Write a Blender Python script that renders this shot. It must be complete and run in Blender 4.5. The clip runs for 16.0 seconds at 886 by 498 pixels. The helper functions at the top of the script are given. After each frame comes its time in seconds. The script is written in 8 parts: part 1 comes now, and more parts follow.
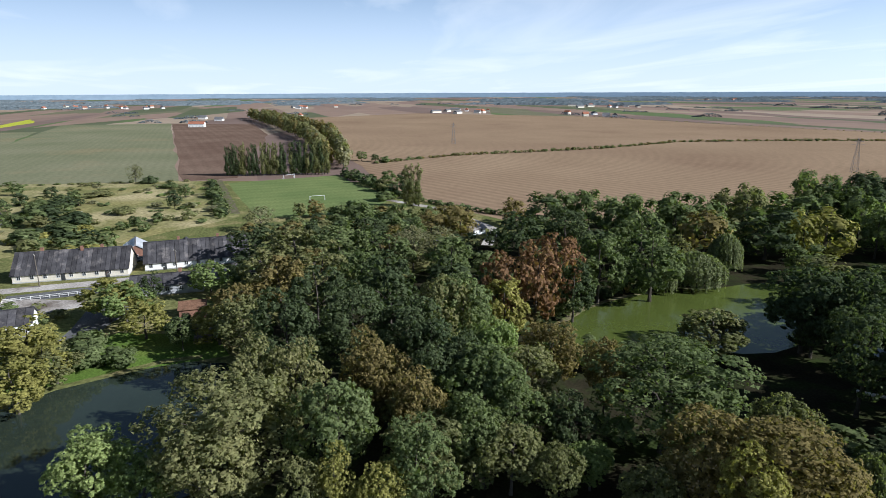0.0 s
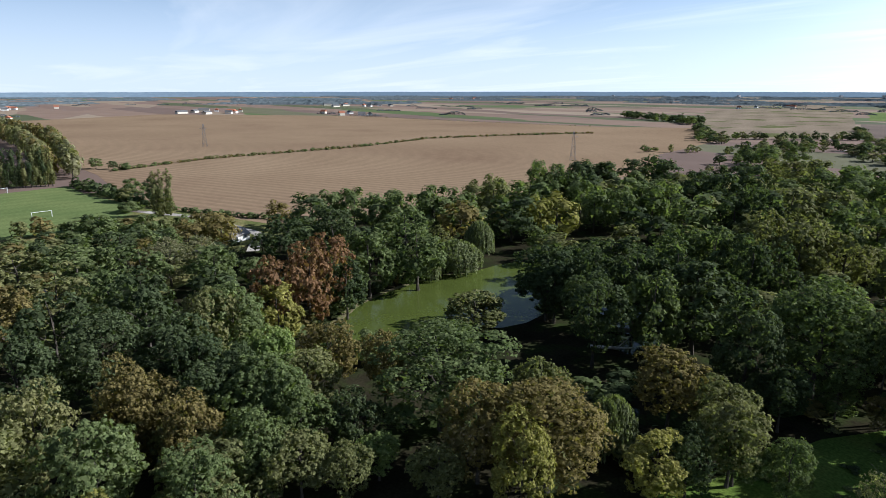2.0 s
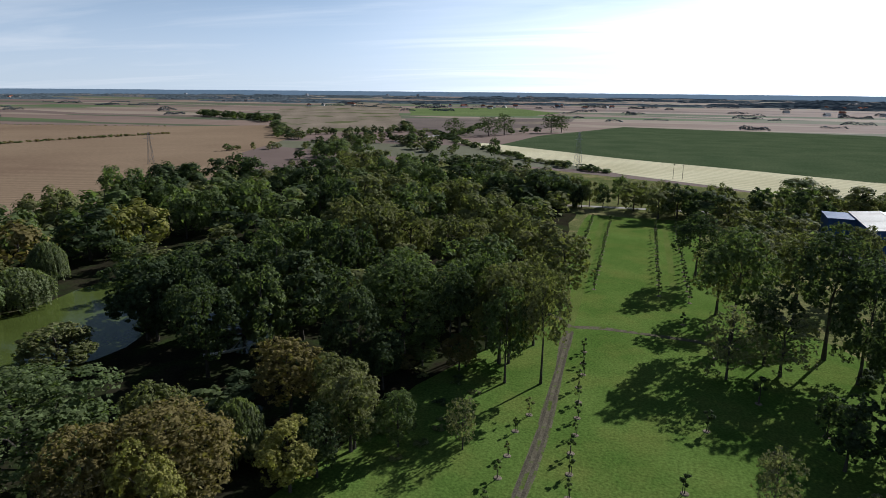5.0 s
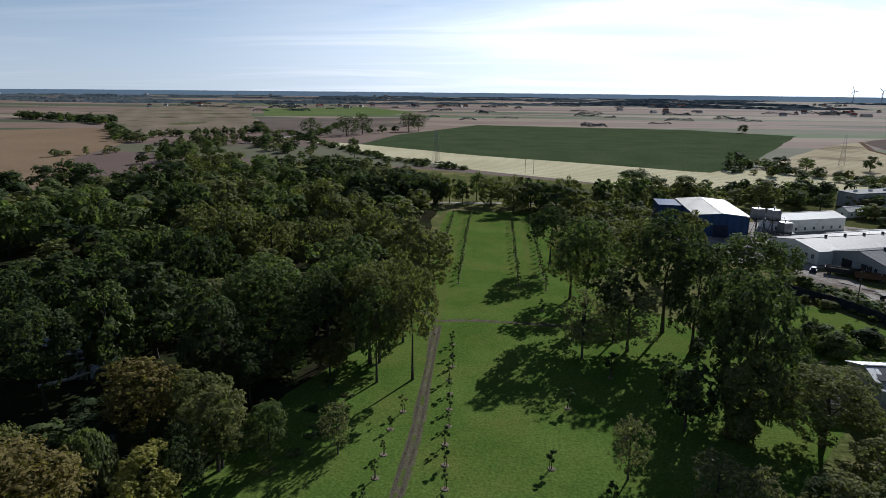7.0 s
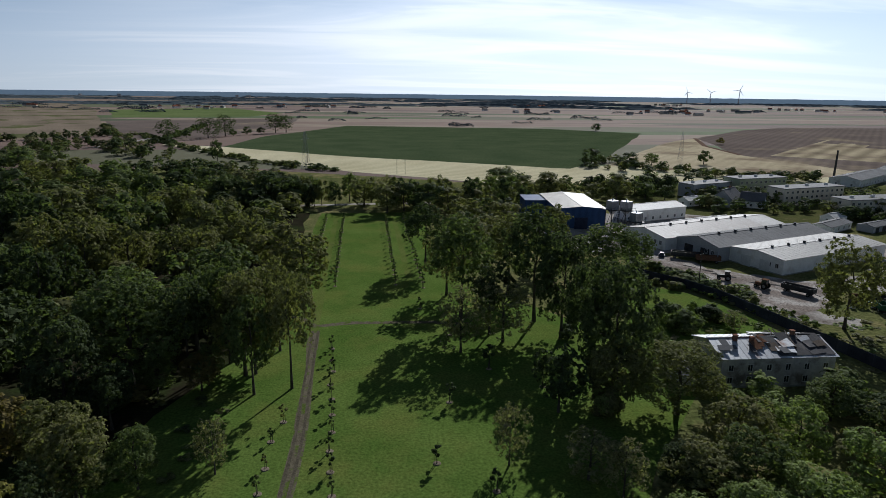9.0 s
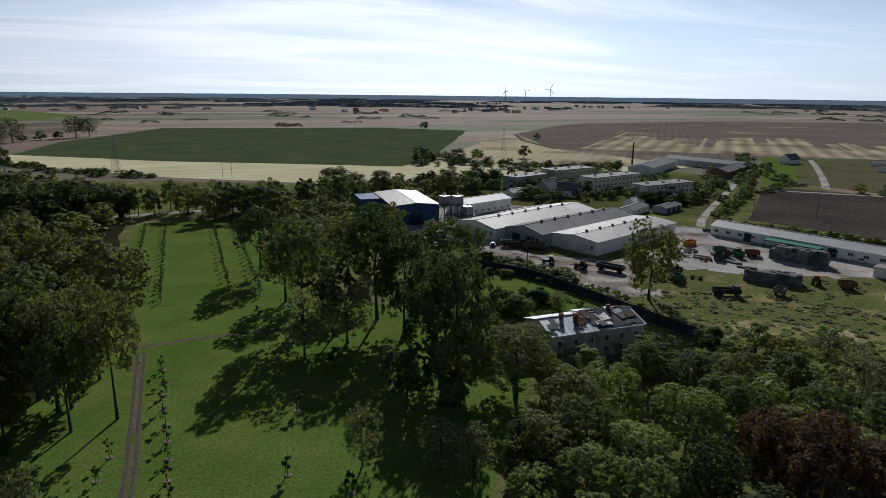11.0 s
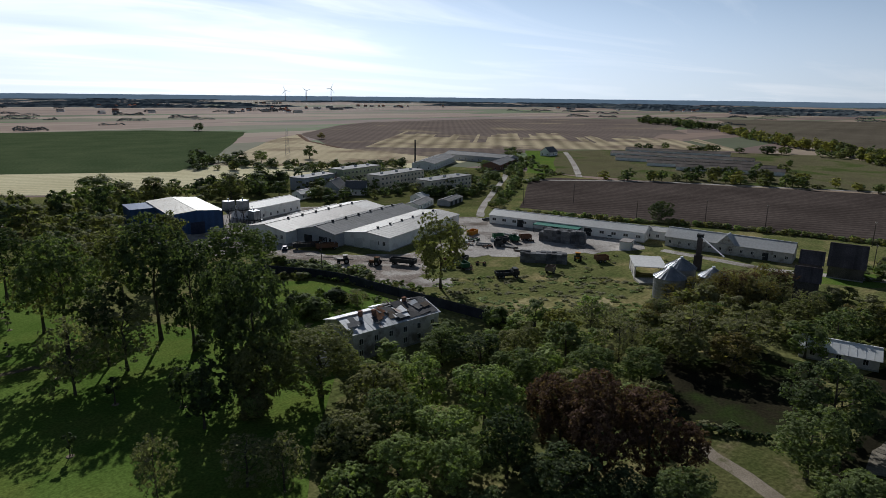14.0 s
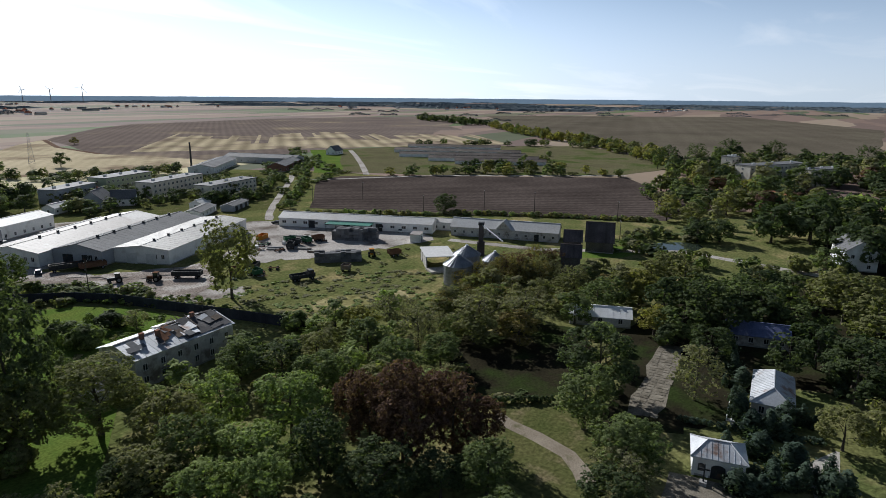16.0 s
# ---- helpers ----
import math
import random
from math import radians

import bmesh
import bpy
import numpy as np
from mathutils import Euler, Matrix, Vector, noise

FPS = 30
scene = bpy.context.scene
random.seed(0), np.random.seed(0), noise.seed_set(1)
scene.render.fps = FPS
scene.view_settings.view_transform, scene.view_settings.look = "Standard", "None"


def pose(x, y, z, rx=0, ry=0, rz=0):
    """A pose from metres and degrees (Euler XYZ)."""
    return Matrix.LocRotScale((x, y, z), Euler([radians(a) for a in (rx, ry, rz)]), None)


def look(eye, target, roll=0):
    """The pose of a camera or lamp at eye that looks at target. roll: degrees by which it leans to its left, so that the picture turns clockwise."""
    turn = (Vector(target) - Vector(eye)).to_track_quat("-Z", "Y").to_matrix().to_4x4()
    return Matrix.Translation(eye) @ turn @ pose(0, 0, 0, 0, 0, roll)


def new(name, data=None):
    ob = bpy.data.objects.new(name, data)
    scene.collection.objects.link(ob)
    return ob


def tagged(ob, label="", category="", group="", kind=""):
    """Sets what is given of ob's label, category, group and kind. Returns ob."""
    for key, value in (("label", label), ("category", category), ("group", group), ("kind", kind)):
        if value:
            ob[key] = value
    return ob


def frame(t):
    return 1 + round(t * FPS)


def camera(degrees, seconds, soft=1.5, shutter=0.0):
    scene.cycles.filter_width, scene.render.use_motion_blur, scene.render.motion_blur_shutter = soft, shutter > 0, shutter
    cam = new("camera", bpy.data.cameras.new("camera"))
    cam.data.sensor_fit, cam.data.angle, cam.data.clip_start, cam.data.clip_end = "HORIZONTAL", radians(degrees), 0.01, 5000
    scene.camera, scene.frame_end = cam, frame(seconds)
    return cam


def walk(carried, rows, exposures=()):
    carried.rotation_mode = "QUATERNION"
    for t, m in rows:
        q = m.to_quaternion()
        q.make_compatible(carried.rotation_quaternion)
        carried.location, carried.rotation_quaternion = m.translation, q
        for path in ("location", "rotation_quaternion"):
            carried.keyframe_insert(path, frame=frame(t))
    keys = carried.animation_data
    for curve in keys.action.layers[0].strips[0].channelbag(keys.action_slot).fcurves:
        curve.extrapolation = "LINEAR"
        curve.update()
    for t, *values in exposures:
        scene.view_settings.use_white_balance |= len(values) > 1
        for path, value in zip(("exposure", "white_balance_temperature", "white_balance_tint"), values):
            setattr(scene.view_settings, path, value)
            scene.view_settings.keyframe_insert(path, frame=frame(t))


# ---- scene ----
from mathutils import geometry
CAM_Z = 50.0
SOFT = 0.85
cam = camera(71.37, 16.0, SOFT)


def look_from(yaw, pitch, roll):
    """The drone hovers on one spot and turns."""
    return Matrix.Translation((0, 0, CAM_Z)) @ pose(0, 0, 0, 0, 0, yaw) @ pose(0, 0, 0, 90 + pitch) @ pose(0, 0, 0, 0, 0, -roll)


PATH = [
    (0.0, look_from(76.68, -14.44, 0.24)),
    (0.5, look_from(72.73, -14.46, 0.15)),
    (1.0, look_from(67.98, -14.46, 0.12)),
    (1.5, look_from(61.93, -14.51, 0.08)),
    (2.0, look_from(54.78, -14.54, 0.02)),
    (2.5, look_from(47.49, -14.57, -0.12)),
    (3.0, look_from(40.62, -14.56, -0.35)),
    (3.5, look_from(34.49, -14.59, -0.37)),
    (4.0, look_from(28.35, -14.58, -0.42)),
    (4.5, look_from(22.48, -14.54, -0.49)),
    (5.0, look_from(17.61, -14.53, -0.54)),
    (7.5, look_from(1.54, -14.42, -0.60)),
    (8.0, look_from(-1.90, -14.35, -0.65)),
    (10.5, look_from(-17.50, -14.25, -0.66)),
    (11.0, look_from(-22.57, -14.20, -0.59)),
    (11.5, look_from(-24.62, -14.19, -0.69)),
    (12.0, look_from(-26.34, -14.17, -0.67)),
    (12.5, look_from(-30.42, -14.14, -0.62)),
    (13.0, look_from(-33.55, -14.10, -0.62)),
    (13.5, look_from(-37.89, -14.04, -0.56)),
    (14.0, look_from(-42.14, -14.04, -0.66)),
    (14.5, look_from(-46.23, -14.00, -0.60)),
    (15.0, look_from(-50.69, -13.98, -0.57)),
    (15.5, look_from(-56.04, -13.97, -0.48)),
    (16.0, look_from(-61.67, -13.96, -0.49)),
]
EXPOSURES = [(0.0, 0.62, 5800, 9), (3.0, 0.47, 5800, 9), (4.0, 0.23, 5800, 9), (5.0, 0.07, 5800, 9), (8.0, -0.33, 5800, 9), (10.5, -0.47, 6000, 9), (12.5, -0.48, 6000, 9), (14.5, -0.37, 6000, 9), (15.2, -0.27, 6000, 9), (15.5, -0.10, 6000, 9), (16.0, 0.08, 6000, 9)]
walk(cam, PATH, EXPOSURES)

# ---- world, sun ----
SUN_AZ, SUN_EL = 62.0, 29.0
sun_dir = Vector((math.cos(radians(SUN_EL)) * math.cos(radians(SUN_AZ)),
                  math.cos(radians(SUN_EL)) * math.sin(radians(SUN_AZ)), math.sin(radians(SUN_EL))))
world = bpy.data.worlds.new("sky")
scene.world = world
world.use_nodes = True


def build_sky():
    nt = world.node_tree
    n, l = nt.nodes, nt.links
    bg = n["Background"]
    sky = n.new("ShaderNodeTexSky")
    sky.sky_type, sky.sun_disc = "NISHITA", False
    sky.sun_elevation, sky.sun_rotation = radians(SUN_EL), radians(90 - SUN_AZ)
    sky.air_density, sky.dust_density, sky.ozone_density, sky.altitude = 1.0, 0.2, 2.0, 300
    # thin streaks of high cloud, drawn on a flat layer far above
    tc = n.new("ShaderNodeTexCoord")
    sep = n.new("ShaderNodeSeparateXYZ")
    l.new(tc.outputs["Generated"], sep.inputs[0])
    zz = n.new("ShaderNodeMath"); zz.operation = "ADD"; zz.inputs[1].default_value = 0.06
    zm = n.new("ShaderNodeMath"); zm.operation = "MAXIMUM"; zm.inputs[1].default_value = 0.02
    l.new(sep.outputs[2], zz.inputs[0]); l.new(zz.outputs[0], zm.inputs[0])
    comb = n.new("ShaderNodeCombineXYZ")
    for i in (0, 1):
        dv = n.new("ShaderNodeMath"); dv.operation = "DIVIDE"
        l.new(sep.outputs[i], dv.inputs[0]); l.new(zm.outputs[0], dv.inputs[1]); l.new(dv.outputs[0], comb.inputs[i])
    mp = n.new("ShaderNodeMapping")
    mp.inputs["Rotation"].default_value = (0, 0, radians(28))
    mp.inputs["Scale"].default_value = (0.20, 0.48, 1)
    l.new(comb.outputs[0], mp.inputs["Vector"])
    nz = n.new("ShaderNodeTexNoise")
    nz.inputs["Scale"].default_value, nz.inputs["Detail"].default_value = 1.0, 7
    nz.inputs["Roughness"].default_value, nz.inputs["Distortion"].default_value = 0.55, 0.8
    l.new(mp.outputs[0], nz.inputs["Vector"])
    rp = n.new("ShaderNodeValToRGB")
    rp.color_ramp.elements[0].position, rp.color_ramp.elements[1].position = 0.50, 0.80
    l.new(nz.outputs[0], rp.inputs[0])
    fac = n.new("ShaderNodeMath"); fac.operation = "MULTIPLY"; fac.inputs[1].default_value = 0.6
    l.new(rp.outputs[0], fac.inputs[0])
    # the air glows towards the sun
    dot = n.new("ShaderNodeVectorMath"); dot.operation = "DOT_PRODUCT"
    dot.inputs[1].default_value = sun_dir
    l.new(tc.outputs["Generated"], dot.inputs[0])
    g0 = n.new("ShaderNodeMapRange"); g0.inputs[1].default_value, g0.inputs[2].default_value = -0.3, 0.9
    l.new(dot.outputs["Value"], g0.inputs[0])
    gp = n.new("ShaderNodeMath"); gp.operation = "POWER"; gp.inputs[1].default_value = 4.2
    l.new(g0.outputs[0], gp.inputs[0])
    vg = n.new("ShaderNodeMath"); vg.operation = "MULTIPLY_ADD"
    vg.inputs[1].default_value, vg.inputs[2].default_value = VEIL[1] - VEIL[0], VEIL[0]
    l.new(gp.outputs[0], vg.inputs[0])
    cc = n.new("ShaderNodeVectorMath"); cc.operation = "SCALE"
    cc.inputs[0].default_value = (CLOUD, CLOUD, CLOUD * 1.01)
    l.new(vg.outputs[0], cc.inputs["Scale"])
    mix = n.new("ShaderNodeMix"); mix.data_type = "RGBA"
    # milky air low over the land
    low = n.new("ShaderNodeMapRange"); low.interpolation_type = "SMOOTHSTEP"
    low.inputs[1].default_value, low.inputs[2].default_value = 0.0, 0.30
    low.inputs[3].default_value, low.inputs[4].default_value = 0.92, 0.06
    l.new(sep.outputs[2], low.inputs[0])
    veil = n.new("ShaderNodeVectorMath"); veil.operation = "SCALE"
    up = n.new("ShaderNodeMapRange"); up.inputs[1].default_value, up.inputs[2].default_value = 0.01, 0.17
    l.new(sep.outputs[2], up.inputs[0])
    vc = n.new("ShaderNodeMix"); vc.data_type = "RGBA"
    vc.inputs[6].default_value, vc.inputs[7].default_value = (0.85, 0.94, 1.02, 1), (0.62, 0.84, 1.16, 1)
    l.new(up.outputs[0], vc.inputs[0]); l.new(vc.outputs[2], veil.inputs[0])
    l.new(vg.outputs[0], veil.inputs["Scale"])
    m0 = n.new("ShaderNodeMix"); m0.data_type = "RGBA"
    l.new(low.outputs[0], m0.inputs[0]); l.new(sky.outputs[0], m0.inputs[6]); l.new(veil.outputs[0], m0.inputs[7])
    # thin white veil round the sun
    fv = n.new("ShaderNodeMath"); fv.operation = "MULTIPLY_ADD"; fv.inputs[1].default_value = 0.13; fv.use_clamp = True
    l.new(gp.outputs[0], fv.inputs[0]); l.new(fac.outputs[0], fv.inputs[2])
    # a soft bank of high white cloud beside the sun
    cb = n.new("ShaderNodeVectorMath"); cb.operation = "DOT_PRODUCT"
    cb.inputs[1].default_value = (0.115, 0.993, 0.041)
    l.new(tc.outputs["Generated"], cb.inputs[0])
    cr = n.new("ShaderNodeMapRange"); cr.interpolation_type = "SMOOTHSTEP"
    cr.inputs[1].default_value, cr.inputs[2].default_value, cr.inputs[4].default_value = 0.80, 0.985, 0.42
    l.new(cb.outputs["Value"], cr.inputs[0])
    cn = n.new("ShaderNodeMapRange"); cn.inputs[1].default_value, cn.inputs[2].default_value = 0.25, 0.55
    l.new(nz.outputs[0], cn.inputs[0])
    cm = n.new("ShaderNodeMath"); cm.operation = "MULTIPLY_ADD"; cm.use_clamp = True
    l.new(cr.outputs[0], cm.inputs[0]); l.new(cn.outputs[0], cm.inputs[1]); l.new(fv.outputs[0], cm.inputs[2])
    # the sky overhead is clear
    hi = n.new("ShaderNodeMapRange"); hi.inputs[1].default_value, hi.inputs[2].default_value = 0.28, 0.55
    hi.inputs[3].default_value, hi.inputs[4].default_value = 1.0, 0.12
    l.new(sep.outputs[2], hi.inputs[0])
    ch = n.new("ShaderNodeMath"); ch.operation = "MULTIPLY"
    l.new(cm.outputs[0], ch.inputs[0]); l.new(hi.outputs[0], ch.inputs[1])
    l.new(ch.outputs[0], mix.inputs[0]); l.new(m0.outputs[2], mix.inputs[6]); l.new(cc.outputs[0], mix.inputs[7])
    l.new(mix.outputs[2], bg.inputs[0])
    bg.inputs[1].default_value = SKY


SKY, CLOUD, VEIL = 0.0226, 1.10, (29.5, 66.0)
build_sky()
sun = new("sun", bpy.data.lights.new("sun", "SUN"))
sun.data.energy, sun.data.angle, sun.data.color = 5.0, radians(0.55), (1.0, 0.955, 0.89)
sun.matrix_world = look(sun_dir * 200, (0, 0, 0))


# ---- materials ----
def mat(name, c1, c2, big=0.1, fine=3.0, rough=0.9, bump=0.3, metal=0.0, rows=None, patches=None, local=False, spec=0.08, vary=0.35,
        bumpdist=0.05, rnd=0.0):
    """Two-scale procedural surface. rows: (angle, spacing, strength). patches: (colour, scale, low, high)."""
    m = bpy.data.materials.new(name)
    m.use_nodes = True
    nt = m.node_tree
    n, l = nt.nodes, nt.links
    p = n["Principled BSDF"]
    if local:
        co = n.new("ShaderNodeTexCoord").outputs["Object"]
    else:
        co = n.new("ShaderNodeNewGeometry").outputs["Position"]
    a = n.new("ShaderNodeTexNoise"); a.inputs["Scale"].default_value = big; a.inputs["Detail"].default_value = 5
    b = n.new("ShaderNodeTexNoise"); b.inputs["Scale"].default_value = fine; b.inputs["Detail"].default_value = 4
    l.new(co, a.inputs["Vector"]); l.new(co, b.inputs["Vector"])
    r = n.new("ShaderNodeMapRange"); r.inputs[1].default_value, r.inputs[2].default_value = 0.32, 0.68
    l.new(a.outputs[0], r.inputs[0])
    mix = n.new("ShaderNodeMix"); mix.data_type = "RGBA"
    mix.inputs[6].default_value, mix.inputs[7].default_value = (*c1, 1), (*c2, 1)
    l.new(r.outputs[0], mix.inputs[0])
    col = mix.outputs[2]
    if patches:
        pc, sc, lo, hi = patches
        q = n.new("ShaderNodeTexNoise"); q.inputs["Scale"].default_value = sc; q.inputs["Detail"].default_value = 6
        q.inputs["Roughness"].default_value = 0.6
        l.new(co, q.inputs["Vector"])
        rr = n.new("ShaderNodeMapRange"); rr.inputs[1].default_value, rr.inputs[2].default_value = lo, hi
        l.new(q.outputs[0], rr.inputs[0])
        m2 = n.new("ShaderNodeMix"); m2.data_type = "RGBA"; m2.inputs[7].default_value = (*pc, 1)
        l.new(rr.outputs[0], m2.inputs[0]); l.new(col, m2.inputs[6])
        col = m2.outputs[2]
    val = n.new("ShaderNodeMapRange")
    val.inputs[3].default_value, val.inputs[4].default_value = 1 - vary, 1 + vary
    val.inputs[1].default_value, val.inputs[2].default_value = 0.25, 0.75
    l.new(b.outputs[0], val.inputs[0])
    fac = val.outputs[0]
    if rows:
        ang, gap, st = rows
        mp = n.new("ShaderNodeMapping"); mp.inputs["Rotation"].default_value = (0, 0, radians(-ang))
        mp.inputs["Scale"].default_value = (1 / gap, 1 / gap, 1 / gap)
        l.new(co, mp.inputs["Vector"])
        w = n.new("ShaderNodeTexWave"); w.bands_direction = "Y"; w.inputs["Scale"].default_value = 0.314
        w.inputs["Distortion"].default_value = 0.6; w.inputs["Detail"].default_value = 2; w.inputs["Detail Scale"].default_value = 0.3
        l.new(mp.outputs[0], w.inputs["Vector"])
        wr = n.new("ShaderNodeMapRange"); wr.inputs[3].default_value, wr.inputs[4].default_value = 1 - st, 1 + st
        l.new(w.outputs["Fac"], wr.inputs[0])
        mu = n.new("ShaderNodeMath"); mu.operation = "MULTIPLY"
        l.new(fac, mu.inputs[0]); l.new(wr.outputs[0], mu.inputs[1])
        fac = mu.outputs[0]
    if rnd:
        oi = n.new("ShaderNodeObjectInfo")
        orr = n.new("ShaderNodeMapRange"); orr.inputs[3].default_value, orr.inputs[4].default_value = 1 - rnd, 1 + rnd
        l.new(oi.outputs["Random"], orr.inputs[0])
        mu = n.new("ShaderNodeMath"); mu.operation = "MULTIPLY"
        l.new(fac, mu.inputs[0]); l.new(orr.outputs[0], mu.inputs[1])
        fac = mu.outputs[0]
    sc = n.new("ShaderNodeVectorMath"); sc.operation = "SCALE"
    l.new(col, sc.inputs[0]); l.new(fac, sc.inputs["Scale"])
    l.new(sc.outputs[0], p.inputs["Base Color"])
    p.inputs["Roughness"].default_value, p.inputs["Metallic"].default_value = rough, metal
    p.inputs["Specular IOR Level"].default_value = 0.0 if rough >= 0.9 and spec < 0.1 else spec
    if bump:
        bp = n.new("ShaderNodeBump"); bp.inputs["Strength"].default_value = bump; bp.inputs["Distance"].default_value = bumpdist
        l.new(b.outputs[0], bp.inputs["Height"]); l.new(bp.outputs[0], p.inputs["Normal"])
    return m


def leaf_mat(name, c1, c2, sat=0.0):
    """Foliage: each tree and each leaf differs a little; light passes through."""
    m = bpy.data.materials.new(name)
    m.use_nodes = True
    n, l = m.node_tree.nodes, m.node_tree.links
    p, out = n["Principled BSDF"], n["Material Output"]
    oi, ge = n.new("ShaderNodeObjectInfo"), n.new("ShaderNodeNewGeometry")
    mix = n.new("ShaderNodeMix"); mix.data_type = "RGBA"
    mix.inputs[6].default_value, mix.inputs[7].default_value = (*c1, 1), (*c2, 1)
    ad = n.new("ShaderNodeMath"); ad.operation = "MULTIPLY_ADD"; ad.inputs[1].default_value = 0.45
    mm = n.new("ShaderNodeMath"); mm.operation = "MULTIPLY"; mm.inputs[1].default_value = 0.55
    l.new(oi.outputs["Random"], mm.inputs[0])
    nz = n.new("ShaderNodeTexNoise"); nz.inputs["Scale"].default_value = 0.11; nz.inputs["Detail"].default_value = 3
    l.new(ge.outputs["Position"], nz.inputs["Vector"])
    nr = n.new("ShaderNodeMapRange"); nr.inputs[1].default_value, nr.inputs[2].default_value = 0.3, 0.7
    nr.inputs[3].default_value, nr.inputs[4].default_value = -0.25, 0.25
    l.new(nz.outputs[0], nr.inputs[0])
    aa = n.new("ShaderNodeMath"); aa.operation = "ADD"; aa.use_clamp = True
    l.new(mm.outputs[0], aa.inputs[0]); l.new(nr.outputs[0], aa.inputs[1])
    l.new(ge.outputs["Random Per Island"], ad.inputs[0]); l.new(aa.outputs[0], ad.inputs[2])
    l.new(ad.outputs[0], mix.inputs[0])
    v = n.new("ShaderNodeMapRange"); v.inputs[3].default_value, v.inputs[4].default_value = 0.66, 1.38
    wn = n.new("ShaderNodeTexWhiteNoise"); wn.noise_dimensions = "1D"
    l.new(ge.outputs["Random Per Island"], wn.inputs["W"])
    l.new(wn.outputs["Value"], v.inputs[0])
    sc = n.new("ShaderNodeVectorMath"); sc.operation = "SCALE"
    l.new(mix.outputs[2], sc.inputs[0]); l.new(v.outputs[0], sc.inputs["Scale"])
    l.new(sc.outputs[0], p.inputs["Base Color"])
    p.inputs["Roughness"].default_value = 0.7
    p.inputs["Specular IOR Level"].default_value = 0.03
    tr = n.new("ShaderNodeBsdfTranslucent")
    tc = n.new("ShaderNodeVectorMath"); tc.operation = "MULTIPLY"; tc.inputs[1].default_value = (1.25, 1.42, 0.6)
    l.new(sc.outputs[0], tc.inputs[0]); l.new(tc.outputs[0], tr.inputs["Color"])
    ms = n.new("ShaderNodeMixShader"); ms.inputs[0].default_value = 0.40
    l.new(p.outputs[0], ms.inputs[1]); l.new(tr.outputs[0], ms.inputs[2]); l.new(ms.outputs[0], out.inputs["Surface"])
    return m


LEAF = {
    "g": leaf_mat("leaf_green", (0.102, 0.133, 0.054), (0.163, 0.190, 0.086)),
    "d": leaf_mat("leaf_dark_green", (0.056, 0.077, 0.039), (0.094, 0.115, 0.057)),
    "o": leaf_mat("leaf_olive", (0.140, 0.152, 0.066), (0.220, 0.210, 0.098)),
    "y": leaf_mat("leaf_yellow", (0.215, 0.208, 0.066), (0.300, 0.272, 0.090)),
    "l": leaf_mat("leaf_bright_green", (0.172, 0.222, 0.082), (0.250, 0.292, 0.112)),
    "b": leaf_mat("leaf_brownish", (0.158, 0.132, 0.056), (0.218, 0.175, 0.073)),
    "r": leaf_mat("leaf_rust", (0.190, 0.108, 0.062), (0.250, 0.152, 0.085)),
    "m": leaf_mat("leaf_maroon", (0.104, 0.063, 0.050), (0.148, 0.091, 0.070)),
    "w": leaf_mat("leaf_willow", (0.150, 0.170, 0.088), (0.195, 0.212, 0.110)),
    "a": leaf_mat("leaf_grey_green", (0.172, 0.170, 0.098), (0.238, 0.225, 0.130)),
    "c": leaf_mat("leaf_evergreen", (0.057, 0.082, 0.063), (0.085, 0.113, 0.082)),
}
BARK = mat("bark", (0.060, 0.052, 0.044), (0.105, 0.092, 0.078), big=0.8, fine=9, rough=0.95, bump=0.6)
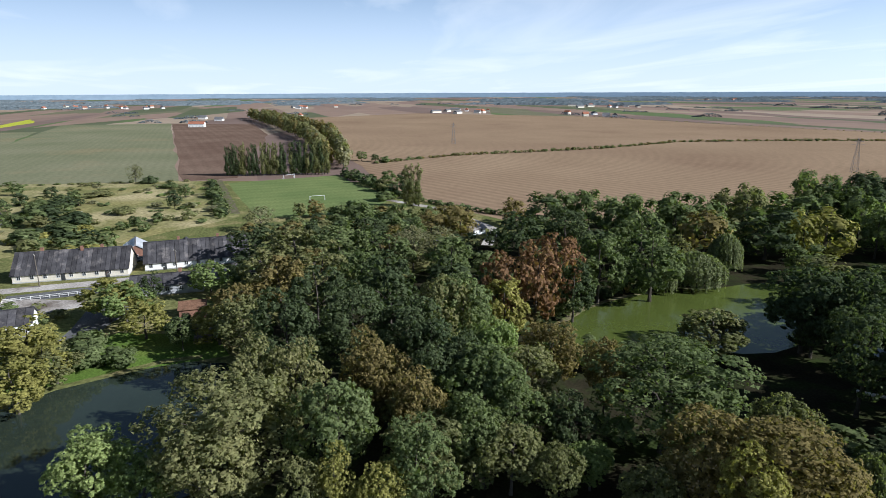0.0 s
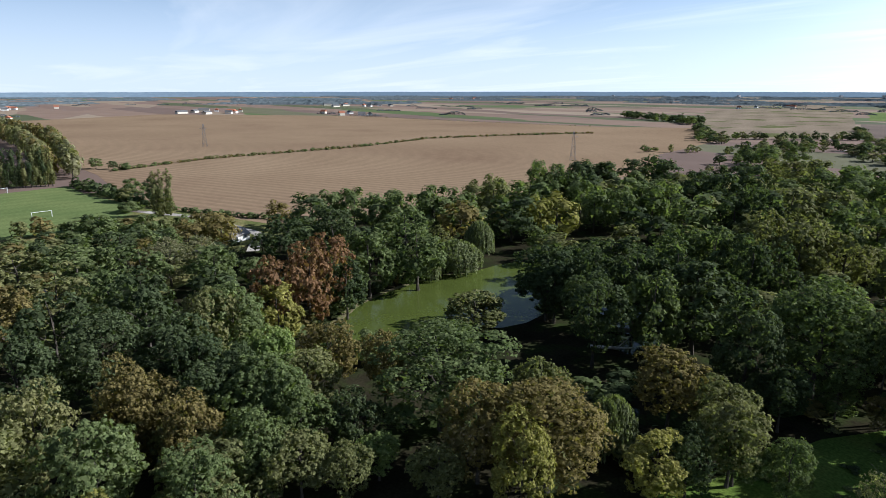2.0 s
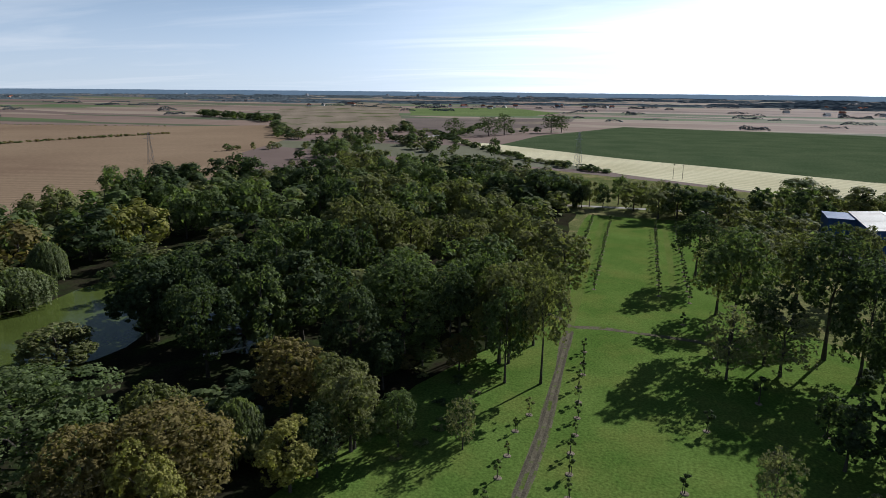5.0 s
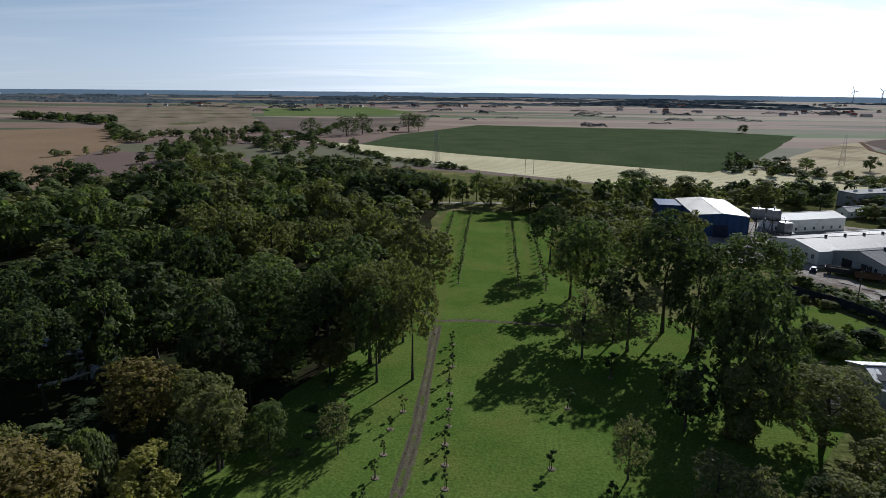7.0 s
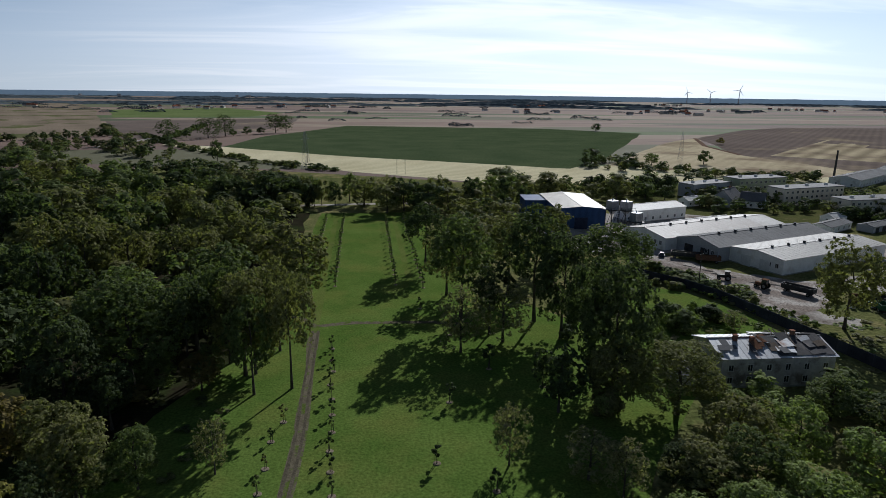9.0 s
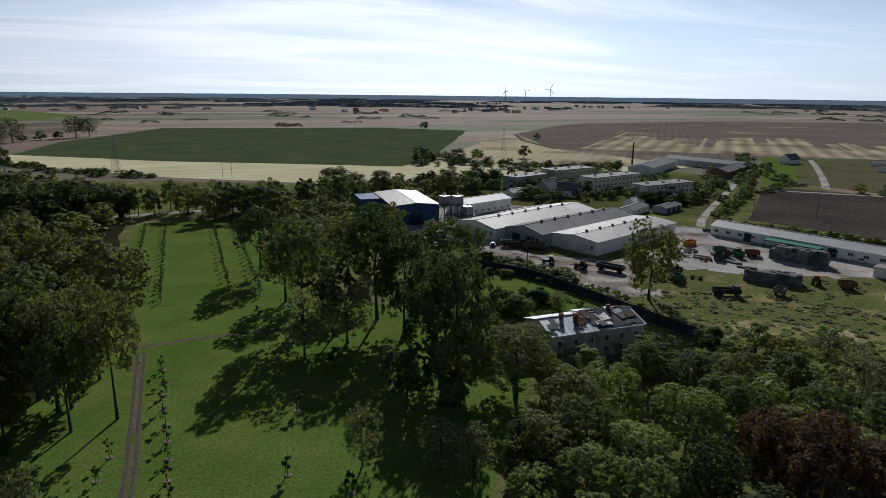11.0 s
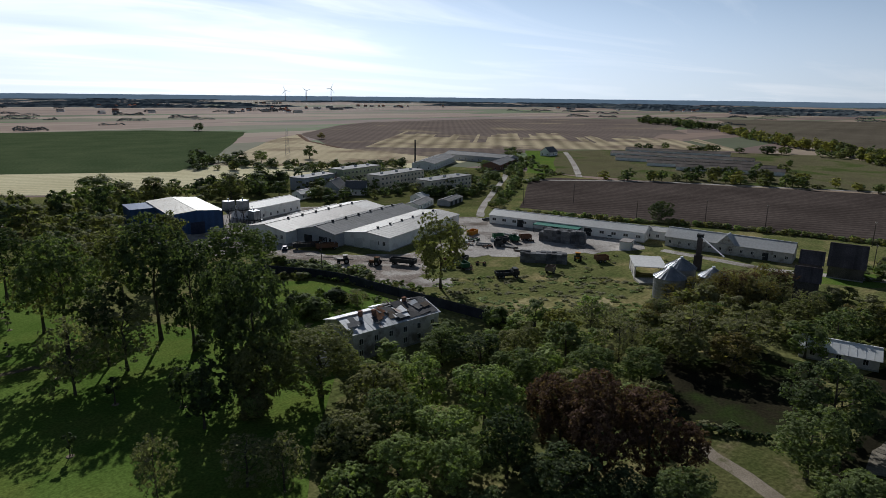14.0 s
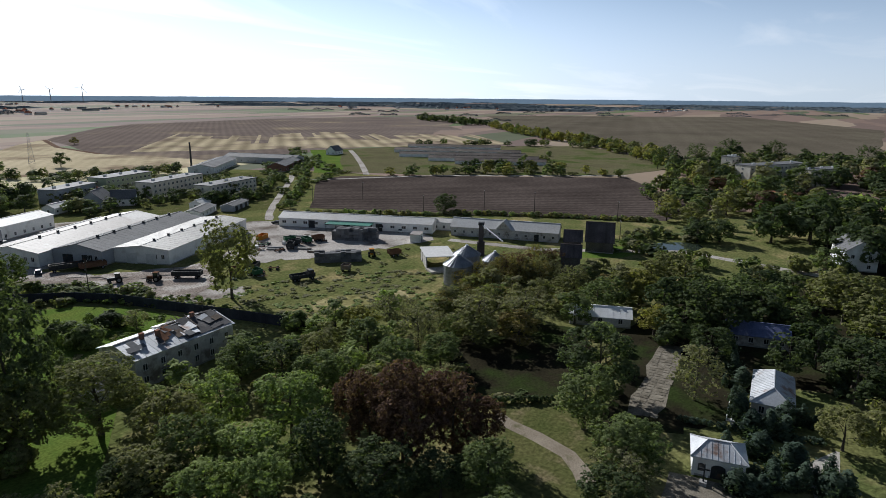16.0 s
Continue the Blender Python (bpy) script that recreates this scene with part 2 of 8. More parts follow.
M = {
    "ground": None,
    # leaf litter, its colour darkened further to stand in for shade under crowns
    "shade_litter": mat("forest_floor_shade", (0.020, 0.018, 0.012), (0.037, 0.033, 0.020), big=0.15, fine=2.2, bump=0.6, patches=((0.032, 0.045, 0.015), 0.12, 0.47, 0.64)),
    "lawn": mat("mown_lawn", (0.077, 0.132, 0.025), (0.118, 0.173, 0.039), big=0.07, fine=2.4, bump=0.5, vary=0.38, bumpdist=0.14,
                patches=((0.138, 0.165, 0.040), 0.09, 0.46, 0.72)),
    "meadow": mat("rough_meadow", (0.098, 0.118, 0.040), (0.165, 0.160, 0.066), big=0.08, fine=1.1, bump=0.8, vary=0.45, bumpdist=0.3,
                  patches=((0.31, 0.25, 0.125), 0.07, 0.52, 0.72)),
    "scrub": mat("dry_scrubland", (0.13, 0.145, 0.055), (0.25, 0.22, 0.095), big=0.05, fine=0.7, bump=0.7, vary=0.4, bumpdist=0.3,
                 patches=((0.37, 0.315, 0.175), 0.035, 0.47, 0.64)),
    "dirt": mat("dirt_path", (0.110, 0.096, 0.066), (0.155, 0.135, 0.095), big=0.4, fine=4, bump=0.4, patches=((0.085, 0.12, 0.025), 0.5, 0.5, 0.62)),
    "dirt_pale": mat("bank_earth", (0.14, 0.125, 0.07), (0.22, 0.185, 0.115), big=0.6, fine=3, bump=0.5, patches=((0.08, 0.11, 0.03), 0.5, 0.5, 0.62)),
    "soil": mat("bare_soil", (0.19, 0.155, 0.115), (0.26, 0.215, 0.165), big=1, fine=6, bump=0.4),
    "rut": mat("wheel_rut_earth", (0.080, 0.070, 0.050), (0.115, 0.100, 0.074), big=0.5, fine=4, bump=0.4),
    "gravel": mat("gravel_yard", (0.33, 0.30, 0.275), (0.47, 0.435, 0.40), big=0.08, fine=2.0, bump=0.4, patches=((0.15, 0.125, 0.105), 0.09, 0.5, 0.66)),
    "sand_gravel": mat("tan_gravel_path", (0.21, 0.175, 0.135), (0.31, 0.265, 0.21), big=0.25, fine=6, bump=0.5, vary=0.3, patches=((0.12, 0.115, 0.06), 0.4, 0.55, 0.7)),
    "mud": mat("muddy_yard", (0.20, 0.165, 0.142), (0.35, 0.305, 0.272), big=0.16, fine=2.0, bump=0.7, vary=0.6, patches=((0.44, 0.405, 0.37), 0.16, 0.5, 0.62)),
    "asphalt": mat("asphalt", (0.10, 0.10, 0.105), (0.15, 0.15, 0.15), big=0.2, fine=5, bump=0.2),
    "paving": mat("concrete_paving", (0.36, 0.34, 0.30), (0.46, 0.43, 0.39), big=0.3, fine=3, bump=0.2, patches=((0.22, 0.2, 0.17), 0.3, 0.52, 0.7)),
    "paving_old": mat("old_stone_slabs", (0.15, 0.132, 0.105), (0.235, 0.21, 0.17), big=0.5, fine=5, bump=0.6, rnd=0.2),
    "stubble": mat("harvested_field", (0.235, 0.165, 0.108), (0.285, 0.205, 0.135), big=0.012, fine=0.35, bump=0.5, vary=0.12, rows=(26, 6.5, 0.10),
                   patches=((0.20, 0.135, 0.09), 0.006, 0.5, 0.7)),
    "plough": mat("ploughed_field", (0.125, 0.082, 0.062), (0.175, 0.122, 0.092), big=0.02, fine=0.5, bump=0.6, vary=0.2, rows=(12, 9, 0.05)),
    "fallow": mat("fallow_field", (0.100, 0.086, 0.066), (0.140, 0.120, 0.092), big=0.008, fine=0.3, bump=0.4, vary=0.2, rows=(12, 30, 0.04), patches=((0.135, 0.118, 0.088), 0.006, 0.5, 0.62)),
    "plough_dark": mat("dark_ploughed_field", (0.060, 0.048, 0.043), (0.092, 0.074, 0.066), big=0.03, fine=0.5, bump=0.6, vary=0.3, rows=(-62, 5, 0.2)),
    "seedling": mat("young_crop_field", (0.150, 0.158, 0.092), (0.200, 0.196, 0.125), big=0.010, fine=0.4, bump=0.4, vary=0.16, rows=(8, 6, 0.03),
                    patches=((0.24, 0.20, 0.12), 0.008, 0.55, 0.72)),
    "crop": mat("green_crop_field", (0.058, 0.082, 0.040), (0.084, 0.107, 0.054), big=0.03, fine=0.6, bump=0.8, vary=0.3, rows=(28, 4, 0.08), bumpdist=0.3),
    "straw": mat("straw_stubble", (0.54, 0.485, 0.31), (0.64, 0.58, 0.385), big=0.02, fine=0.5, bump=0.3, vary=0.12, rows=(-24, 7, 0.09)),
    "straw_dull": mat("weathered_stubble", (0.45, 0.38, 0.255), (0.55, 0.47, 0.325), big=0.015, fine=0.4, bump=0.4, vary=0.15, rows=(48, 9, 0.05),
                      patches=((0.24, 0.185, 0.13), 0.012, 0.5, 0.64)),
    "plough_pale": mat("cultivated_field", (0.150, 0.121, 0.106), (0.195, 0.158, 0.138), big=0.012, fine=0.4, bump=0.4, vary=0.15, rows=(48, 9, 0.08), patches=((0.32, 0.26, 0.175), 0.01, 0.56, 0.7)),
    "dry_lawn": mat("dry_garden_grass", (0.075, 0.088, 0.030), (0.115, 0.112, 0.046), big=0.15, fine=1.6, bump=0.7, vary=0.4, bumpdist=0.2, patches=((0.17, 0.14, 0.08), 0.2, 0.55, 0.72)),
    "water_blue": None, "water_green": None,
    "white_wall": mat("white_render", (0.74, 0.735, 0.71), (0.82, 0.815, 0.79), big=0.3, fine=2, bump=0.1, vary=0.08, patches=((0.5, 0.47, 0.42), 0.25, 0.55, 0.75)),
    "old_wall": mat("weathered_render", (0.46, 0.44, 0.41), (0.60, 0.58, 0.55), big=0.4, fine=2, bump=0.2, vary=0.15, patches=((0.24, 0.21, 0.19), 0.35, 0.52, 0.66)),
    "grey_wall": mat("grey_panel_wall", (0.36, 0.37, 0.39), (0.44, 0.45, 0.47), big=0.2, fine=2, bump=0.1, vary=0.1),
    "cream_wall": mat("cream_render", (0.60, 0.55, 0.46), (0.68, 0.63, 0.54), big=0.2, fine=2, bump=0.1, vary=0.08, patches=((0.48, 0.43, 0.36), 0.2, 0.55, 0.7)),
    "green_wall": mat("pale_green_render", (0.34, 0.38, 0.26), (0.42, 0.45, 0.32), big=0.2, fine=2, bump=0.1, vary=0.08),
    "blue_wall": mat("blue_sheet_wall", (0.040, 0.082, 0.19), (0.056, 0.104, 0.235), big=0.2, fine=2, bump=0.1, vary=0.12, rough=0.5, rows=(19, 1.0, 0.1)),
    "brick": mat("red_brick", (0.19, 0.105, 0.08), (0.28, 0.155, 0.11), big=0.8, fine=5, bump=0.3, vary=0.2),
    "tar_roof": mat("dark_sheet_roof", (0.042, 0.040, 0.044), (0.082, 0.078, 0.082), big=0.5, fine=3, bump=0.2, rough=0.6, vary=0.2, rnd=0.38,
                    patches=((0.16, 0.145, 0.14), 0.4, 0.55, 0.72)),
    "white_roof": mat("pale_sheet_roof", (0.46, 0.45, 0.435), (0.56, 0.55, 0.535), big=0.06, fine=1.5, bump=0.05, vary=0.12, rough=0.6, spec=0.18, rnd=0.01,
                      patches=((0.46, 0.42, 0.38), 0.05, 0.54, 0.7)),
    "hall_roof": mat("stained_sheet_roof", (0.30, 0.282, 0.262), (0.40, 0.38, 0.355), big=0.06, fine=1.5, bump=0.05, vary=0.22, rough=0.6, spec=0.18, rnd=0.01,
                      patches=((0.46, 0.42, 0.38), 0.05, 0.54, 0.7)),
    "brown_roof": mat("stained_felt_roof", (0.23, 0.20, 0.182), (0.31, 0.275, 0.25), big=0.06, fine=1.5, bump=0.05, vary=0.14, rough=0.6, spec=0.2, rnd=0.012,
                      patches=((0.46, 0.44, 0.42), 0.045, 0.5, 0.62)),
    "slate_roof": mat("grey_sheet_roof", (0.115, 0.115, 0.12), (0.165, 0.165, 0.17), big=0.1, fine=2, bump=0.05, vary=0.2, rough=0.75, spec=0.12, rnd=0.04),
    "zinc_roof": mat("galvanised_roof", (0.42, 0.43, 0.45), (0.55, 0.56, 0.58), big=0.3, fine=3, bump=0.15, vary=0.15, rough=0.45, metal=0.25, spec=0.4, rnd=0.12,
                     patches=((0.22, 0.13, 0.09), 0.25, 0.57, 0.68)),
    "beige_roof": mat("beige_sheet_roof", (0.42, 0.375, 0.315), (0.50, 0.455, 0.39), big=0.06, fine=1.5, bump=0.05, vary=0.1, rough=0.5, spec=0.3, rnd=0.01, patches=((0.38, 0.32, 0.26), 0.08, 0.55, 0.7)),
    "blue_roof": mat("blue_painted_roof", (0.10, 0.12, 0.22), (0.16, 0.18, 0.30), big=0.5, fine=3, bump=0.1, vary=0.2, rough=0.4, metal=0.2,
                     patches=((0.42, 0.43, 0.48), 0.4, 0.56, 0.7)),
    "felt_roof": mat("old_felt_roof", (0.105, 0.088, 0.078), (0.165, 0.138, 0.12), big=0.08, fine=2, bump=0.1, vary=0.2, rough=0.7, rnd=0.15, patches=((0.19, 0.16, 0.14), 0.1, 0.55, 0.7)),
    "tile_roof": mat("red_tile_roof", (0.28, 0.115, 0.075), (0.36, 0.16, 0.105), big=0.5, fine=4, bump=0.3, vary=0.2),
    "green_roof": mat("green_canopy_roof", (0.045, 0.17, 0.13), (0.06, 0.21, 0.16), big=0.3, fine=3, bump=0.1, vary=0.1, rough=0.45),
    "glass": mat("window_glass", (0.02, 0.025, 0.03), (0.05, 0.055, 0.06), big=0.5, fine=1, bump=0, rough=0.12, vary=0.1, spec=0.6),
    "frame": mat("window_frame_paint", (0.6, 0.6, 0.58), (0.7, 0.7, 0.68), big=1, fine=4, bump=0.05, vary=0.08),
    "steel": mat("galvanised_steel", (0.22, 0.23, 0.25), (0.34, 0.35, 0.37), big=0.5, fine=4, bump=0.1, rough=0.45, metal=0.6, vary=0.15),
    "dark_steel": mat("dark_painted_metal", (0.03, 0.034, 0.036), (0.06, 0.062, 0.066), big=0.6, fine=4, bump=0.1, rough=0.55, vary=0.25, patches=((0.14, 0.08, 0.05), 0.6, 0.58, 0.7)),
    "rust": mat("rusty_metal", (0.13, 0.075, 0.05), (0.21, 0.12, 0.08), big=0.8, fine=5, bump=0.3, vary=0.3),
    "orange": mat("orange_paint", (0.48, 0.19, 0.02), (0.55, 0.24, 0.035), big=1, fine=4, bump=0.05, vary=0.12, rough=0.45),
    "green_paint": mat("green_machine_paint", (0.03, 0.10, 0.05), (0.05, 0.14, 0.07), big=1, fine=4, bump=0.05, vary=0.15, rough=0.45),
    "white_paint": mat("white_paint", (0.70, 0.70, 0.69), (0.80, 0.80, 0.79), big=0.6, fine=4, bump=0.05, vary=0.06, rough=0.5),
    "blue_paint": mat("dark_blue_car_paint", (0.03, 0.04, 0.07), (0.05, 0.06, 0.10), big=1, fine=4, bump=0, vary=0.05, rough=0.3),
    "silver_paint": mat("silver_car_paint", (0.36, 0.37, 0.38), (0.42, 0.43, 0.44), big=1, fine=4, bump=0, vary=0.05, rough=0.3, metal=0.4),
    # white turbines coloured grey: their backlit shade is in the base colour
    "turbine_backlit_grey": mat("turbine_backlit_grey", (0.30, 0.31, 0.33), (0.36, 0.37, 0.39), big=0.05, fine=0.5, bump=0, vary=0.04),
    "puddle": mat("puddle_water", (0.05, 0.045, 0.04), (0.07, 0.06, 0.055), big=0.3, fine=2, bump=0, rough=0.06, spec=0.5, vary=0.1),
    "rubber": mat("tyre_rubber", (0.02, 0.02, 0.02), (0.035, 0.035, 0.035), big=2, fine=8, bump=0.1, vary=0.1),
    "timber": mat("weathered_timber", (0.13, 0.105, 0.085), (0.21, 0.175, 0.145), big=0.5, fine=5, bump=0.4, vary=0.25, rnd=0.3),
    "crate_grey": mat("weathered_grey_boards", (0.115, 0.115, 0.12), (0.20, 0.20, 0.205), big=0.5, fine=5, bump=0.4, vary=0.3, rnd=0.35),
    "rank_grass": mat("rank_brown_grass", (0.105, 0.098, 0.055), (0.16, 0.145, 0.082), big=0.03, fine=0.9, bump=0.7, vary=0.45, bumpdist=0.3, patches=((0.075, 0.095, 0.032), 0.03, 0.5, 0.62)),
    "grey_boards": mat("grey_weathered_boards", (0.105, 0.094, 0.086), (0.165, 0.150, 0.138), big=0.4, fine=4, bump=0.4, vary=0.3, rnd=0.25),
    "black_barn": mat("tarred_boards", (0.072, 0.062, 0.064), (0.115, 0.10, 0.10), big=0.3, fine=3, bump=0.4, vary=0.25, rnd=0.2),
    "plank_wall": mat("dark_fence_boards", (0.035, 0.04, 0.055), (0.06, 0.066, 0.085), big=0.4, fine=4, bump=0.3, vary=0.2, rnd=0.15),
    "concrete": mat("grey_concrete", (0.30, 0.295, 0.285), (0.40, 0.395, 0.38), big=0.4, fine=4, bump=0.3, vary=0.15, rnd=0.1),
    "pole_wood": mat("pole_timber", (0.10, 0.085, 0.07), (0.15, 0.13, 0.11), big=1, fine=6, bump=0.3),
    # far trees made pale and blue-grey: the haze is in the base colour
    "far_wood": mat("hazed_distant_woodland", (0.098, 0.122, 0.136), (0.138, 0.158, 0.168), big=0.01, fine=0.2, bump=0, vary=0.3),
    # blue-grey base stands in for haze over the last woods
    "horizon": mat("hazed_horizon_woodland", (0.100, 0.128, 0.150), (0.130, 0.158, 0.180), big=0.004, fine=0.03, bump=0, vary=0.2),
}


def water(name, c, rough):
    m = mat(name, c, tuple(v * 1.5 for v in c), big=0.03, fine=1.2, bump=0.05, rough=rough, vary=0.1, spec=0.5, bumpdist=0.02)
    return m


M["water_blue"] = water("dark_pond_water", (0.022, 0.030, 0.022), 0.08)
M["water_green"] = water("green_pond_water", (0.062, 0.080, 0.018), 0.14)


def ground_mat():
    """Strip fields out to the horizon: oblong plots in tan, brown and green."""
    m = bpy.data.materials.new("farmland")
    m.use_nodes = True
    n, l = m.node_tree.nodes, m.node_tree.links
    p = n["Principled BSDF"]
    ge = n.new("ShaderNodeNewGeometry")
    cols = []
    for ang, sx, sy in ((-28, 620, 95),):
        mp = n.new("ShaderNodeMapping"); mp.inputs["Rotation"].default_value = (0, 0, radians(ang))
        mp.inputs["Scale"].default_value = (1 / sx, 1 / sy, 1)
        l.new(ge.outputs["Position"], mp.inputs["Vector"])
        vo = n.new("ShaderNodeTexVoronoi"); vo.distance = "CHEBYCHEV"; vo.inputs["Scale"].default_value = 1
        vo.inputs["Randomness"].default_value = 0.85
        l.new(mp.outputs[0], vo.inputs["Vector"])
        sp = n.new("ShaderNodeSeparateColor"); l.new(vo.outputs["Color"], sp.inputs[0])
        rp = n.new("ShaderNodeValToRGB"); rp.color_ramp.interpolation = "CONSTANT"
        table = ((0, (0.234, 0.163, 0.124)), (0.2, (0.168, 0.118, 0.098)), (0.34, (0.275, 0.209, 0.152)), (0.5, (0.094, 0.106, 0.056)),
                 (0.6, (0.209, 0.144, 0.114)), (0.75, (0.139, 0.135, 0.080)), (0.85, (0.307, 0.239, 0.176)), (0.93, (0.098, 0.133, 0.052)))
        e = rp.color_ramp.elements
        while len(e) < len(table):
            e.new(0.5)
        for el, (pos, c) in zip(e, table):
            el.position, el.color = pos, (*c, 1)
        l.new(sp.outputs[0], rp.inputs[0])
        cols.append(rp.outputs[0])
    nz = n.new("ShaderNodeTexNoise"); nz.inputs["Scale"].default_value = 0.02; nz.inputs["Detail"].default_value = 6
    l.new(ge.outputs["Position"], nz.inputs["Vector"])
    r = n.new("ShaderNodeMapRange"); r.inputs[3].default_value, r.inputs[4].default_value = 0.75, 1.25
    l.new(nz.outputs[0], r.inputs[0])
    sc = n.new("ShaderNodeVectorMath"); sc.operation = "SCALE"
    l.new(cols[0], sc.inputs[0]); l.new(r.outputs[0], sc.inputs["Scale"]); l.new(sc.outputs[0], p.inputs["Base Color"])
    p.inputs["Roughness"].default_value = 0.95
    p.inputs["Specular IOR Level"].default_value = 0.1
    return m


M["ground"] = ground_mat()
# emission imitates hazy air in front of the belt; the woods are no light source
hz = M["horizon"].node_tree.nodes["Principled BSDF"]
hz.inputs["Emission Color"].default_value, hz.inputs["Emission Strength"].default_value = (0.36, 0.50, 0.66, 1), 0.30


# ---- building blocks ----
def mesh_of(name, bm, material):
    me = bpy.data.meshes.new(name)
    bm.to_mesh(me)
    bm.free()
    me.materials.append(material)
    return me


def part(name, bm, material, parent, label=""):
    """One mesh object under a thing or a part."""
    me = bm if isinstance(bm, bpy.types.Mesh) else mesh_of(name, bm, material)
    ob = new(name, me)
    ob.parent = parent
    return tagged(ob, label)


def thing(name, x, y, ang, label, category, group="", kind="", z=0.0):
    ob = new(name)
    ob.empty_display_size = 0.5
    ob.matrix_world = pose(x, y, z, 0, 0, ang)
    return tagged(ob, label, category, group, kind)


def box(bm, x0, y0, z0, x1, y1, z1):
    v = [bm.verts.new((x, y, z)) for z in (z0, z1) for x, y in ((x0, y0), (x1, y0), (x1, y1), (x0, y1))]
    for f in ((3, 2, 1, 0), (4, 5, 6, 7), (0, 1, 5, 4), (1, 2, 6, 5), (2, 3, 7, 6), (3, 0, 4, 7)):
        bm.faces.new([v[i] for i in f])
    return bm


def boxes(*dims):
    bm = bmesh.new()
    for d in dims:
        box(bm, *d)
    return bm


def bar(bm, a, b, r, r2=None, sides=6):
    """A tapered round bar from a to b."""
    a, b = Vector(a), Vector(b)
    r2 = r if r2 is None else r2
    d = (b - a).normalized()
    u = d.orthogonal().normalized()
    w = d.cross(u)
    rings = []
    for c, q in ((a, r), (b, r2)):
        rings.append([bm.verts.new(c + (u * math.cos(k * 2 * math.pi / sides) + w * math.sin(k * 2 * math.pi / sides)) * q) for k in range(sides)])
    for k in range(sides):
        j = (k + 1) % sides
        bm.faces.new((rings[0][k], rings[0][j], rings[1][j], rings[1][k]))
    bm.faces.new(rings[0][::-1]); bm.faces.new(rings[1])
    return bm


def rough_outline(pts, wobble, step, seed):
    """Breaks the sides of an outline into short uneven runs."""
    rng = random.Random(seed)
    out = []
    for (x0, y0), (x1, y1) in zip(pts, pts[1:] + pts[:1]):
        d = math.hypot(x1 - x0, y1 - y0)
        k = max(1, min(40, int(d / step)))
        for i in range(k):
            f = i / k
            w = wobble if i else wobble * 0.5
            out.append((x0 + (x1 - x0) * f + rng.uniform(-w, w), y0 + (y1 - y0) * f + rng.uniform(-w, w)))
    return out


laid, top_z = [], {}


def patch(name, pts, material, label, category, wobble=0.8, step=12, seed=1, smooth=0):
    """A piece of ground cover that lies just above what is under it."""
    if smooth:
        for _ in range(smooth):
            q = []
            for (x0, y0), (x1, y1) in zip(pts, pts[1:] + pts[:1]):
                q += [(x0 * 0.75 + x1 * 0.25, y0 * 0.75 + y1 * 0.25), (x0 * 0.25 + x1 * 0.75, y0 * 0.25 + y1 * 0.75)]
            pts = q
    lo_x, hi_x, lo_y, hi_y = min(p[0] for p in pts), max(p[0] for p in pts), min(p[1] for p in pts), max(p[1] for p in pts)
    z = 0.006 + max([q for a, b, c, d, q in laid if a < hi_x and b > lo_x and c < hi_y and d > lo_y], default=0.03)
    laid.append((lo_x, hi_x, lo_y, hi_y, z))
    edge = rough_outline(pts, wobble, step, seed)
    area = sum(edge[i - 1][0] * edge[i][1] - edge[i][0] * edge[i - 1][1] for i in range(len(edge)))
    if area < 0:
        edge = edge[::-1]
    co, _, tris, _, _, _ = geometry.delaunay_2d_cdt([Vector(p) for p in edge], [], [list(range(len(edge)))], 1, 1e-4)
    bm = bmesh.new()
    top = [bm.verts.new((p.x, p.y, z)) for p in co]
    for f in tris:
        a, c, d = (co[i] for i in f[:3])
        up = (c.x - a.x) * (d.y - a.y) - (c.y - a.y) * (d.x - a.x) > 0
        bm.faces.new([top[i] for i in (f if up else f[::-1])])
    rim = [(bm.verts.new((x, y, z)), bm.verts.new((x, y, -0.5))) for x, y in edge]
    for i in range(len(rim)):
        bm.faces.new((rim[i - 1][1], rim[i][1], rim[i][0], rim[i - 1][0]))
    ob = new(name, mesh_of(name, bm, material))
    top_z[ob.name] = z
    return tagged(ob, label, category, kind="structure")


def strip(name, pts, width, material, label, category, seed=1, wobble=0.25):
    """A path or road along a line."""
    left, right = [], []
    for i, (x, y) in enumerate(pts):
        x0, y0 = pts[max(0, i - 1)]
        x1, y1 = pts[min(len(pts) - 1, i + 1)]
        d = math.hypot(x1 - x0, y1 - y0)
        nx, ny = -(y1 - y0) / d * width / 2, (x1 - x0) / d * width / 2
        left.append((x + nx, y + ny)); right.append((x - nx, y - ny))
    return patch(name, left + right[::-1], material, label, category, wobble, 6, seed)

# ---- ground ----
def build_ground():
    bm = bmesh.new()
    rings, last = (0, 60, 150, 300, 600, 1200, 2400, 3600, 4900), None
    for r in rings:
        row = [bm.verts.new((r * math.cos(k * math.pi / 32), r * math.sin(k * math.pi / 32), 0)) for k in range(64)] if r else [bm.verts.new((0, 0, 0))]
        if last:
            for k in range(64):
                j = (k + 1) % 64
                bm.faces.new((last[0], row[k], row[j]) if len(last) == 1 else (last[k], row[k], row[j], last[j]))
        last = row
    tagged(new("ground", mesh_of("ground", bm, M["ground"])), "flat farmland in tan, brown and green strips", "ground", kind="structure")


build_ground()
patch("ground_meadow", [(-270, -420), (-350, -300), (-372, -45), (-340, 60), (-250, 75), (-215, 120), (-225, 240), (-230, 320), (-130, 430), (-20, 385), (80, 335),
      (180, 335), (300, 330), (330, 260), (300, 30), (330, -60), (330, -200), (120, -260), (-60, -300)], M["meadow"], "rough green grass with dry patches", "meadow", 3, 30)
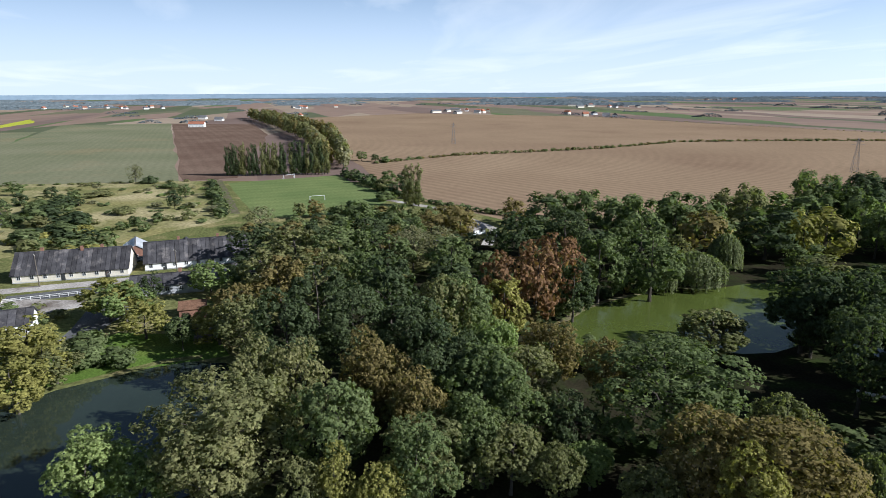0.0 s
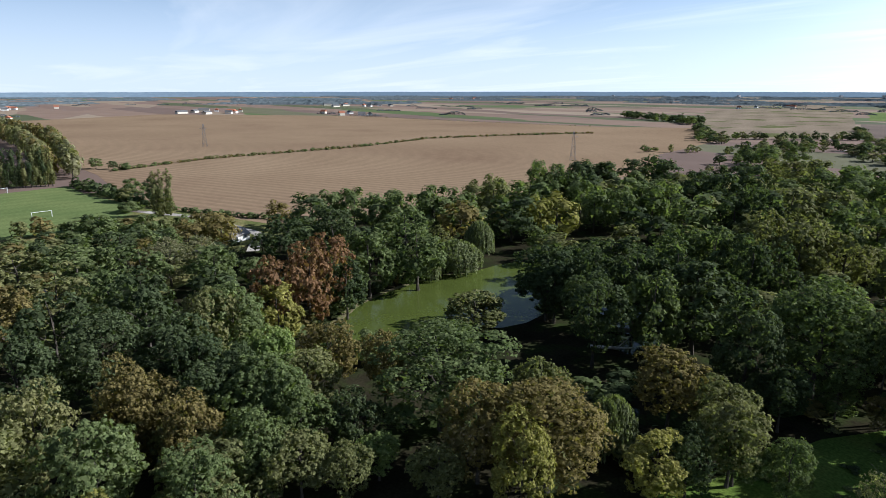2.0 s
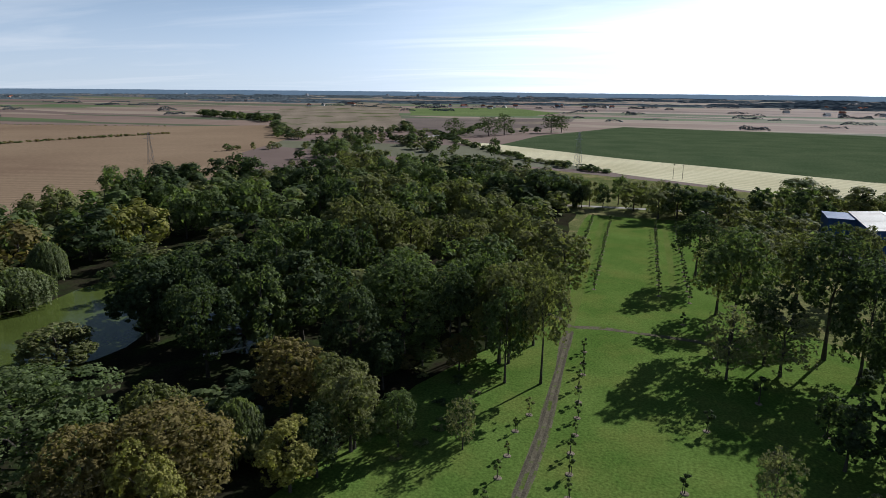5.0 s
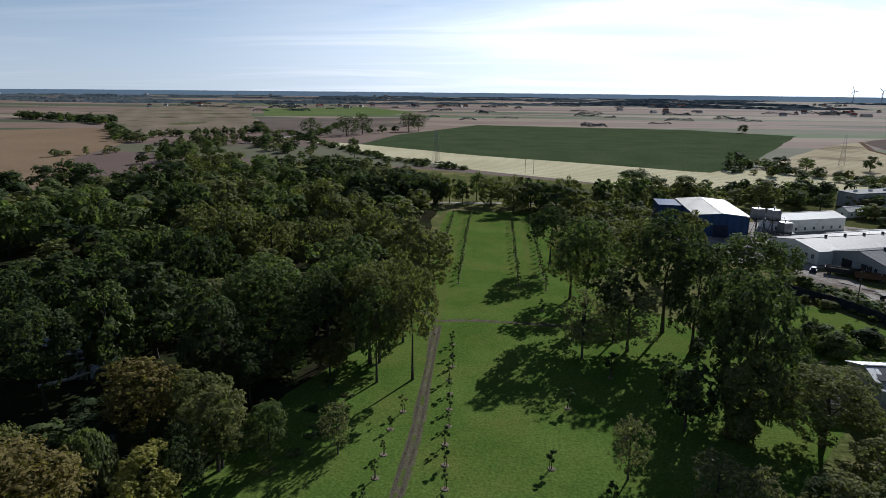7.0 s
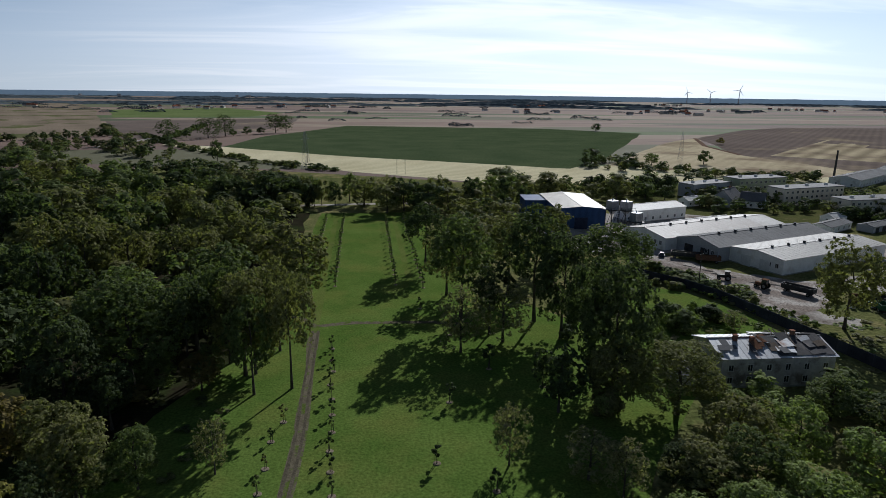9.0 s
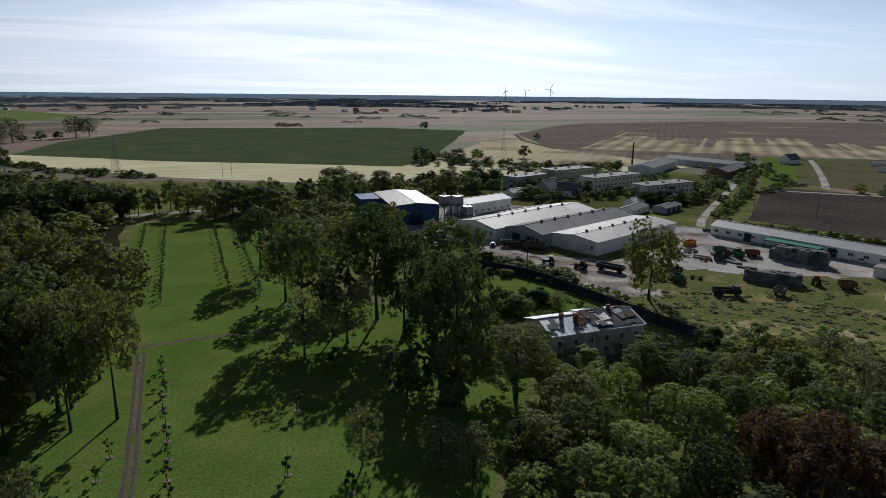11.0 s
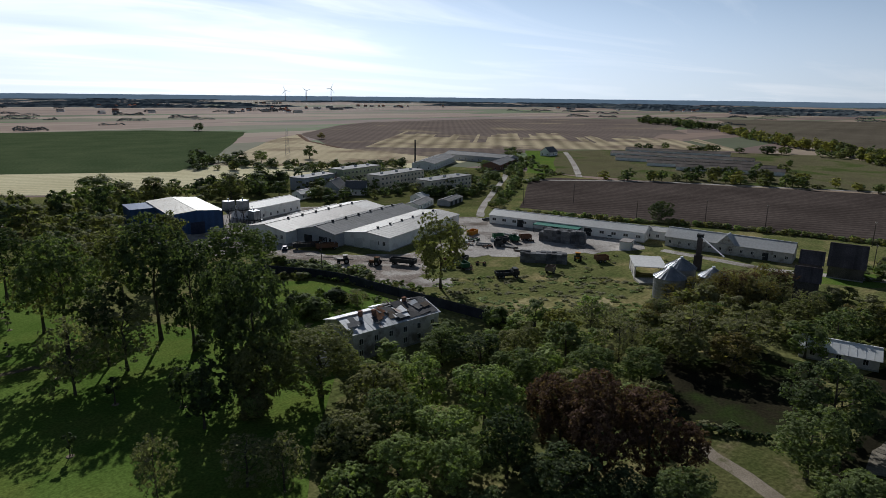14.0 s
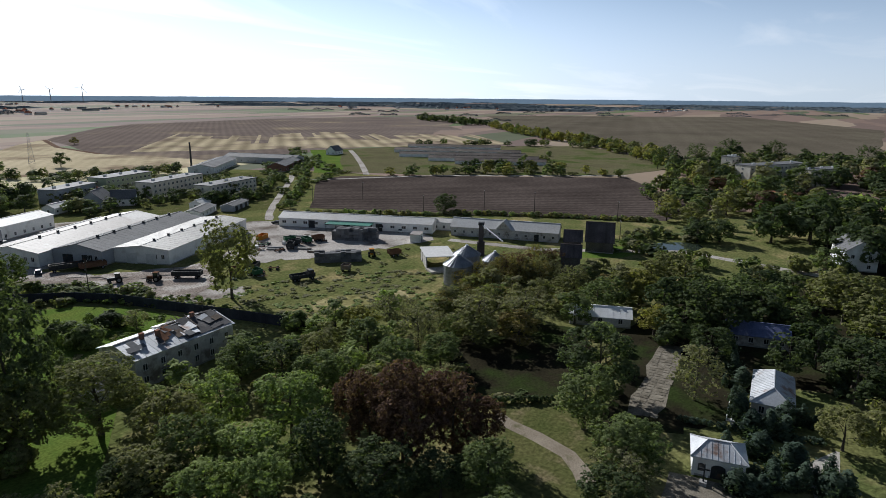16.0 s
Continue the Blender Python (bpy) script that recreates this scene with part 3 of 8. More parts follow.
# fields
patch("field_young_crop", [(-383, -240), (-376, -65), (-1080, -191), (-1078, -347), (-640, -265)], M["seedling"], "large pale green field of young crop", "field", 2, 40)
patch("field_young_crop", [(-383, -240), (-640, -265), (-900, -320), (-900, -600), (-500, -560)], M["seedling"], "large pale green field of young crop", "field", 2, 40)
patch("field_ploughed", [(-376, -64), (-385, -34), (-763, -30), (-1013, -60), (-1080, -190)], M["plough"], "bare brown ploughed field", "field", 2, 40)
patch("field_yellow", [(-1110, -444), (-1010, -410), (-1180, -420), (-1330, -480)], mat("mustard_crop", (0.34, 0.36, 0.04), (0.44, 0.45, 0.07), rough=0.9), "bright yellow flowering field", "field", 2, 40)
patch("field_harvested", [(-421, 43), (-300, 48), (-226, 80), (-214, 120), (-235, 330), (-300, 420), (-330, 520), (-420, 800), (-584, 668), (-774, 614), (-1098, 556),
      (-1386, 272), (-1208, 1), (-787, 27)], M["stubble"], "wide tan-brown harvested field with faint rows", "field", 2, 40)
patch("field_brown_far", [(-250, 672), (-330, 860), (-400, 1033), (-118, 1165), (-112, 930), (-140, 760), (-190, 640)], M["plough_pale"], "brown field beside a farm track", "field", 2, 40)
patch("field_strips", [(-467, 735), (-853, 1352), (-932, 2212), (-600, 1500), (-400, 1010), (-340, 872), (-280, 720), (-373, 600)], mat("striped_stubble", (0.205, 0.165, 0.125), (0.265, 0.215, 0.16), big=0.01, fine=0.3, bump=0.3, vary=0.2, rows=(118, 44, 0.06),
      patches=((0.12, 0.125, 0.06), 0.012, 0.56, 0.6)), "striped tan and green farm strips", "field", 3, 60)
patch("field_green_far", [(-432, 1145), (-587, 1550), (-378, 1804), (-180, 1420), (-212, 1230)], mat("far_green_crop", (0.125, 0.165, 0.062), (0.16, 0.20, 0.08), big=0.01, fine=0.4, bump=0.3), "bright green strip of crop far off", "field", 3, 60)
patch("field_straw", [(-186, 600), (-95, 484), (-11, 398), (76, 340), (186, 339), (300, 335), (384, 352), (300, 392), (195, 440), (170, 426), (128, 412), (75, 448), (-14, 492), (-135, 580)],
      M["straw"], "pale straw-coloured stubble field", "field", 1.5, 25)
patch("field_green_crop", [(-126, 574), (-14, 491), (74, 444), (139, 409), (192, 479), (359, 784), (262, 878), (-27, 930), (-112, 701)], M["crop"], "dark green root crop field", "field", 1.5, 25)
patch("field_stubble_streaked", [(300, 450), (394, 706), (558, 871), (666, 943), (989, 950), (1333, 793), (1164, 591), (628, 370), (489, 360), (340, 385)], M["plough_pale"],
      "brown cultivated field with pale straw streaks", "field", 2, 30)
patch("field_stubble_far", [(172, 428), (291, 598), (361, 678), (391, 701), (339, 587), (322, 501), (334, 406), (334, 372), (285, 359), (234, 387), (197, 405)], M["straw_dull"],
      "pale stubble field with brown streaks", "field", 2, 30)
patch("field_dark_far", [(429, 720), (648, 828), (940, 811), (968, 517), (840, 420), (766, 520), (631, 640)], M["plough_pale"], "brown ploughed field near the horizon", "field", 3, 40)
patch("field_dark_ploughed", [(214, 184), (290, 243), (312, 242), (347, 188), (403, 84), (310, 32), (266, 38), (248, 86), (232, 125)], M["plough_dark"],
      "dark ploughed field behind the long white buildings", "field", 0.8, 20)
patch("field_brown_right", [(860, 310), (1500, 690), (1900, 100), (1250, -149), (600, -71), (500, 40), (646, 150)], M["fallow"], "brown field behind the yellow trees", "field", 3, 50)
patch("ground_gardens", [(140, 240), (168, 212), (208, 196), (262, 236), (300, 300), (270, 335), (170, 330), (120, 290)], M["dry_lawn"], "rough garden ground round the flats", "garden ground", 2, 16)
patch("field_green_plot", [(317, 268), (449, 382), (471, 364), (324, 249)], M["lawn"], "small bright green plot of grass", "field", 1, 20)
patch("pitch", [(-362, -38), (-381, 25), (-336, 32), (-291, 46), (-256, 25), (-254, -16)], mat("pitch_grass", (0.120, 0.160, 0.060), (0.160, 0.195, 0.075), big=0.04, fine=0.8, bump=0.5, vary=0.2, rows=(100, 9, 0.05)),
      "mown grass football pitch", "pitch", 0.6, 14)
patch("ground_scrub", [(-399, -260), (-374, -43), (-262, -24), (-225, -60), (-205, -100), (-215, -200)], M["scrub"], "dry straw-coloured scrubland with bushes", "scrubland", 2, 14)
patch("ground_lawn", [(58, 126), (64, 140), (73, 152), (83, 143), (87.5, 134), (89, 120), (88, 106), (70, 96), (56, 104)], M["lawn"], "green orchard lawn beside the derelict house", "lawn", 0.6, 8, 3)
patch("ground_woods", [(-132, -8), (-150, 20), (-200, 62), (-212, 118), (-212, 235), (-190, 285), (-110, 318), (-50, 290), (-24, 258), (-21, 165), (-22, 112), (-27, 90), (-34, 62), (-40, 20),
      (-50, -30), (-72, -20), (-86, -16), (-102, -13)], M["shade_litter"], "woodland floor with fallen leaves, canopy shade put in as dark colour", "woodland floor", 1.5, 10)
patch("ground_woods", [(34, 62), (60, 88), (100, 80), (112, 62), (118, 44), (95, 26), (80, 20), (56, 20), (40, 40)], M["meadow"], "rough green grass under a thicket", "rough grass", 1.5, 8)
patch("ground_lawn", [(-42, 52), (-38, 70), (-34, 92), (-27, 108), (-22, 130), (-20, 168), (-19, 258), (20, 258), (24, 197), (27, 160), (45, 128), (60, 112), (55, 90), (40, 72), (28, 55), (0, 48)], M["lawn"],
      "bright green park lawn", "lawn", 0.8, 10)
patch("ground_bare", [(92, 134), (98, 138), (106, 130), (113, 122), (108, 116), (98, 122)], M["gravel"], "pale rubble and mud beside the yard", "bare ground", 1.2, 4)
patch("ground_bare", [(108, 98), (120, 96), (134, 82), (128, 78), (112, 88)], M["scrub"], "dry yellow grass on waste ground", "dry grass", 1.5, 4)
# the dark floor material here paints the shadow lying on a grassy hollow
patch("ground_bank", [(88, 42), (92, 31), (97, 27), (110, 26), (128, 33), (126, 44), (112, 55), (96, 51)], M["shade_litter"], "rough hollow behind a hedge, shade put in as dark colour", "grass bank", 0.6, 5)
patch("ground_bank", [(-104, -54), (-111, -48), (-116, -28), (-118, -15), (-130, -20), (-136, -39), (-124, -50)], M["lawn"], "green grass bank beside the pond", "grass bank", 0.5, 5)
patch("ground_scrub", [(330, 255), (470, 366), (560, 318), (640, 175), (490, 60), (412, 90), (345, 200)], M["rank_grass"], "rough green ground round the livestock sheds", "meadow", 2, 20)
# garden ground laid in the same dark material to imitate tree shade
patch("ground_woods", [(88, 20), (92, 8), (100, 2), (118, -2), (118, -40), (150, -60), (260, -60), (250, -10), (200, 0), (160, 22), (128, 26), (108, 20)], M["shade_litter"], "garden floor under trees, shade put in as dark colour", "woodland floor", 1.0, 8)
patch("ground_lawn", [(196, 14), (204, 8), (236, 14), (270, 12), (288, -8), (250, -16), (212, -16), (196, -4)], M["meadow"], "green garden lawn with a pale track", "lawn", 0.8, 8)
patch("ground_lawn", [(200, 58), (212, 44), (206, 36), (196, 40), (186, 56)], M["lawn"], "green grass beside the wooden towers", "lawn", 0.6, 6)
# water
patch("water_pond", [(-103, -52), (-110, -43), (-113, -35), (-116, -28), (-117, -22), (-114, -14), (-102, -16), (-85, -18), (-74, -16), (-62, -34), (-58, -60), (-90, -70)], M["water_blue"],
      "still dark pond water reflecting the sky", "pond", 0.4, 5, 5)
patch("water_pond", [(-110, 46), (-119, 56), (-125.5, 64), (-129.7, 73.5), (-132, 84), (-134.5, 93), (-131, 102), (-133.5, 116), (-128, 128), (-112, 112), (-96, 98), (-93, 86), (-100, 72), (-105, 58), (-106, 48)], M["water_green"],
      "still green park pond", "pond", 0.5, 5, 6, smooth=1)
patch("water_pond", [(-100, 110), (-90, 122), (-80, 122), (-74, 110), (-66, 98), (-71, 92), (-80, 98), (-92, 102)], M["water_blue"], "shaded arm of the park pond", "pond", 0.5, 5, 7, smooth=1)
patch("water_pond", [(-80, 59), (-72, 57), (-62, 66), (-53, 74), (-55, 79), (-66, 71)], M["water_blue"], "narrow shaded pool between trees", "pond", 0.5, 5, 8, smooth=1)
patch("water_pond", [(211, 37), (223, 36), (231, 22), (222, 18), (209, 28)], M["water_blue"], "small dark pond among bushes", "pond", 0.4, 4, 9, smooth=1)
# pale bank of the pond
strip("trim_bank", [(-112, 47), (-119.6, 56), (-126.2, 64), (-130.4, 73.5), (-132.8, 84), (-135.2, 93), (-131.6, 102)], 1.6, M["dirt_pale"], "pale bare earth pond bank", "bank", 4, 0.55)
strip("trim_bank", [(-104, -51), (-111, -43), (-114.5, -35), (-118, -27), (-119, -20)], 1.8, M["meadow"], "dry grass pond edge", "bank", 5, 0.4)
# straw left in long parallel swaths that run out unevenly into the worked soil
swath_rng = random.Random(14)
side, near_edge, far_edge = -128.0, [], []
while side < 246:
    wide = swath_rng.choice((4, 7, 10, 14))
    reach = 800 + 34 * math.sin(side * 0.03) + swath_rng.choice((-95, -50, -15, 20, 45)) - max(0, side - 200) * 2
    start = 594 + 0.10 * (side + 110)
    near_edge.append((0.732 * start + 0.681 * side, 0.681 * start - 0.732 * side))
    far_edge += [(0.732 * reach + 0.681 * q, 0.681 * reach - 0.732 * q) for q in (side, side + wide - 0.6)]
    side += wide
patch("field_straw_swaths", near_edge + far_edge[::-1], mat("straw_swaths", (0.30, 0.248, 0.165), (0.42, 0.355, 0.24), big=0.015, fine=0.4, bump=0.3, vary=0.15, rows=(43, 17, 0.24),
      patches=((0.205, 0.160, 0.125), 0.016, 0.50, 0.64)), "pale swaths of straw on brown soil", "field", 0.2, 900)
strip("road", [(389, 702), (341, 595), (322, 501)], 5, M["plough"], "dark field track between stubble fields", "road", 34)
# paths and roads
strip("path_park", [(-12.2, 48), (-11.2, 66), (-10.6, 84), (-11.2, 113), (-11.4, 126)], 2.0, M["dirt"], "worn dirt track across the lawn", "path", 2, 0.42)
strip("path_park", [(-11.6, 126), (-12.0, 158), (-12.2, 195), (-12.4, 258)], 1.8, mat("grassy_track", (0.095, 0.140, 0.028), (0.135, 0.160, 0.045), fine=3), "faint grassy track between young trees", "path", 3, 0.15)
strip("path_park", [(10.6, 258), (11, 195), (11.2, 160)], 1.8, mat("grassy_track_pale", (0.095, 0.140, 0.028), (0.135, 0.160, 0.045), fine=3), "faint grassy track between young trees", "path", 3, 0.15)
for off in (-0.55, 0.55):
    strip("path_rut", [(-12.2 + off, 48), (-11.2 + off, 66), (-10.6 + off, 84), (-11.2 + off, 113), (-11.4 + off, 126)], 0.45, M["rut"], "dark wheel rut in the dirt track", "rut", 31, 0.08)
strip("path_park", [(-22, 138), (-15, 133.5), (-11.4, 128.5), (-5, 130), (14, 129), (22, 127)], 1.7, M["dirt"], "narrow dirt path across the lawn", "path", 4)
strip("path_park", [(-40, 276), (-6, 279), (40, 282)], 4, M["gravel"], "pale gravel lane at the end of the lawn", "path", 4)
strip("road", [(-157, -130), (-166, -72), (-170, -50), (-177, -16), (-184, 10), (-205, 50)], 6.5, M["asphalt"], "grey asphalt village road", "road", 6, 0.1)
strip("road", [(-290, 38), (-254, 62), (-212, 70), (-190, 60)], 4, M["gravel"], "pale gravel lane by the field", "road", 7)
strip("road", [(-255, -89), (-290, -92)], 2.5, M["paving"], "short pale concrete track", "road", 7)
strip("road", [(-375, -44), (-268, -26)], 4, M["dirt"], "dirt lane beside the pitch", "road", 7)
strip("road", [(-230, 560), (-212, 720), (-228, 920)], 7, M["gravel"], "straight farm track", "road", 7)
strip("road", [(184, 180), (197.3, 192.6), (238.3, 223.8), (285.4, 259.2), (347.8, 310.9), (398.6, 353.4)], 3.2, M["gravel"], "pale factory road", "road", 8)
strip("road", [(285, 250), (345, 195), (412, 86)], 3.5, M["gravel"], "pale lane along the ploughed field", "road", 9)
strip("road", [(468, 351), (427, 315), (371, 268), (327, 233)], 4, M["gravel"], "pale concrete lane", "road", 10)
strip("road", [(190, 100), (193, 66), (205, 42), (214, 24), (200, -30)], 4, M["gravel"], "pale lane beside the long building", "road", 10)
strip("pavement", [(-173.5, -80), (-176.5, -50), (-182, -18)], 5, M["gravel"], "sandy verge in front of the long houses", "verge", 35)
strip("path_drive", [(-126, -21), (-134, -22), (-147, -20)], 3.6, M["soil"], "brown earth drive to the garage", "path", 36)
patch("pavement", [(-172, -90), (-161, -52), (-156, -52), (-150, -66), (-156, -90)], M["gravel"], "sandy verge beside the road", "pavement", 0.5, 6)
patch("pavement", [(-166, -50), (-150, -50), (-134, -50), (-134, -44), (-150, -40), (-168, -44)], M["asphalt"], "grey yard by the small white house", "pavement", 0.4, 6)
patch("pavement_yard", [(93, 184), (104, 163), (118, 152), (128, 150), (112, 130), (100, 128), (92, 140), (92, 158), (86, 178)], M["mud"], "muddy gravel yard in front of the sheds", "yard", 2.2, 4)
patch("pavement_yard", [(160, 178), (178, 186), (186, 166), (196, 116), (186, 104), (176, 109), (148, 125), (128, 140), (134, 152), (160, 166)], M["gravel"], "pale factory yard cluttered with machines", "yard", 2.2, 4)
patch("pavement_yard", [(62, 190), (64, 250), (120, 250), (160, 240), (100, 182)], M["gravel"], "gravel round the blue hall", "yard", 2.2, 4)
patch("pavement_path", [(94, 16.5), (101, 17.5), (108, 16), (115, 17.5), (128, 17), (127.5, 12.5), (114, 12.5), (107, 12), (100, 11.5), (96, 12.5)], M["paving_old"], "pale concrete slab drive", "drive", 0.2, 4)
patch("pavement_path", [(96.5, -8.5), (98.5, -13), (80, -12.5), (80, -9.5)], M["paving"], "pale paved garden path", "path", 0.2, 3)
patch("pavement_path", [(74, 8), (81, 8), (82, -3), (74, -5)], M["paving_old"], "paved forecourt of the small white chapel", "forecourt", 0.2, 3)
patch("ground_lawn", [(78, 34.5), (87, 36.5), (92, 28), (88, 22), (80, 14), (71, 13), (66, 22), (70, 30)], M["dry_lawn"], "dry lawn beside the gravel path", "lawn", 0.4, 4)
strip("path_garden", [(83.9, 35.5), (82, 32.5), (80.6, 27), (78.4, 21.5), (75, 18.5), (72, 16.8)], 2.6, M["sand_gravel"], "tan gravel path on grass", "path", 5, 0.3)
patch("ground_lawn", [(88, 7), (94.5, 8), (97.4, -8), (99, -13), (91, -8)], M["meadow"], "garden lawn behind the chapel", "lawn", 0.3, 4)
patch("ground_lawn", [(99, -9), (112, -9), (112, -14), (98, -14)], M["meadow"], "lawn beside the hip-roofed house", "lawn", 0.3, 4)
# worn stone slabs of the drive
drive = bpy.data.objects["pavement_path"]
slab_rng = random.Random(5)
slab_me = []
for k in range(5):
    a, c = slab_rng.uniform(0.42, 0.6), slab_rng.uniform(0.42, 0.6)
    slab_me.append(mesh_of("slab", boxes((-a, -c, -0.1, a, c, slab_rng.uniform(0.03, 0.07))), M["paving_old"]))
for i in range(27):
    for k in range(4):
        if slab_rng.random() < 0.12:
            continue
        p = new("slab", slab_me[slab_rng.randrange(5)])
        p.matrix_world = pose(95.6 + i * 1.22 + slab_rng.uniform(-0.08, 0.08), 12.6 + k * 1.22 + 0.2 * math.sin(i * 0.35) + slab_rng.uniform(-0.08, 0.08), top_z[drive.name], 0, 0, slab_rng.uniform(-8, 8))
        p.parent = drive


# ---- trees ----
def quads(name, c, nrm, size, aspect, rng, material):
    """Leaf sprays: one three-cornered spray each."""
    n = len(c)
    t = np.cross(nrm, rng.normal(size=(n, 3)))
    t /= np.linalg.norm(t, axis=1, keepdims=True) + 1e-9
    b = np.cross(nrm, t)
    s = (size * rng.uniform(0.6, 1.3, n))[:, None]
    v = np.stack([c + t * s * 1.15, c - t * s * 0.6 + b * s * aspect * 1.3, c - t * s * 0.6 - b * s * aspect * 1.3], 1).reshape(-1, 3)
    me = bpy.data.meshes.new(name)
    me.from_pydata(v.tolist(), [], np.arange(3 * n).reshape(-1, 3).tolist())
    me.materials.append(material)
    return me


def unit(rng, n):
    d = rng.normal(size=(n, 3))
    return d / np.linalg.norm(d, axis=1, keepdims=True)


def boughs(rng, seed, rx, z0, z1, n):
    """Centres and radii of the rounded boughs that make up a crown: a full dome, widest below the middle."""
    mid, half = z0 + (z1 - z0) * 0.44, (z1 - z0) * 0.56
    i = np.arange(n) + 0.5
    cz = np.clip(1 - 1.78 * i / n + rng.normal(0, 0.07, n), -0.78, 1)
    az = i * 2.39996 + rng.normal(0, 0.35, n)
    sz = np.sqrt(1 - cz ** 2)
    d = np.stack([np.cos(az) * sz, np.sin(az) * sz, cz], 1)
    bump = np.array([noise.noise((v[0] * 1.3 + seed * 3.1, v[1] * 1.3, v[2] * 1.3)) for v in d])
    k = np.clip(0.66 + 0.30 * bump + rng.normal(0, 0.06, n), 0.4, 0.86)
    c = d * k[:, None] * np.array([rx, rx, half]) + np.array([0, 0, mid])
    return c, rx * rng.uniform(0.27, 0.43, n), mid


def crown(seed, rx, z0, z1, lobes, leaves, size, shape="round"):
    """A crown between the heights z0 and z1: boughs made of tufts, tufts made of leaf sprays, dark gaps between."""
    rng = np.random.default_rng(seed)
    if shape == "round":
        n = int(np.clip(lobes / 2.6, 5, 26))
        lc, lr, mid = boughs(rng, seed, rx, z0, z1, n)
    else:
        n, mid = lobes, (z0 + z1) / 2
        f = np.linspace(0, 1, n)
        if shape == "column":
            lc = np.stack([rng.normal(0, rx * 0.35, n), rng.normal(0, rx * 0.35, n), z0 + (z1 - rx * 0.6 - z0) * f], 1)
            lr = rx * (0.75 - 0.35 * f ** 2) * rng.uniform(0.8, 1.15, n)
        else:
            lc = np.stack([rng.normal(0, rx * 0.12, n), rng.normal(0, rx * 0.12, n), z0 + (z1 - z0) * f], 1)
            lr = rx * (1.02 - 0.8 * f)
    core = int(leaves * 0.05) if shape == "round" else 0
    outer = leaves - core
    # tufts sit on the outer and upper side of each bough; small and far crowns are drawn with boughs alone
    fine = leaves > 2000
    tufts = outer // 8 if fine else n
    per = rng.choice(n, tufts, p=lr ** 2 / (lr ** 2).sum()) if fine else np.arange(n)
    out = lc[per] - np.array([0, 0, mid])
    out /= np.linalg.norm(out, axis=1, keepdims=True) + 1e-6
    td = unit(rng, tufts) + out * 0.62 + np.array([0, 0, 0.08])
    td /= np.linalg.norm(td, axis=1, keepdims=True)
    tall = np.array([1, 1, 1.0 if shape == "round" else 1.5])
    tc, tr = lc[per], lr[per]
    if fine:
        tc = tc + td * (tr * rng.uniform(0.74, 1.10, tufts))[:, None] * tall
        tr = rx * rng.uniform(0.05, 0.10, tufts)
    # sprays shingle each tuft from above
    w = rng.choice(tufts, outer, p=tr ** 2 / (tr ** 2).sum())
    d = unit(rng, outer) + td[w] * 0.7 + np.array([0, 0, 0.12])
    d /= np.linalg.norm(d, axis=1, keepdims=True)
    stray = np.where(rng.random(outer) < 0.08, rng.uniform(1.1, 1.8, outer), 1)
    c = tc[w] + d * (tr[w] * rng.uniform(0.55 if fine else 0.75, 1.05, outer) * stray)[:, None] * (np.array([1, 1, 0.88]) if fine else tall)
    nn = d + out[w] * (0.35 if fine else 0.55) + np.array([0, 0, 0.2]) + rng.normal(0, 0.3 if fine else 0.2, (outer, 3))
    s = np.full(outer, float(size))
    if core:
        # older leaves inside the boughs keep the light out
        q = rng.integers(0, n, core)
        c = np.concatenate([c, lc[q] + unit(rng, core) * (lr[q] * rng.uniform(0.1, 0.5, core))[:, None]])
        nn = np.concatenate([nn, unit(rng, core)])
        s = np.concatenate([s, np.full(core, min(size * 2.4, rx * 0.2))])
    c[:, 2] = np.maximum(c[:, 2], z0 * 0.7)
    nn /= np.linalg.norm(nn, axis=1, keepdims=True)
    return quads("crown", c, nn, s, 0.62, rng, LEAF["g"])


def willow_crown(seed, rx, z0, z1, strands, size):
    rng = np.random.default_rng(seed)
    c, n = [], []
    for _ in range(strands):
        a, q = rng.uniform(0, 2 * math.pi), rx * math.sqrt(rng.uniform(0.02, 1))
        top = z1 - (z1 - z0) * 0.42 * (q / rx) ** 2 + rng.normal(0, 0.3)
        drop = (top - z0) * rng.uniform(0.5, 1.0) * (0.45 + 0.55 * q / rx)
        k = int(6 + drop * 2.2)
        for i in range(k):
            f = i / k
            c.append((math.cos(a) * (q + 0.25 * f) + rng.normal(0, 0.1), math.sin(a) * (q + 0.25 * f) + rng.normal(0, 0.1), top - drop * f))
            n.append((math.cos(a) + rng.normal(0, 0.5), math.sin(a) + rng.normal(0, 0.5), rng.normal(0.15, 0.3)))
    c, n = np.array(c), np.array(n)
    n /= np.linalg.norm(n, axis=1, keepdims=True)
    t = np.tile([0, 0, 1.0], (len(c), 1)) + rng.normal(0, 0.15, (len(c), 3))
    t -= n * (t * n).sum(1, keepdims=True)
    t /= np.linalg.norm(t, axis=1, keepdims=True)
    b = np.cross(n, t)
    s = (size * rng.uniform(0.7, 1.3, len(c)))[:, None]
    v = np.stack([c + t * s * 1.3, c + b * s * 0.45, c - t * s * 1.3, c - b * s * 0.45], 1).reshape(-1, 3)
    me = bpy.data.meshes.new("crown")
    me.from_pydata(v.tolist(), [], np.arange(4 * len(c)).reshape(-1, 4).tolist())
    me.materials.append(LEAF["w"])
    return me


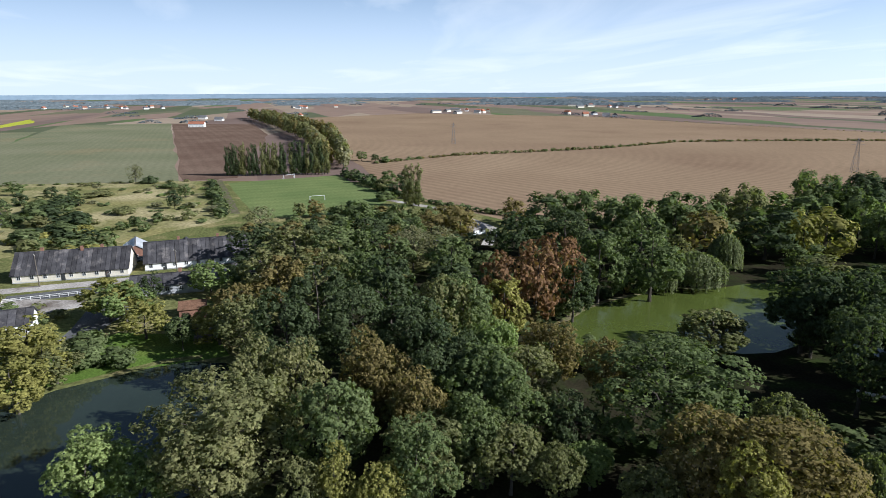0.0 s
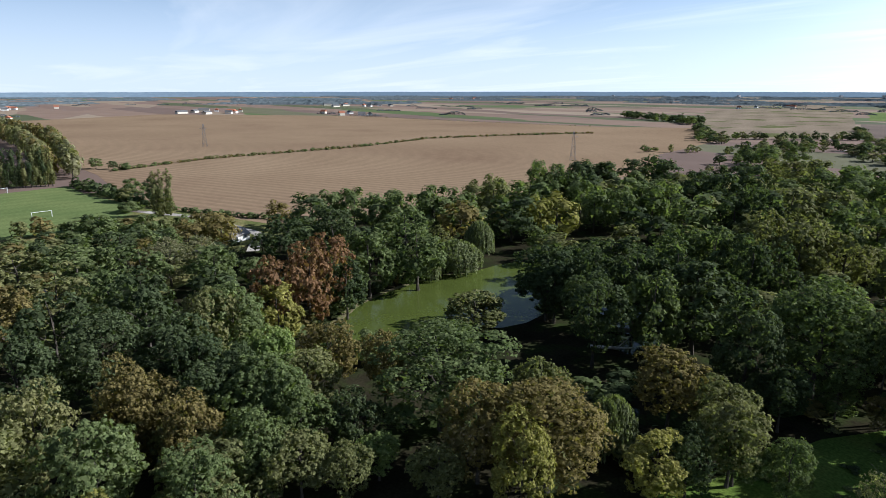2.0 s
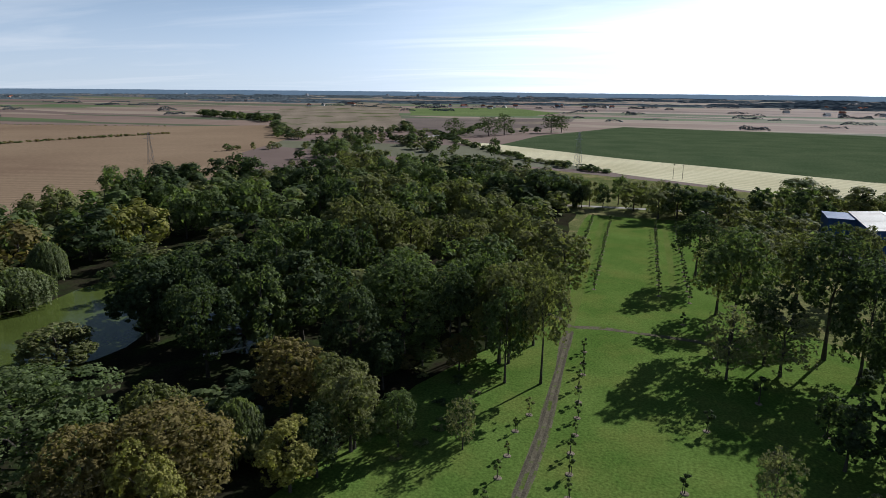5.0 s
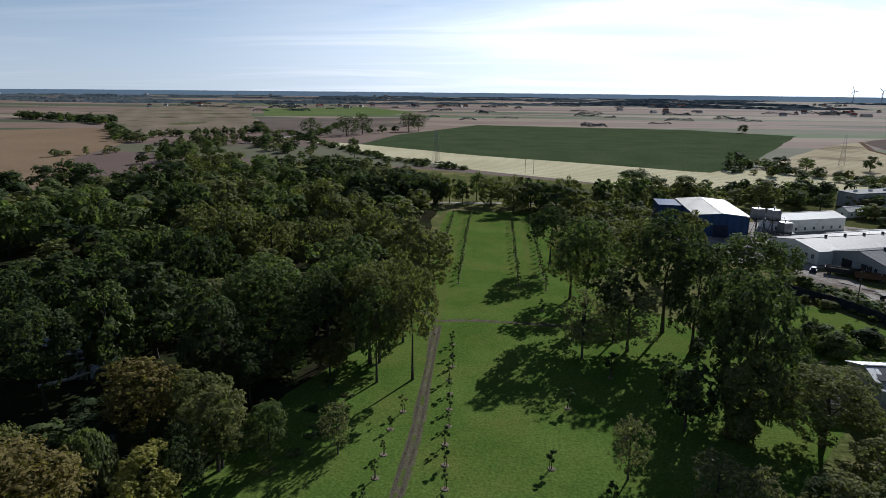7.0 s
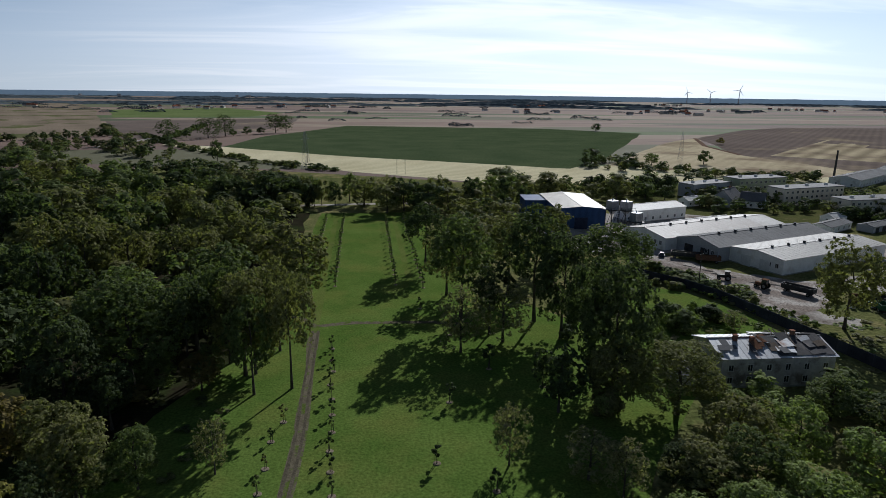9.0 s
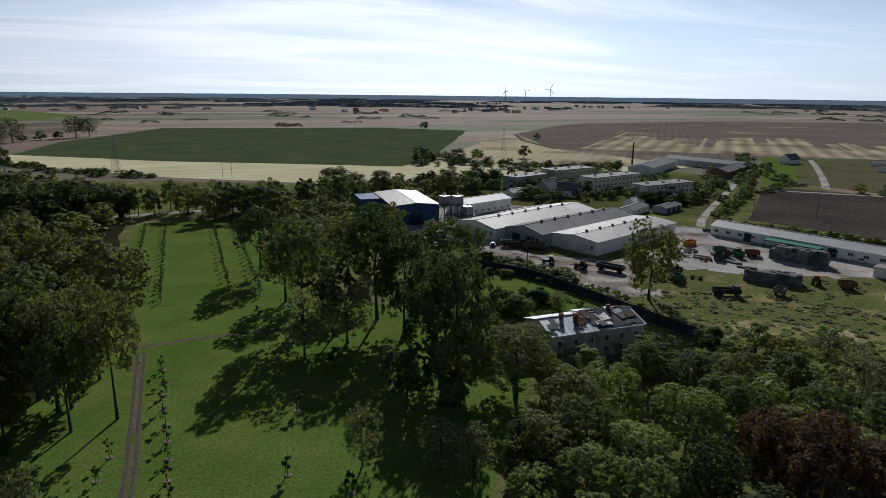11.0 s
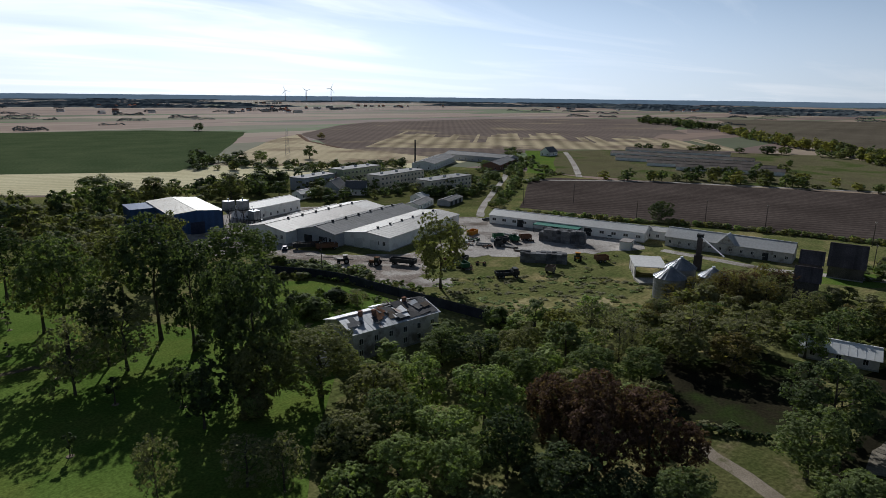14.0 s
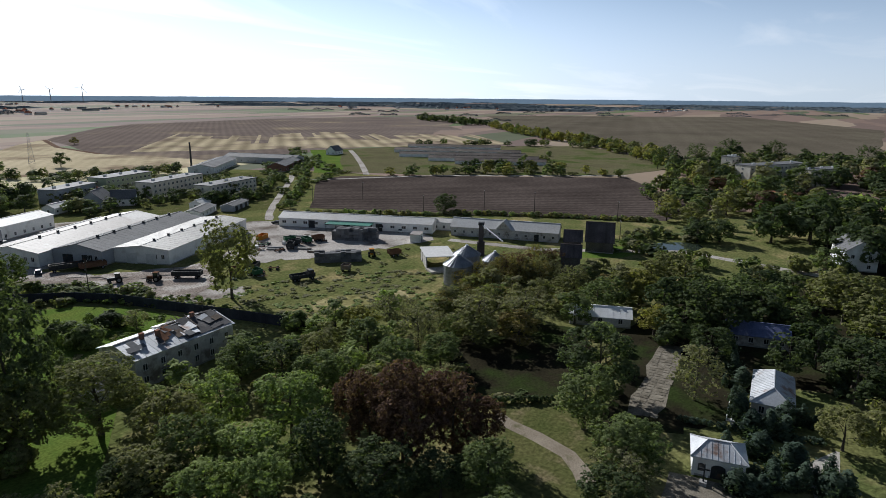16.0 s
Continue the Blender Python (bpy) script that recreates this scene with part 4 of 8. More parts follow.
def trunk(seed, h, r, fork, limbs, spread, z1):
    """A tapered, slightly crooked stem with limbs that reach into the crown."""
    rng = random.Random(seed)
    bm = bmesh.new()
    p, q = Vector((0, 0, -0.3)), r * 1.35
    top = z1 * 0.86
    steps = 6
    pts = []
    for i in range(1, steps + 1):
        f = i / steps
        nx = Vector((rng.uniform(-1, 1) * 0.028 * h * f, rng.uniform(-1, 1) * 0.028 * h * f, top * f))
        nq = r * (1 - 0.82 * f)
        bar(bm, p, nx, q, nq, 7)
        pts.append((nx, nq)); p, q = nx, nq
    for k in range(limbs):
        z = fork + (top - fork) * (k / max(1, limbs)) ** 0.9 * 0.85
        i = min(steps - 1, int(z / top * steps))
        a = k * 2.4 + rng.uniform(-0.4, 0.4)
        base, br = Vector((pts[i][0].x * 0.8, pts[i][0].y * 0.8, z)), max(0.05, pts[i][1] * 0.6)
        ln = spread * rng.uniform(0.55, 0.95)
        m = base + Vector((math.cos(a) * ln * 0.5, math.sin(a) * ln * 0.5, ln * rng.uniform(0.35, 0.6)))
        e = base + Vector((math.cos(a + 0.15) * ln, math.sin(a + 0.15) * ln, ln * rng.uniform(0.7, 1.1)))
        e.z = min(e.z, z1 * 0.93)
        bar(bm, base, m, br, br * 0.6, 5)
        bar(bm, m, e, br * 0.6, br * 0.2, 5)
        for s in (-1, 1):
            g = m + Vector((math.cos(a + s * 0.9) * ln * 0.45, math.sin(a + s * 0.9) * ln * 0.45, ln * 0.35))
            bar(bm, m, g, br * 0.4, br * 0.12, 4)
    return mesh_of("trunk", bm, BARK)


# kinds: crown and trunk meshes for a tree of height 1 x and half width 1 x as noted
KINDS = {
    "near": [(trunk(s, 20, 0.34, 5.5, 9, 5.0, 20), crown(s + 50, 6.4, (2.5, 4.0, 3.0, 5.5, 2.0, 4.5, 3.5, 6.5)[s], 20.0, (42, 58, 50, 64)[s % 4], 6800, 0.275)) for s in range(8)],
    "broad": [(trunk(s + 5, 20, 0.36, 5.0, 11, 5.4, 20), crown(s + 55, 6.4, (3.5, 4.5)[s], 20.0, 66, 10500, 0.205)) for s in range(2)],
    "mid": [(trunk(s + 10, 20, 0.34, 5.5, 6, 5.0, 20), crown(s + 60, 6.4, (2.5, 4.0, 2.0, 3.0, 5.0, 2.5)[s], 20.0, (40, 52, 46)[s % 3], 3200, 0.39)) for s in range(6)],
    "far": [(trunk(s + 20, 20, 0.34, 6, 4, 4.5, 20), crown(s + 70, 6.4, (1.0, 2.0, 0.6, 1.5, 1.0)[s], 20.0, 40, 1060, 0.64)) for s in range(5)],
    "tiny": [(trunk(s + 25, 20, 0.42, 6, 0, 4.5, 16), crown(s + 75, 6.4, (0.3, 1.0, 0.3, 0.6)[s], 20.0, 34, 270, 1.3)) for s in range(4)],
    "shrub": [(trunk(s + 92, 20, 0.35, 1.5, 0, 6, 9), crown(s + 175, 9.6, 0.2, 19.0, 26, 110, 2.9)) for s in range(4)],
    "tall": [(trunk(s + 15, 20, 0.30, 9.5, 9, 4.2, 20), crown(s + 65, 5.6, (7.5, 5.5, 9.0)[s], 20.0, 50, 5200, 0.26)) for s in range(3)],
    "airy": [(trunk(s + 30, 20, 0.30, 4.0, 18, 5.8, 20), crown(s + 90, 6.4, 2.0, 20.0, 80, 3000, 0.25)) for s in range(3)],
    "poplar": [(trunk(s + 40, 20, 0.3, 3, 5, 1.2, 20), crown(s + 110, 1.9, 1.6, 20.0, 26, 1900, 0.4, "column")) for s in range(3)],
    "willow": [(trunk(s + 60, 20, 0.5, 6, 8, 4.5, 16), willow_crown(s + 130, 6.5, 0.6, 20.0, 420, 0.42)) for s in range(2)],
    "conifer": [(trunk(s + 80, 20, 0.4, 3, 3, 1, 18), crown(s + 150, 5.0, 1.5, 18.5, 18, 1000, 0.8, "cone")) for s in range(2)],
    "bush": [(trunk(s + 90, 20, 0.35, 1.5, 7, 6, 14), crown(s + 170, 9.6, 0.2, 19.0, 40, 1400, 1.0)) for s in range(4)],
    "tuft": [(trunk(s + 92, 20, 0.3, 1.5, 0, 6, 5), crown(s + 275, 9.6, 0.2, 19.0, 10, 44, 4.2)) for s in range(4)],
    "sapling": [(trunk(s + 95, 20, 0.30, 8, 5, 2.6, 20), crown(s + 190, 3.2, 5.0, 20.0, 14, 190, 0.85)) for s in range(3)],
}
WIDTH = {"broad": 6.6, "tuft": 10.0, "tall": 5.8, "tiny": 6.8, "shrub": 10.0, "near": 6.6, "mid": 6.6, "far": 6.6, "airy": 6.4, "poplar": 2.2, "willow": 6.5, "conifer": 5.0, "bush": 9.5, "sapling": 3.4}
NAMES = {"broad": "broadleaf_tree", "tall": "bare_stemmed_tree", "near": "broadleaf_tree", "mid": "broadleaf_tree", "far": "broadleaf_tree", "airy": "thin_leaved_tree", "poplar": "poplar_tree", "willow": "weeping_willow",
         "conifer": "conifer_tree", "bush": "bush", "sapling": "young_tree"}
TINT = {"g": "green", "d": "dark green", "o": "olive green", "y": "yellow autumn", "l": "bright green", "b": "brownish autumn", "r": "rust-red autumn",
        "m": "dark maroon", "w": "pale green", "a": "thin grey-green", "c": "dark evergreen"}
trees_rng = random.Random(7)
placed = []


def plant(x, y, h, r, tint, kind, label, group, name=""):
    tk, cr = KINDS[kind][trees_rng.randrange(len(KINDS[kind]))]
    ob = new(name or NAMES[kind])
    if kind in ("near", "broad", "mid", "far", "tiny", "airy"):
        r = min(r, 0.6 * h)
    if kind in ("near", "mid", "far"):
        r = max(r, 0.27 * h)
    s, w = h / 20, r / WIDTH[kind]
    ob.matrix_world = Matrix.LocRotScale((x, y, 0), Euler((0, 0, trees_rng.uniform(0, 6.283))), (w, w, s))
    tagged(ob, label, "bush" if kind == "bush" else "tree", group)
    part("trunk", tk, None, ob)
    c = part("crown", cr, None, ob)
    c.material_slots[0].link = "OBJECT"
    c.material_slots[0].material = LEAF[tint]
    placed.append((x, y, r))
    return ob


def grove(tint, numbers):
    """Trees one by one: x, y, height, half width."""
    for i in range(0, len(numbers), 4):
        x, y, h, r = numbers[i:i + 4]
        d = math.hypot(x, y)
        kind = {"w": "willow", "a": "airy", "c": "conifer"}.get(tint, "near" if d < 112 else "mid" if d < 190 else "far")
        if 18 < x < 80 and 100 < y < 172 and h > 12.5 and kind in ("near", "mid"):
            kind = "tall"  # the group beside the lawn has bare stems
        if kind == "near" and r > 7.2:
            kind = "broad"
        group = "trees of the park and village"
        if h < 6.5 and kind in ("near", "mid", "far"):
            plant(x, y, h, r, tint, "bush", "%s leafy bush on rough grass" % TINT[tint], "bushes")
            continue
        size = "tall" if h > 15 else "middling" if h > 9 else "small"
        label = {"willow": "weeping willow with pale hanging branches by the pond", "airy": "thin-leaved tree with grey-green foliage and bare twigs",
                 "conifer": "small dark clipped evergreen in a garden"}.get(kind, "%s broadleaf tree with %s foliage" % (size, TINT[tint]))
        if r > 9.6 and kind not in ("willow", "broad"):
            for k in range(3):
                a = k * 2.1 + x
                plant(x + math.cos(a) * r * 0.5, y + math.sin(a) * r * 0.5, h * trees_rng.uniform(0.9, 1.04), min(8.5, r * 0.56), tint, kind, label, group)
        else:
            plant(x, y, h, r, tint, kind, label, group)


grove("g", [-204.8, 408.9, 16, 22.7, -122.1, 307.2, 18, 16.4, 140.1, 299.2, 11, 7.5, 64.7, 289, 16, 9.4, 136.7, 287.7, 9, 5.8, -28.9, 276.9, 15, 10.1, -98.5, 274.9, 18, 13.2, -206.4, 203, 19, 10.5, -75.1, 201.7, 19, 11.8, -137.2, 191.7, 19, 11.8, -171.8, 184.4, 18, 11.4, -116.1, 182.9, 18, 8.9, -144.1, 173, 18, 10.3, 74.7, 160.7, 14, 5.7, -170.4, 159.8, 18, 9.6, 62.6, 152.8, 17, 8.4, 69.3, 126.8, 4, 3.4, -179.1, 126.3, 18, 13, 60, 119.4, 4, 1.9, 68.6, 118.8, 5, 3.9])
grove("g", [66.7, 118.2, 5, 2.6, 59.3, 111.3, 3, 1.8, -43.6, 109.9, 20, 8.4, -184.1, 107.2, 18, 11.7, -27.7, 102, 8, 2.6, -35.5, 99.9, 7, 3.1, -206.8, 99.5, 17, 11.5, -143.8, 88.5, 19, 8.5, 95.9, 87.6, 5, 3.7, 77.9, 85.1, 6, 4.5, -148.2, 37.5, 15, 6.4, -224.2, 35, 10, 5.2, 139.7, 33.4, 8, 5.4, -160.3, 23.2, 14, 6.8, -221.7, 19.1, 12, 10.2, 131.5, 13.5, 9, 5.6, -136.4, 13.1, 16, 6.4, -170.2, 10.3, 14, 7.9, 151.4, 1.7, 11, 9.9])
grove("g", [146, -8.6, 8, 5.5, 206.2, -17.4, 9, 6.7, -122.7, -24.1, 7, 2.7, -118.6, -35.1, 4, 3.6, -118.4, -40.3, 5, 3.6, -68.9, 2.8, 17, 5.5, -62.3, 11.4, 14, 4.4, -75.3, 23.8, 16, 6.1, -67.4, 19.9, 13, 3.8, -129, 68.9, 19, 7.7, -126.6, 81.4, 18, 7.8, -68.4, 48, 17.5, 10.5, -78.3, 22.9, 15, 5.7, -104.6, 28.6, 18, 6.4, -70.1, 26.7, 13, 4.2, -66.6, 21, 11, 4, -35.5, 70.9, 9, 4.3, -40.3, 102.3, 21, 8.8, 72.5, 80.2, 8, 4.9, 74.7, 62.4, 9, 4.8, 47.6, 62.4, 10, 4.5, 63.7, 27.6, 8, 4.2, 145.8, 32.4, 8, 6.8])
grove("g", [93.3, 67, 8, 6.3, 86.3, 55.9, 8, 5.1, 94.8, 51.4, 7, 4.7])
grove("d", [-83.6, 306.3, 15, 17.2, 156.4, 304.9, 10, 9.3, 76.7, 302.1, 12, 6.4, 88.8, 295.7, 13, 6.7, 124.2, 295.3, 12, 7, 144.2, 282, 8, 5.2, -37, 281.5, 16, 12.9, -153.6, 277.4, 18, 14.3, -46.9, 272.3, 16, 12.5, -197, 269.4, 18, 18.1, 15.9, 262.8, 15, 7.2, 26.1, 256.1, 15, 8.2, -152.7, 249.4, 18, 13.2, -201.2, 232.5, 18, 13.9, -200.1, 226.9, 19, 13.7, -106.8, 202.5, 19, 11.5, -181, 193.4, 19, 13.2, -152.2, 135.6, 17, 9.3, 67, 127.2, 4, 2.4, 78.3, 125.2, 4, 2.1, 77.2, 123.9, 4, 3.4, -88.4, 114.9, 18, 8.8])
grove("d", [-87.9, 97.8, 18, 9.8, -194.1, 82, 17, 8.7, -167.2, 77.2, 17, 6.8, -165.9, 62.4, 16, 7.3, -187.3, 22.8, 12, 6.1, 235.2, 19.8, 9, 9.7, -122.3, 17.5, 18, 6.4, 128.3, 15.6, 5, 3.1, 142.2, 13.9, 12, 10, 120.9, 7, 9, 4.6, 138.1, 5.3, 9, 4.6, -118.5, 2.3, 18, 6.7, 145.6, -0.3, 10, 6.1, 122.2, -6.2, 9, 4.1, 249.5, -6.3, 16, 14.8, 129.3, -10.9, 10, 5.5, -178.7, -13, 13, 7.4, 123.6, -16.6, 10, 5.9, 262.2, -18.9, 18, 19.1, 238, -22.7, 14, 9.8, 223.1, -27.4, 15, 10.3, -156.1, -36.1, 8, 2.7])
grove("d", [-98.3, -3.4, 19, 5.9, -100.3, 7.5, 19, 7.3, -81.7, 21.1, 16, 4.6, -89.3, 18.9, 17, 5.3, -118.5, 57.5, 15, 5, -79.6, 17.6, 15, 4.9, -96, 16.9, 18, 6.6, -68.5, 33.5, 12, 3.9, -45.4, 90.3, 20, 5.8, -62.9, 103.3, 20, 9.1, -69.9, 83, 19, 6.2, -38.7, 88.7, 10.98, 4.026, 76.6, 74.1, 8, 5.2, 40.1, 64.6, 7, 4, 55.6, 48.2, 10, 3.8, 56.1, 39.4, 8.5, 6.5, 60.2, 32.5, 7, 3.7, 98.4, 22.5, 13, 6.4, 67.2, 12.5, 7, 4.1, 151.2, 12.4, 9, 6.6, 166.8, 0.2, 10, 8.2])
grove("o", [-43, 155.8, 18, 10.4, -94.3, 74.5, 11, 6.6, 71, 317.8, 14, 8.8, -147.8, 316.3, 18, 20.5, 87.6, 290.7, 14, 7.6, 120.7, 285, 14, 8.4, 107.4, 283, 10, 7.6, 73.2, 280.5, 14, 6.6, -1.1, 273.3, 14, 7.4, 45.4, 265.7, 11, 7.4, 96.2, 265.1, 8, 7.7, 8.5, 258.4, 14, 7.1, 34.1, 253.8, 12, 7, 51.8, 227.6, 11, 8.5, -100.1, 226, 19, 16.8, -67.4, 223, 19, 12.7, 66.5, 207.3, 13, 5, -50, 200, 19, 11.3, 34.1, 195.8, 13, 10, -31.3, 190.4, 18, 8.8, -34.5, 167.6, 19, 11, -75.9, 165.6, 19, 11.7, -66.8, 160.3, 20, 12, -188.7, 154.7, 18, 11.1, -20.9, 153.2, 19, 9.3])
grove("o", [-15.4, 144.8, 18, 6.8, -145.5, 101.1, 12, 4.9, 39.6, 87, 13, 5.2, 38.1, 86.2, 6, 3.3, 146.6, 43.8, 7, 5, 267.7, 31.9, 9, 12.3, 149.6, 30.4, 9, 5.7, 299.8, 12.8, 12, 13.6, -143.4, 4.5, 16, 7.4, -170.7, -2, 15, 8.7, -151.4, -9.5, 14, 6.4, -114.6, -11.6, 12, 5, 160.2, -17.4, 12, 9, 146, -22.2, 12, 8.3, -112.6, -43.4, 7, 4.1, -71.8, -11.2, 18, 8.9, -67.4, -11.7, 14, 5.8, -83.7, -7.9, 17, 4, -81.2, -1.8, 17, 4.4, -63.1, -1.6, 11, 2.4, -79.4, 31.5, 15, 5.6])
grove("o", [-103.4, 24.4, 18, 5.3, -66.9, 14.1, 11, 6.1, -76.5, 14.2, 12, 4.8, -64.5, 24, 10, 4.5, -60.4, 28.3, 9, 3, -53.8, 37.2, 9, 3.5, -53.8, 53.6, 15.86, 2.806, -40.2, 76, 12.2, 4.636, -22.2, 105.5, 20, 6.2, 49, 84.6, 13, 9.2, 50.5, 71, 10, 5.1, 41.8, 63, 8.5, 4.9, 169.8, 22.5, 9, 9.7, 166.7, -18.5, 11, 9.8, 83.4, 71.5, 7, 4.3, 108.2, 50.9, 8, 5.8])
grove("y", [-147.8, 152.5, 17, 8.7, -147.5, 144.2, 17, 5.7, 100.8, 73.9, 7, 4.2, 152.4, 25.5, 9, 6.5, 132.1, 19.2, 7, 3.8, -124.1, -17.3, 9, 5.4, -102.4, -45.6, 7, 4.3, -119.3, -51.3, 9, 6.8, -62.7, 2.1, 11, 2.8, -60.1, 6.9, 10, 3.1, -111.5, 39.1, 15, 5.2, -46.1, 43.8, 14.64, 4.148, -39, 59.4, 10.37, 4.27, 151.1, 26.2, 9, 4.9])
grove("l", [-71.2, -26.1, 12, 4.3, -74.3, -25.9, 11, 4.2, -69.3, -19.7, 10, 3.6, -86.2, 29.1, 16, 3.9, -88.2, 29.5, 15, 2.9, -62.9, 34.1, 7.5, 3.1, 58.1, 68.9, 10.5, 4.5, 61.8, 58.5, 12, 5.8, 50.6, 55.1, 10, 5.1, 47.5, 50.2, 8.5, 4.1, 43.2, 55.9, 8, 4.2])
grove("g", [-62, 276.8, 16, 11.6, -32.1, 134.9, 18, 8.4, -33.6, 118, 20, 6.9])
grove("d", [-68.3, 134, 20, 9.7, -91.9, 108.7, 18, 6.6, -71.6, 105.1, 20, 10.7, -92.3, 93.2, 18, 7.4])
grove("g", [-84.3, 139.1, 19, 11.2, -64.3, 92.4, 20, 5.9])
grove("b", [-37.7, 125.2, 12, 6.8, -156.7, 117.8, 17, 8.1, -220.8, 80.4, 11, 4.8, -97.2, 79.9, 6.8, 5.1, -200.3, 48.7, 13, 11.3, -142.2, -6.1, 10, 4.3, -81.6, 8.3, 17, 3.7, -72.9, 13.7, 16, 3.7, -136, -5.3, 16, 6.4, -89.4, 39.7, 13, 5, -78.3, 44, 14, 3.2, -83.6, 11.2, 14, 5, -55, 44.3, 14.64, 5.246, -48.6, 50.4, 15.86, 7.808, -48.4, 75.3, 13.42, 5.856, -28.5, 100.2, 7, 3.5, 112.8, 42.8, 8, 6.6])
grove("w", [-144.3, 115.5, 11, 4.7, -135.1, 99.4, 9, 7.8, -131.5, 89, 7, 2.6, -49.5, 63.7, 9, 3.7])
grove("a", [18.9, 73.6, 10.5, 2.8, -20.8, 75.6, 9.5, 2.2, 79.4, 118.4, 5, 3.2, 108.4, 71.7, 8, 4.3, 28.7, 69.2, 8, 3.9, 31.8, 65, 9, 3, 99.7, 59.2, 10, 4.5, 113.5, 52.1, 11, 8.3, 120, 44.3, 10, 6.7, -170.3, 33.8, 13, 10.4, -231.3, -14, 10, 7.4, 104.7, 7.7, 11, 4.7, 107.7, 61.2, 7, 6])
grove("c", [96.9, -1.2, 4, 1.9, 98.5, -5.8, 4, 1.7, 89, -7.1, 4, 1.6, 85.2, -10.9, 4, 1.8, 86.3, -12.8, 4, 1.8])
grove("r", [-117.4, 41.3, 18, 5.3, -117.3, 48.2, 20, 4.1, -124, 55.7, 20, 5.9])
grove("m", [64.7, 46.5, 12, 3.6, 68, 43.1, 14, 4.9, 70.8, 36.2, 13, 4.6, 63.6, 40.3, 12, 4.2, 72.8, 31.9, 9, 3.0, 67.5, 50.5, 11, 3.6, 74.5, 40.5, 11, 3.6])

grove("o", [-35.7, 70.1, 13, 4.6])
grove("d", [-37.3, 63.2, 10, 3.4])
grove("g", [-29.8, 73.3, 10, 2.9])
grove("b", [-127.6, -14.4, 12, 4.9])
grove("d", [-129, -25.5, 6, 2.8])
grove("g", [-126.9, -42.5, 4.5, 4.1])
grove("l", [-140.2, -38.4, 10, 6.2, -157.3, -22.8, 9, 5.4])
grove("o", [-119.7, -12.6, 12, 4.6])
grove("g", [86.1, 21.5, 10, 5.4, 76.3, 13, 9.5, 5])
grove("o", [98.8, -13.4, 7, 4])
grove("d", [116.8, -16.1, 8.5, 6])
grove("a", [71.1, 12.2, 8, 4.2])
grove("y", [-143.9, -42.6, 11, 9.1, -131, -32.6, 8.5, 5.4, -127.8, -18.6, 8, 4.5, -122, -50.7, 10, 6.3, -113.2, -45.2, 8, 5.3, -103, -46.3, 9, 5.5])


def inside(x, y, poly):
    c = False
    for (x0, y0), (x1, y1) in zip(poly, poly[1:] + poly[:1]):
        if (y0 > y) != (y1 > y) and x < (x1 - x0) * (y - y0) / (y1 - y0) + x0:
            c = not c
    return c


KEEP_FREE = [[(90, 41), (94, 31), (104, 27), (110, 27), (128, 33), (126, 44), (112, 54), (98, 50)], 
    [(-98, 110), (-90, 134), (-68, 112), (-46, 86), (-38, 74), (-44, 54), (-64, 54), (-80, 82)],
    [(-112, 44), (-142, 92), (-150, 114), (-134, 132), (-96, 102), (-90, 86), (-102, 56)],
    [(-98, 110), (-90, 134), (-60, 96), (-62, 84), (-76, 88)],
    [(-92, 66), (-84, 84), (-66, 92), (-56, 76), (-70, 62)],
    [(-120, -60), (-120, -13), (-70, -13), (-50, -60)],
    [(-24, 62), (-21, 94), (-18, 168), (-17, 258), (24, 258), (24, 197), (27, 160), (40, 72), (0, 48)],
    [(-155, 150), (-146, 178), (-116, 146), (-130, 130)],
    [(300, 332), (358, 308), (212, 179), (195, 207)],
]


# low things and open ground that no filled-in tree may stand in front of: x, y, height
OPEN_SIGHT = [(-240, 66, 0), (-228, 69, 0), (-217, 71, 0), (-211, 63, 0), (127.5, 29.5, 3.6), (124, 36, 3.4), (131, 24, 3.4), (138, 5, 3.2), (140, -5, 3.2), (216, 30, 0), (211, 37, 0), (222, 21, 0), (206, 5, 0), (240, 0, 0), (260, -4, 0), (208, -12, 0), (198, 22, 0),
              (215, -23, 4), (96, 14, 0), (104, 14, 0), (112, 15, 0), (120, 15, 0), (127, 15, 0), (94, 38, 0), (102, 40, 0), (106, 36, 0),
              (66, 102, 4), (72, 94, 4), (78, 88, 4), (84, 92, 2), (102, 110, 0), (132, 77, 0), (118, 95, 0), (112, 84, 0), (122, 86, 0), (138, 78, 0), (105, 96, 0), (59, 118, 0), (70, 116, 0), (78, 112, 0),
              (-118, 60, 0), (-100, 90, 0), (-108, 100, 0), (-118, 112, 0), (-104, 80, 0), (-126, 84, 0), (-134, 104, 0), (-136, 120, 0), (-112, 70, 0), (-112, -30, 0), (-104, -40, 0), (-114, -20, 0), (75, 216, 3), (82, 212, 3), (90, 208, 3), (98, 172, 0), (108, 165, 0), (86, 30, 0), (80, 28, 0), (76, 22, 0)]


def sight_height(x, y, r):
    """How high a tree may be here before it hides open ground behind it."""
    d, top = math.hypot(x, y), 99.0
    for px, py, pz in OPEN_SIGHT:
        e = math.hypot(px, py)
        along_ = (x * px + y * py) / e
        if 0 < along_ < e - 1 and abs(x * py - y * px) / e < r * 0.8:
            top = min(top, CAM_Z - (CAM_Z - pz) * along_ / e)
    return top


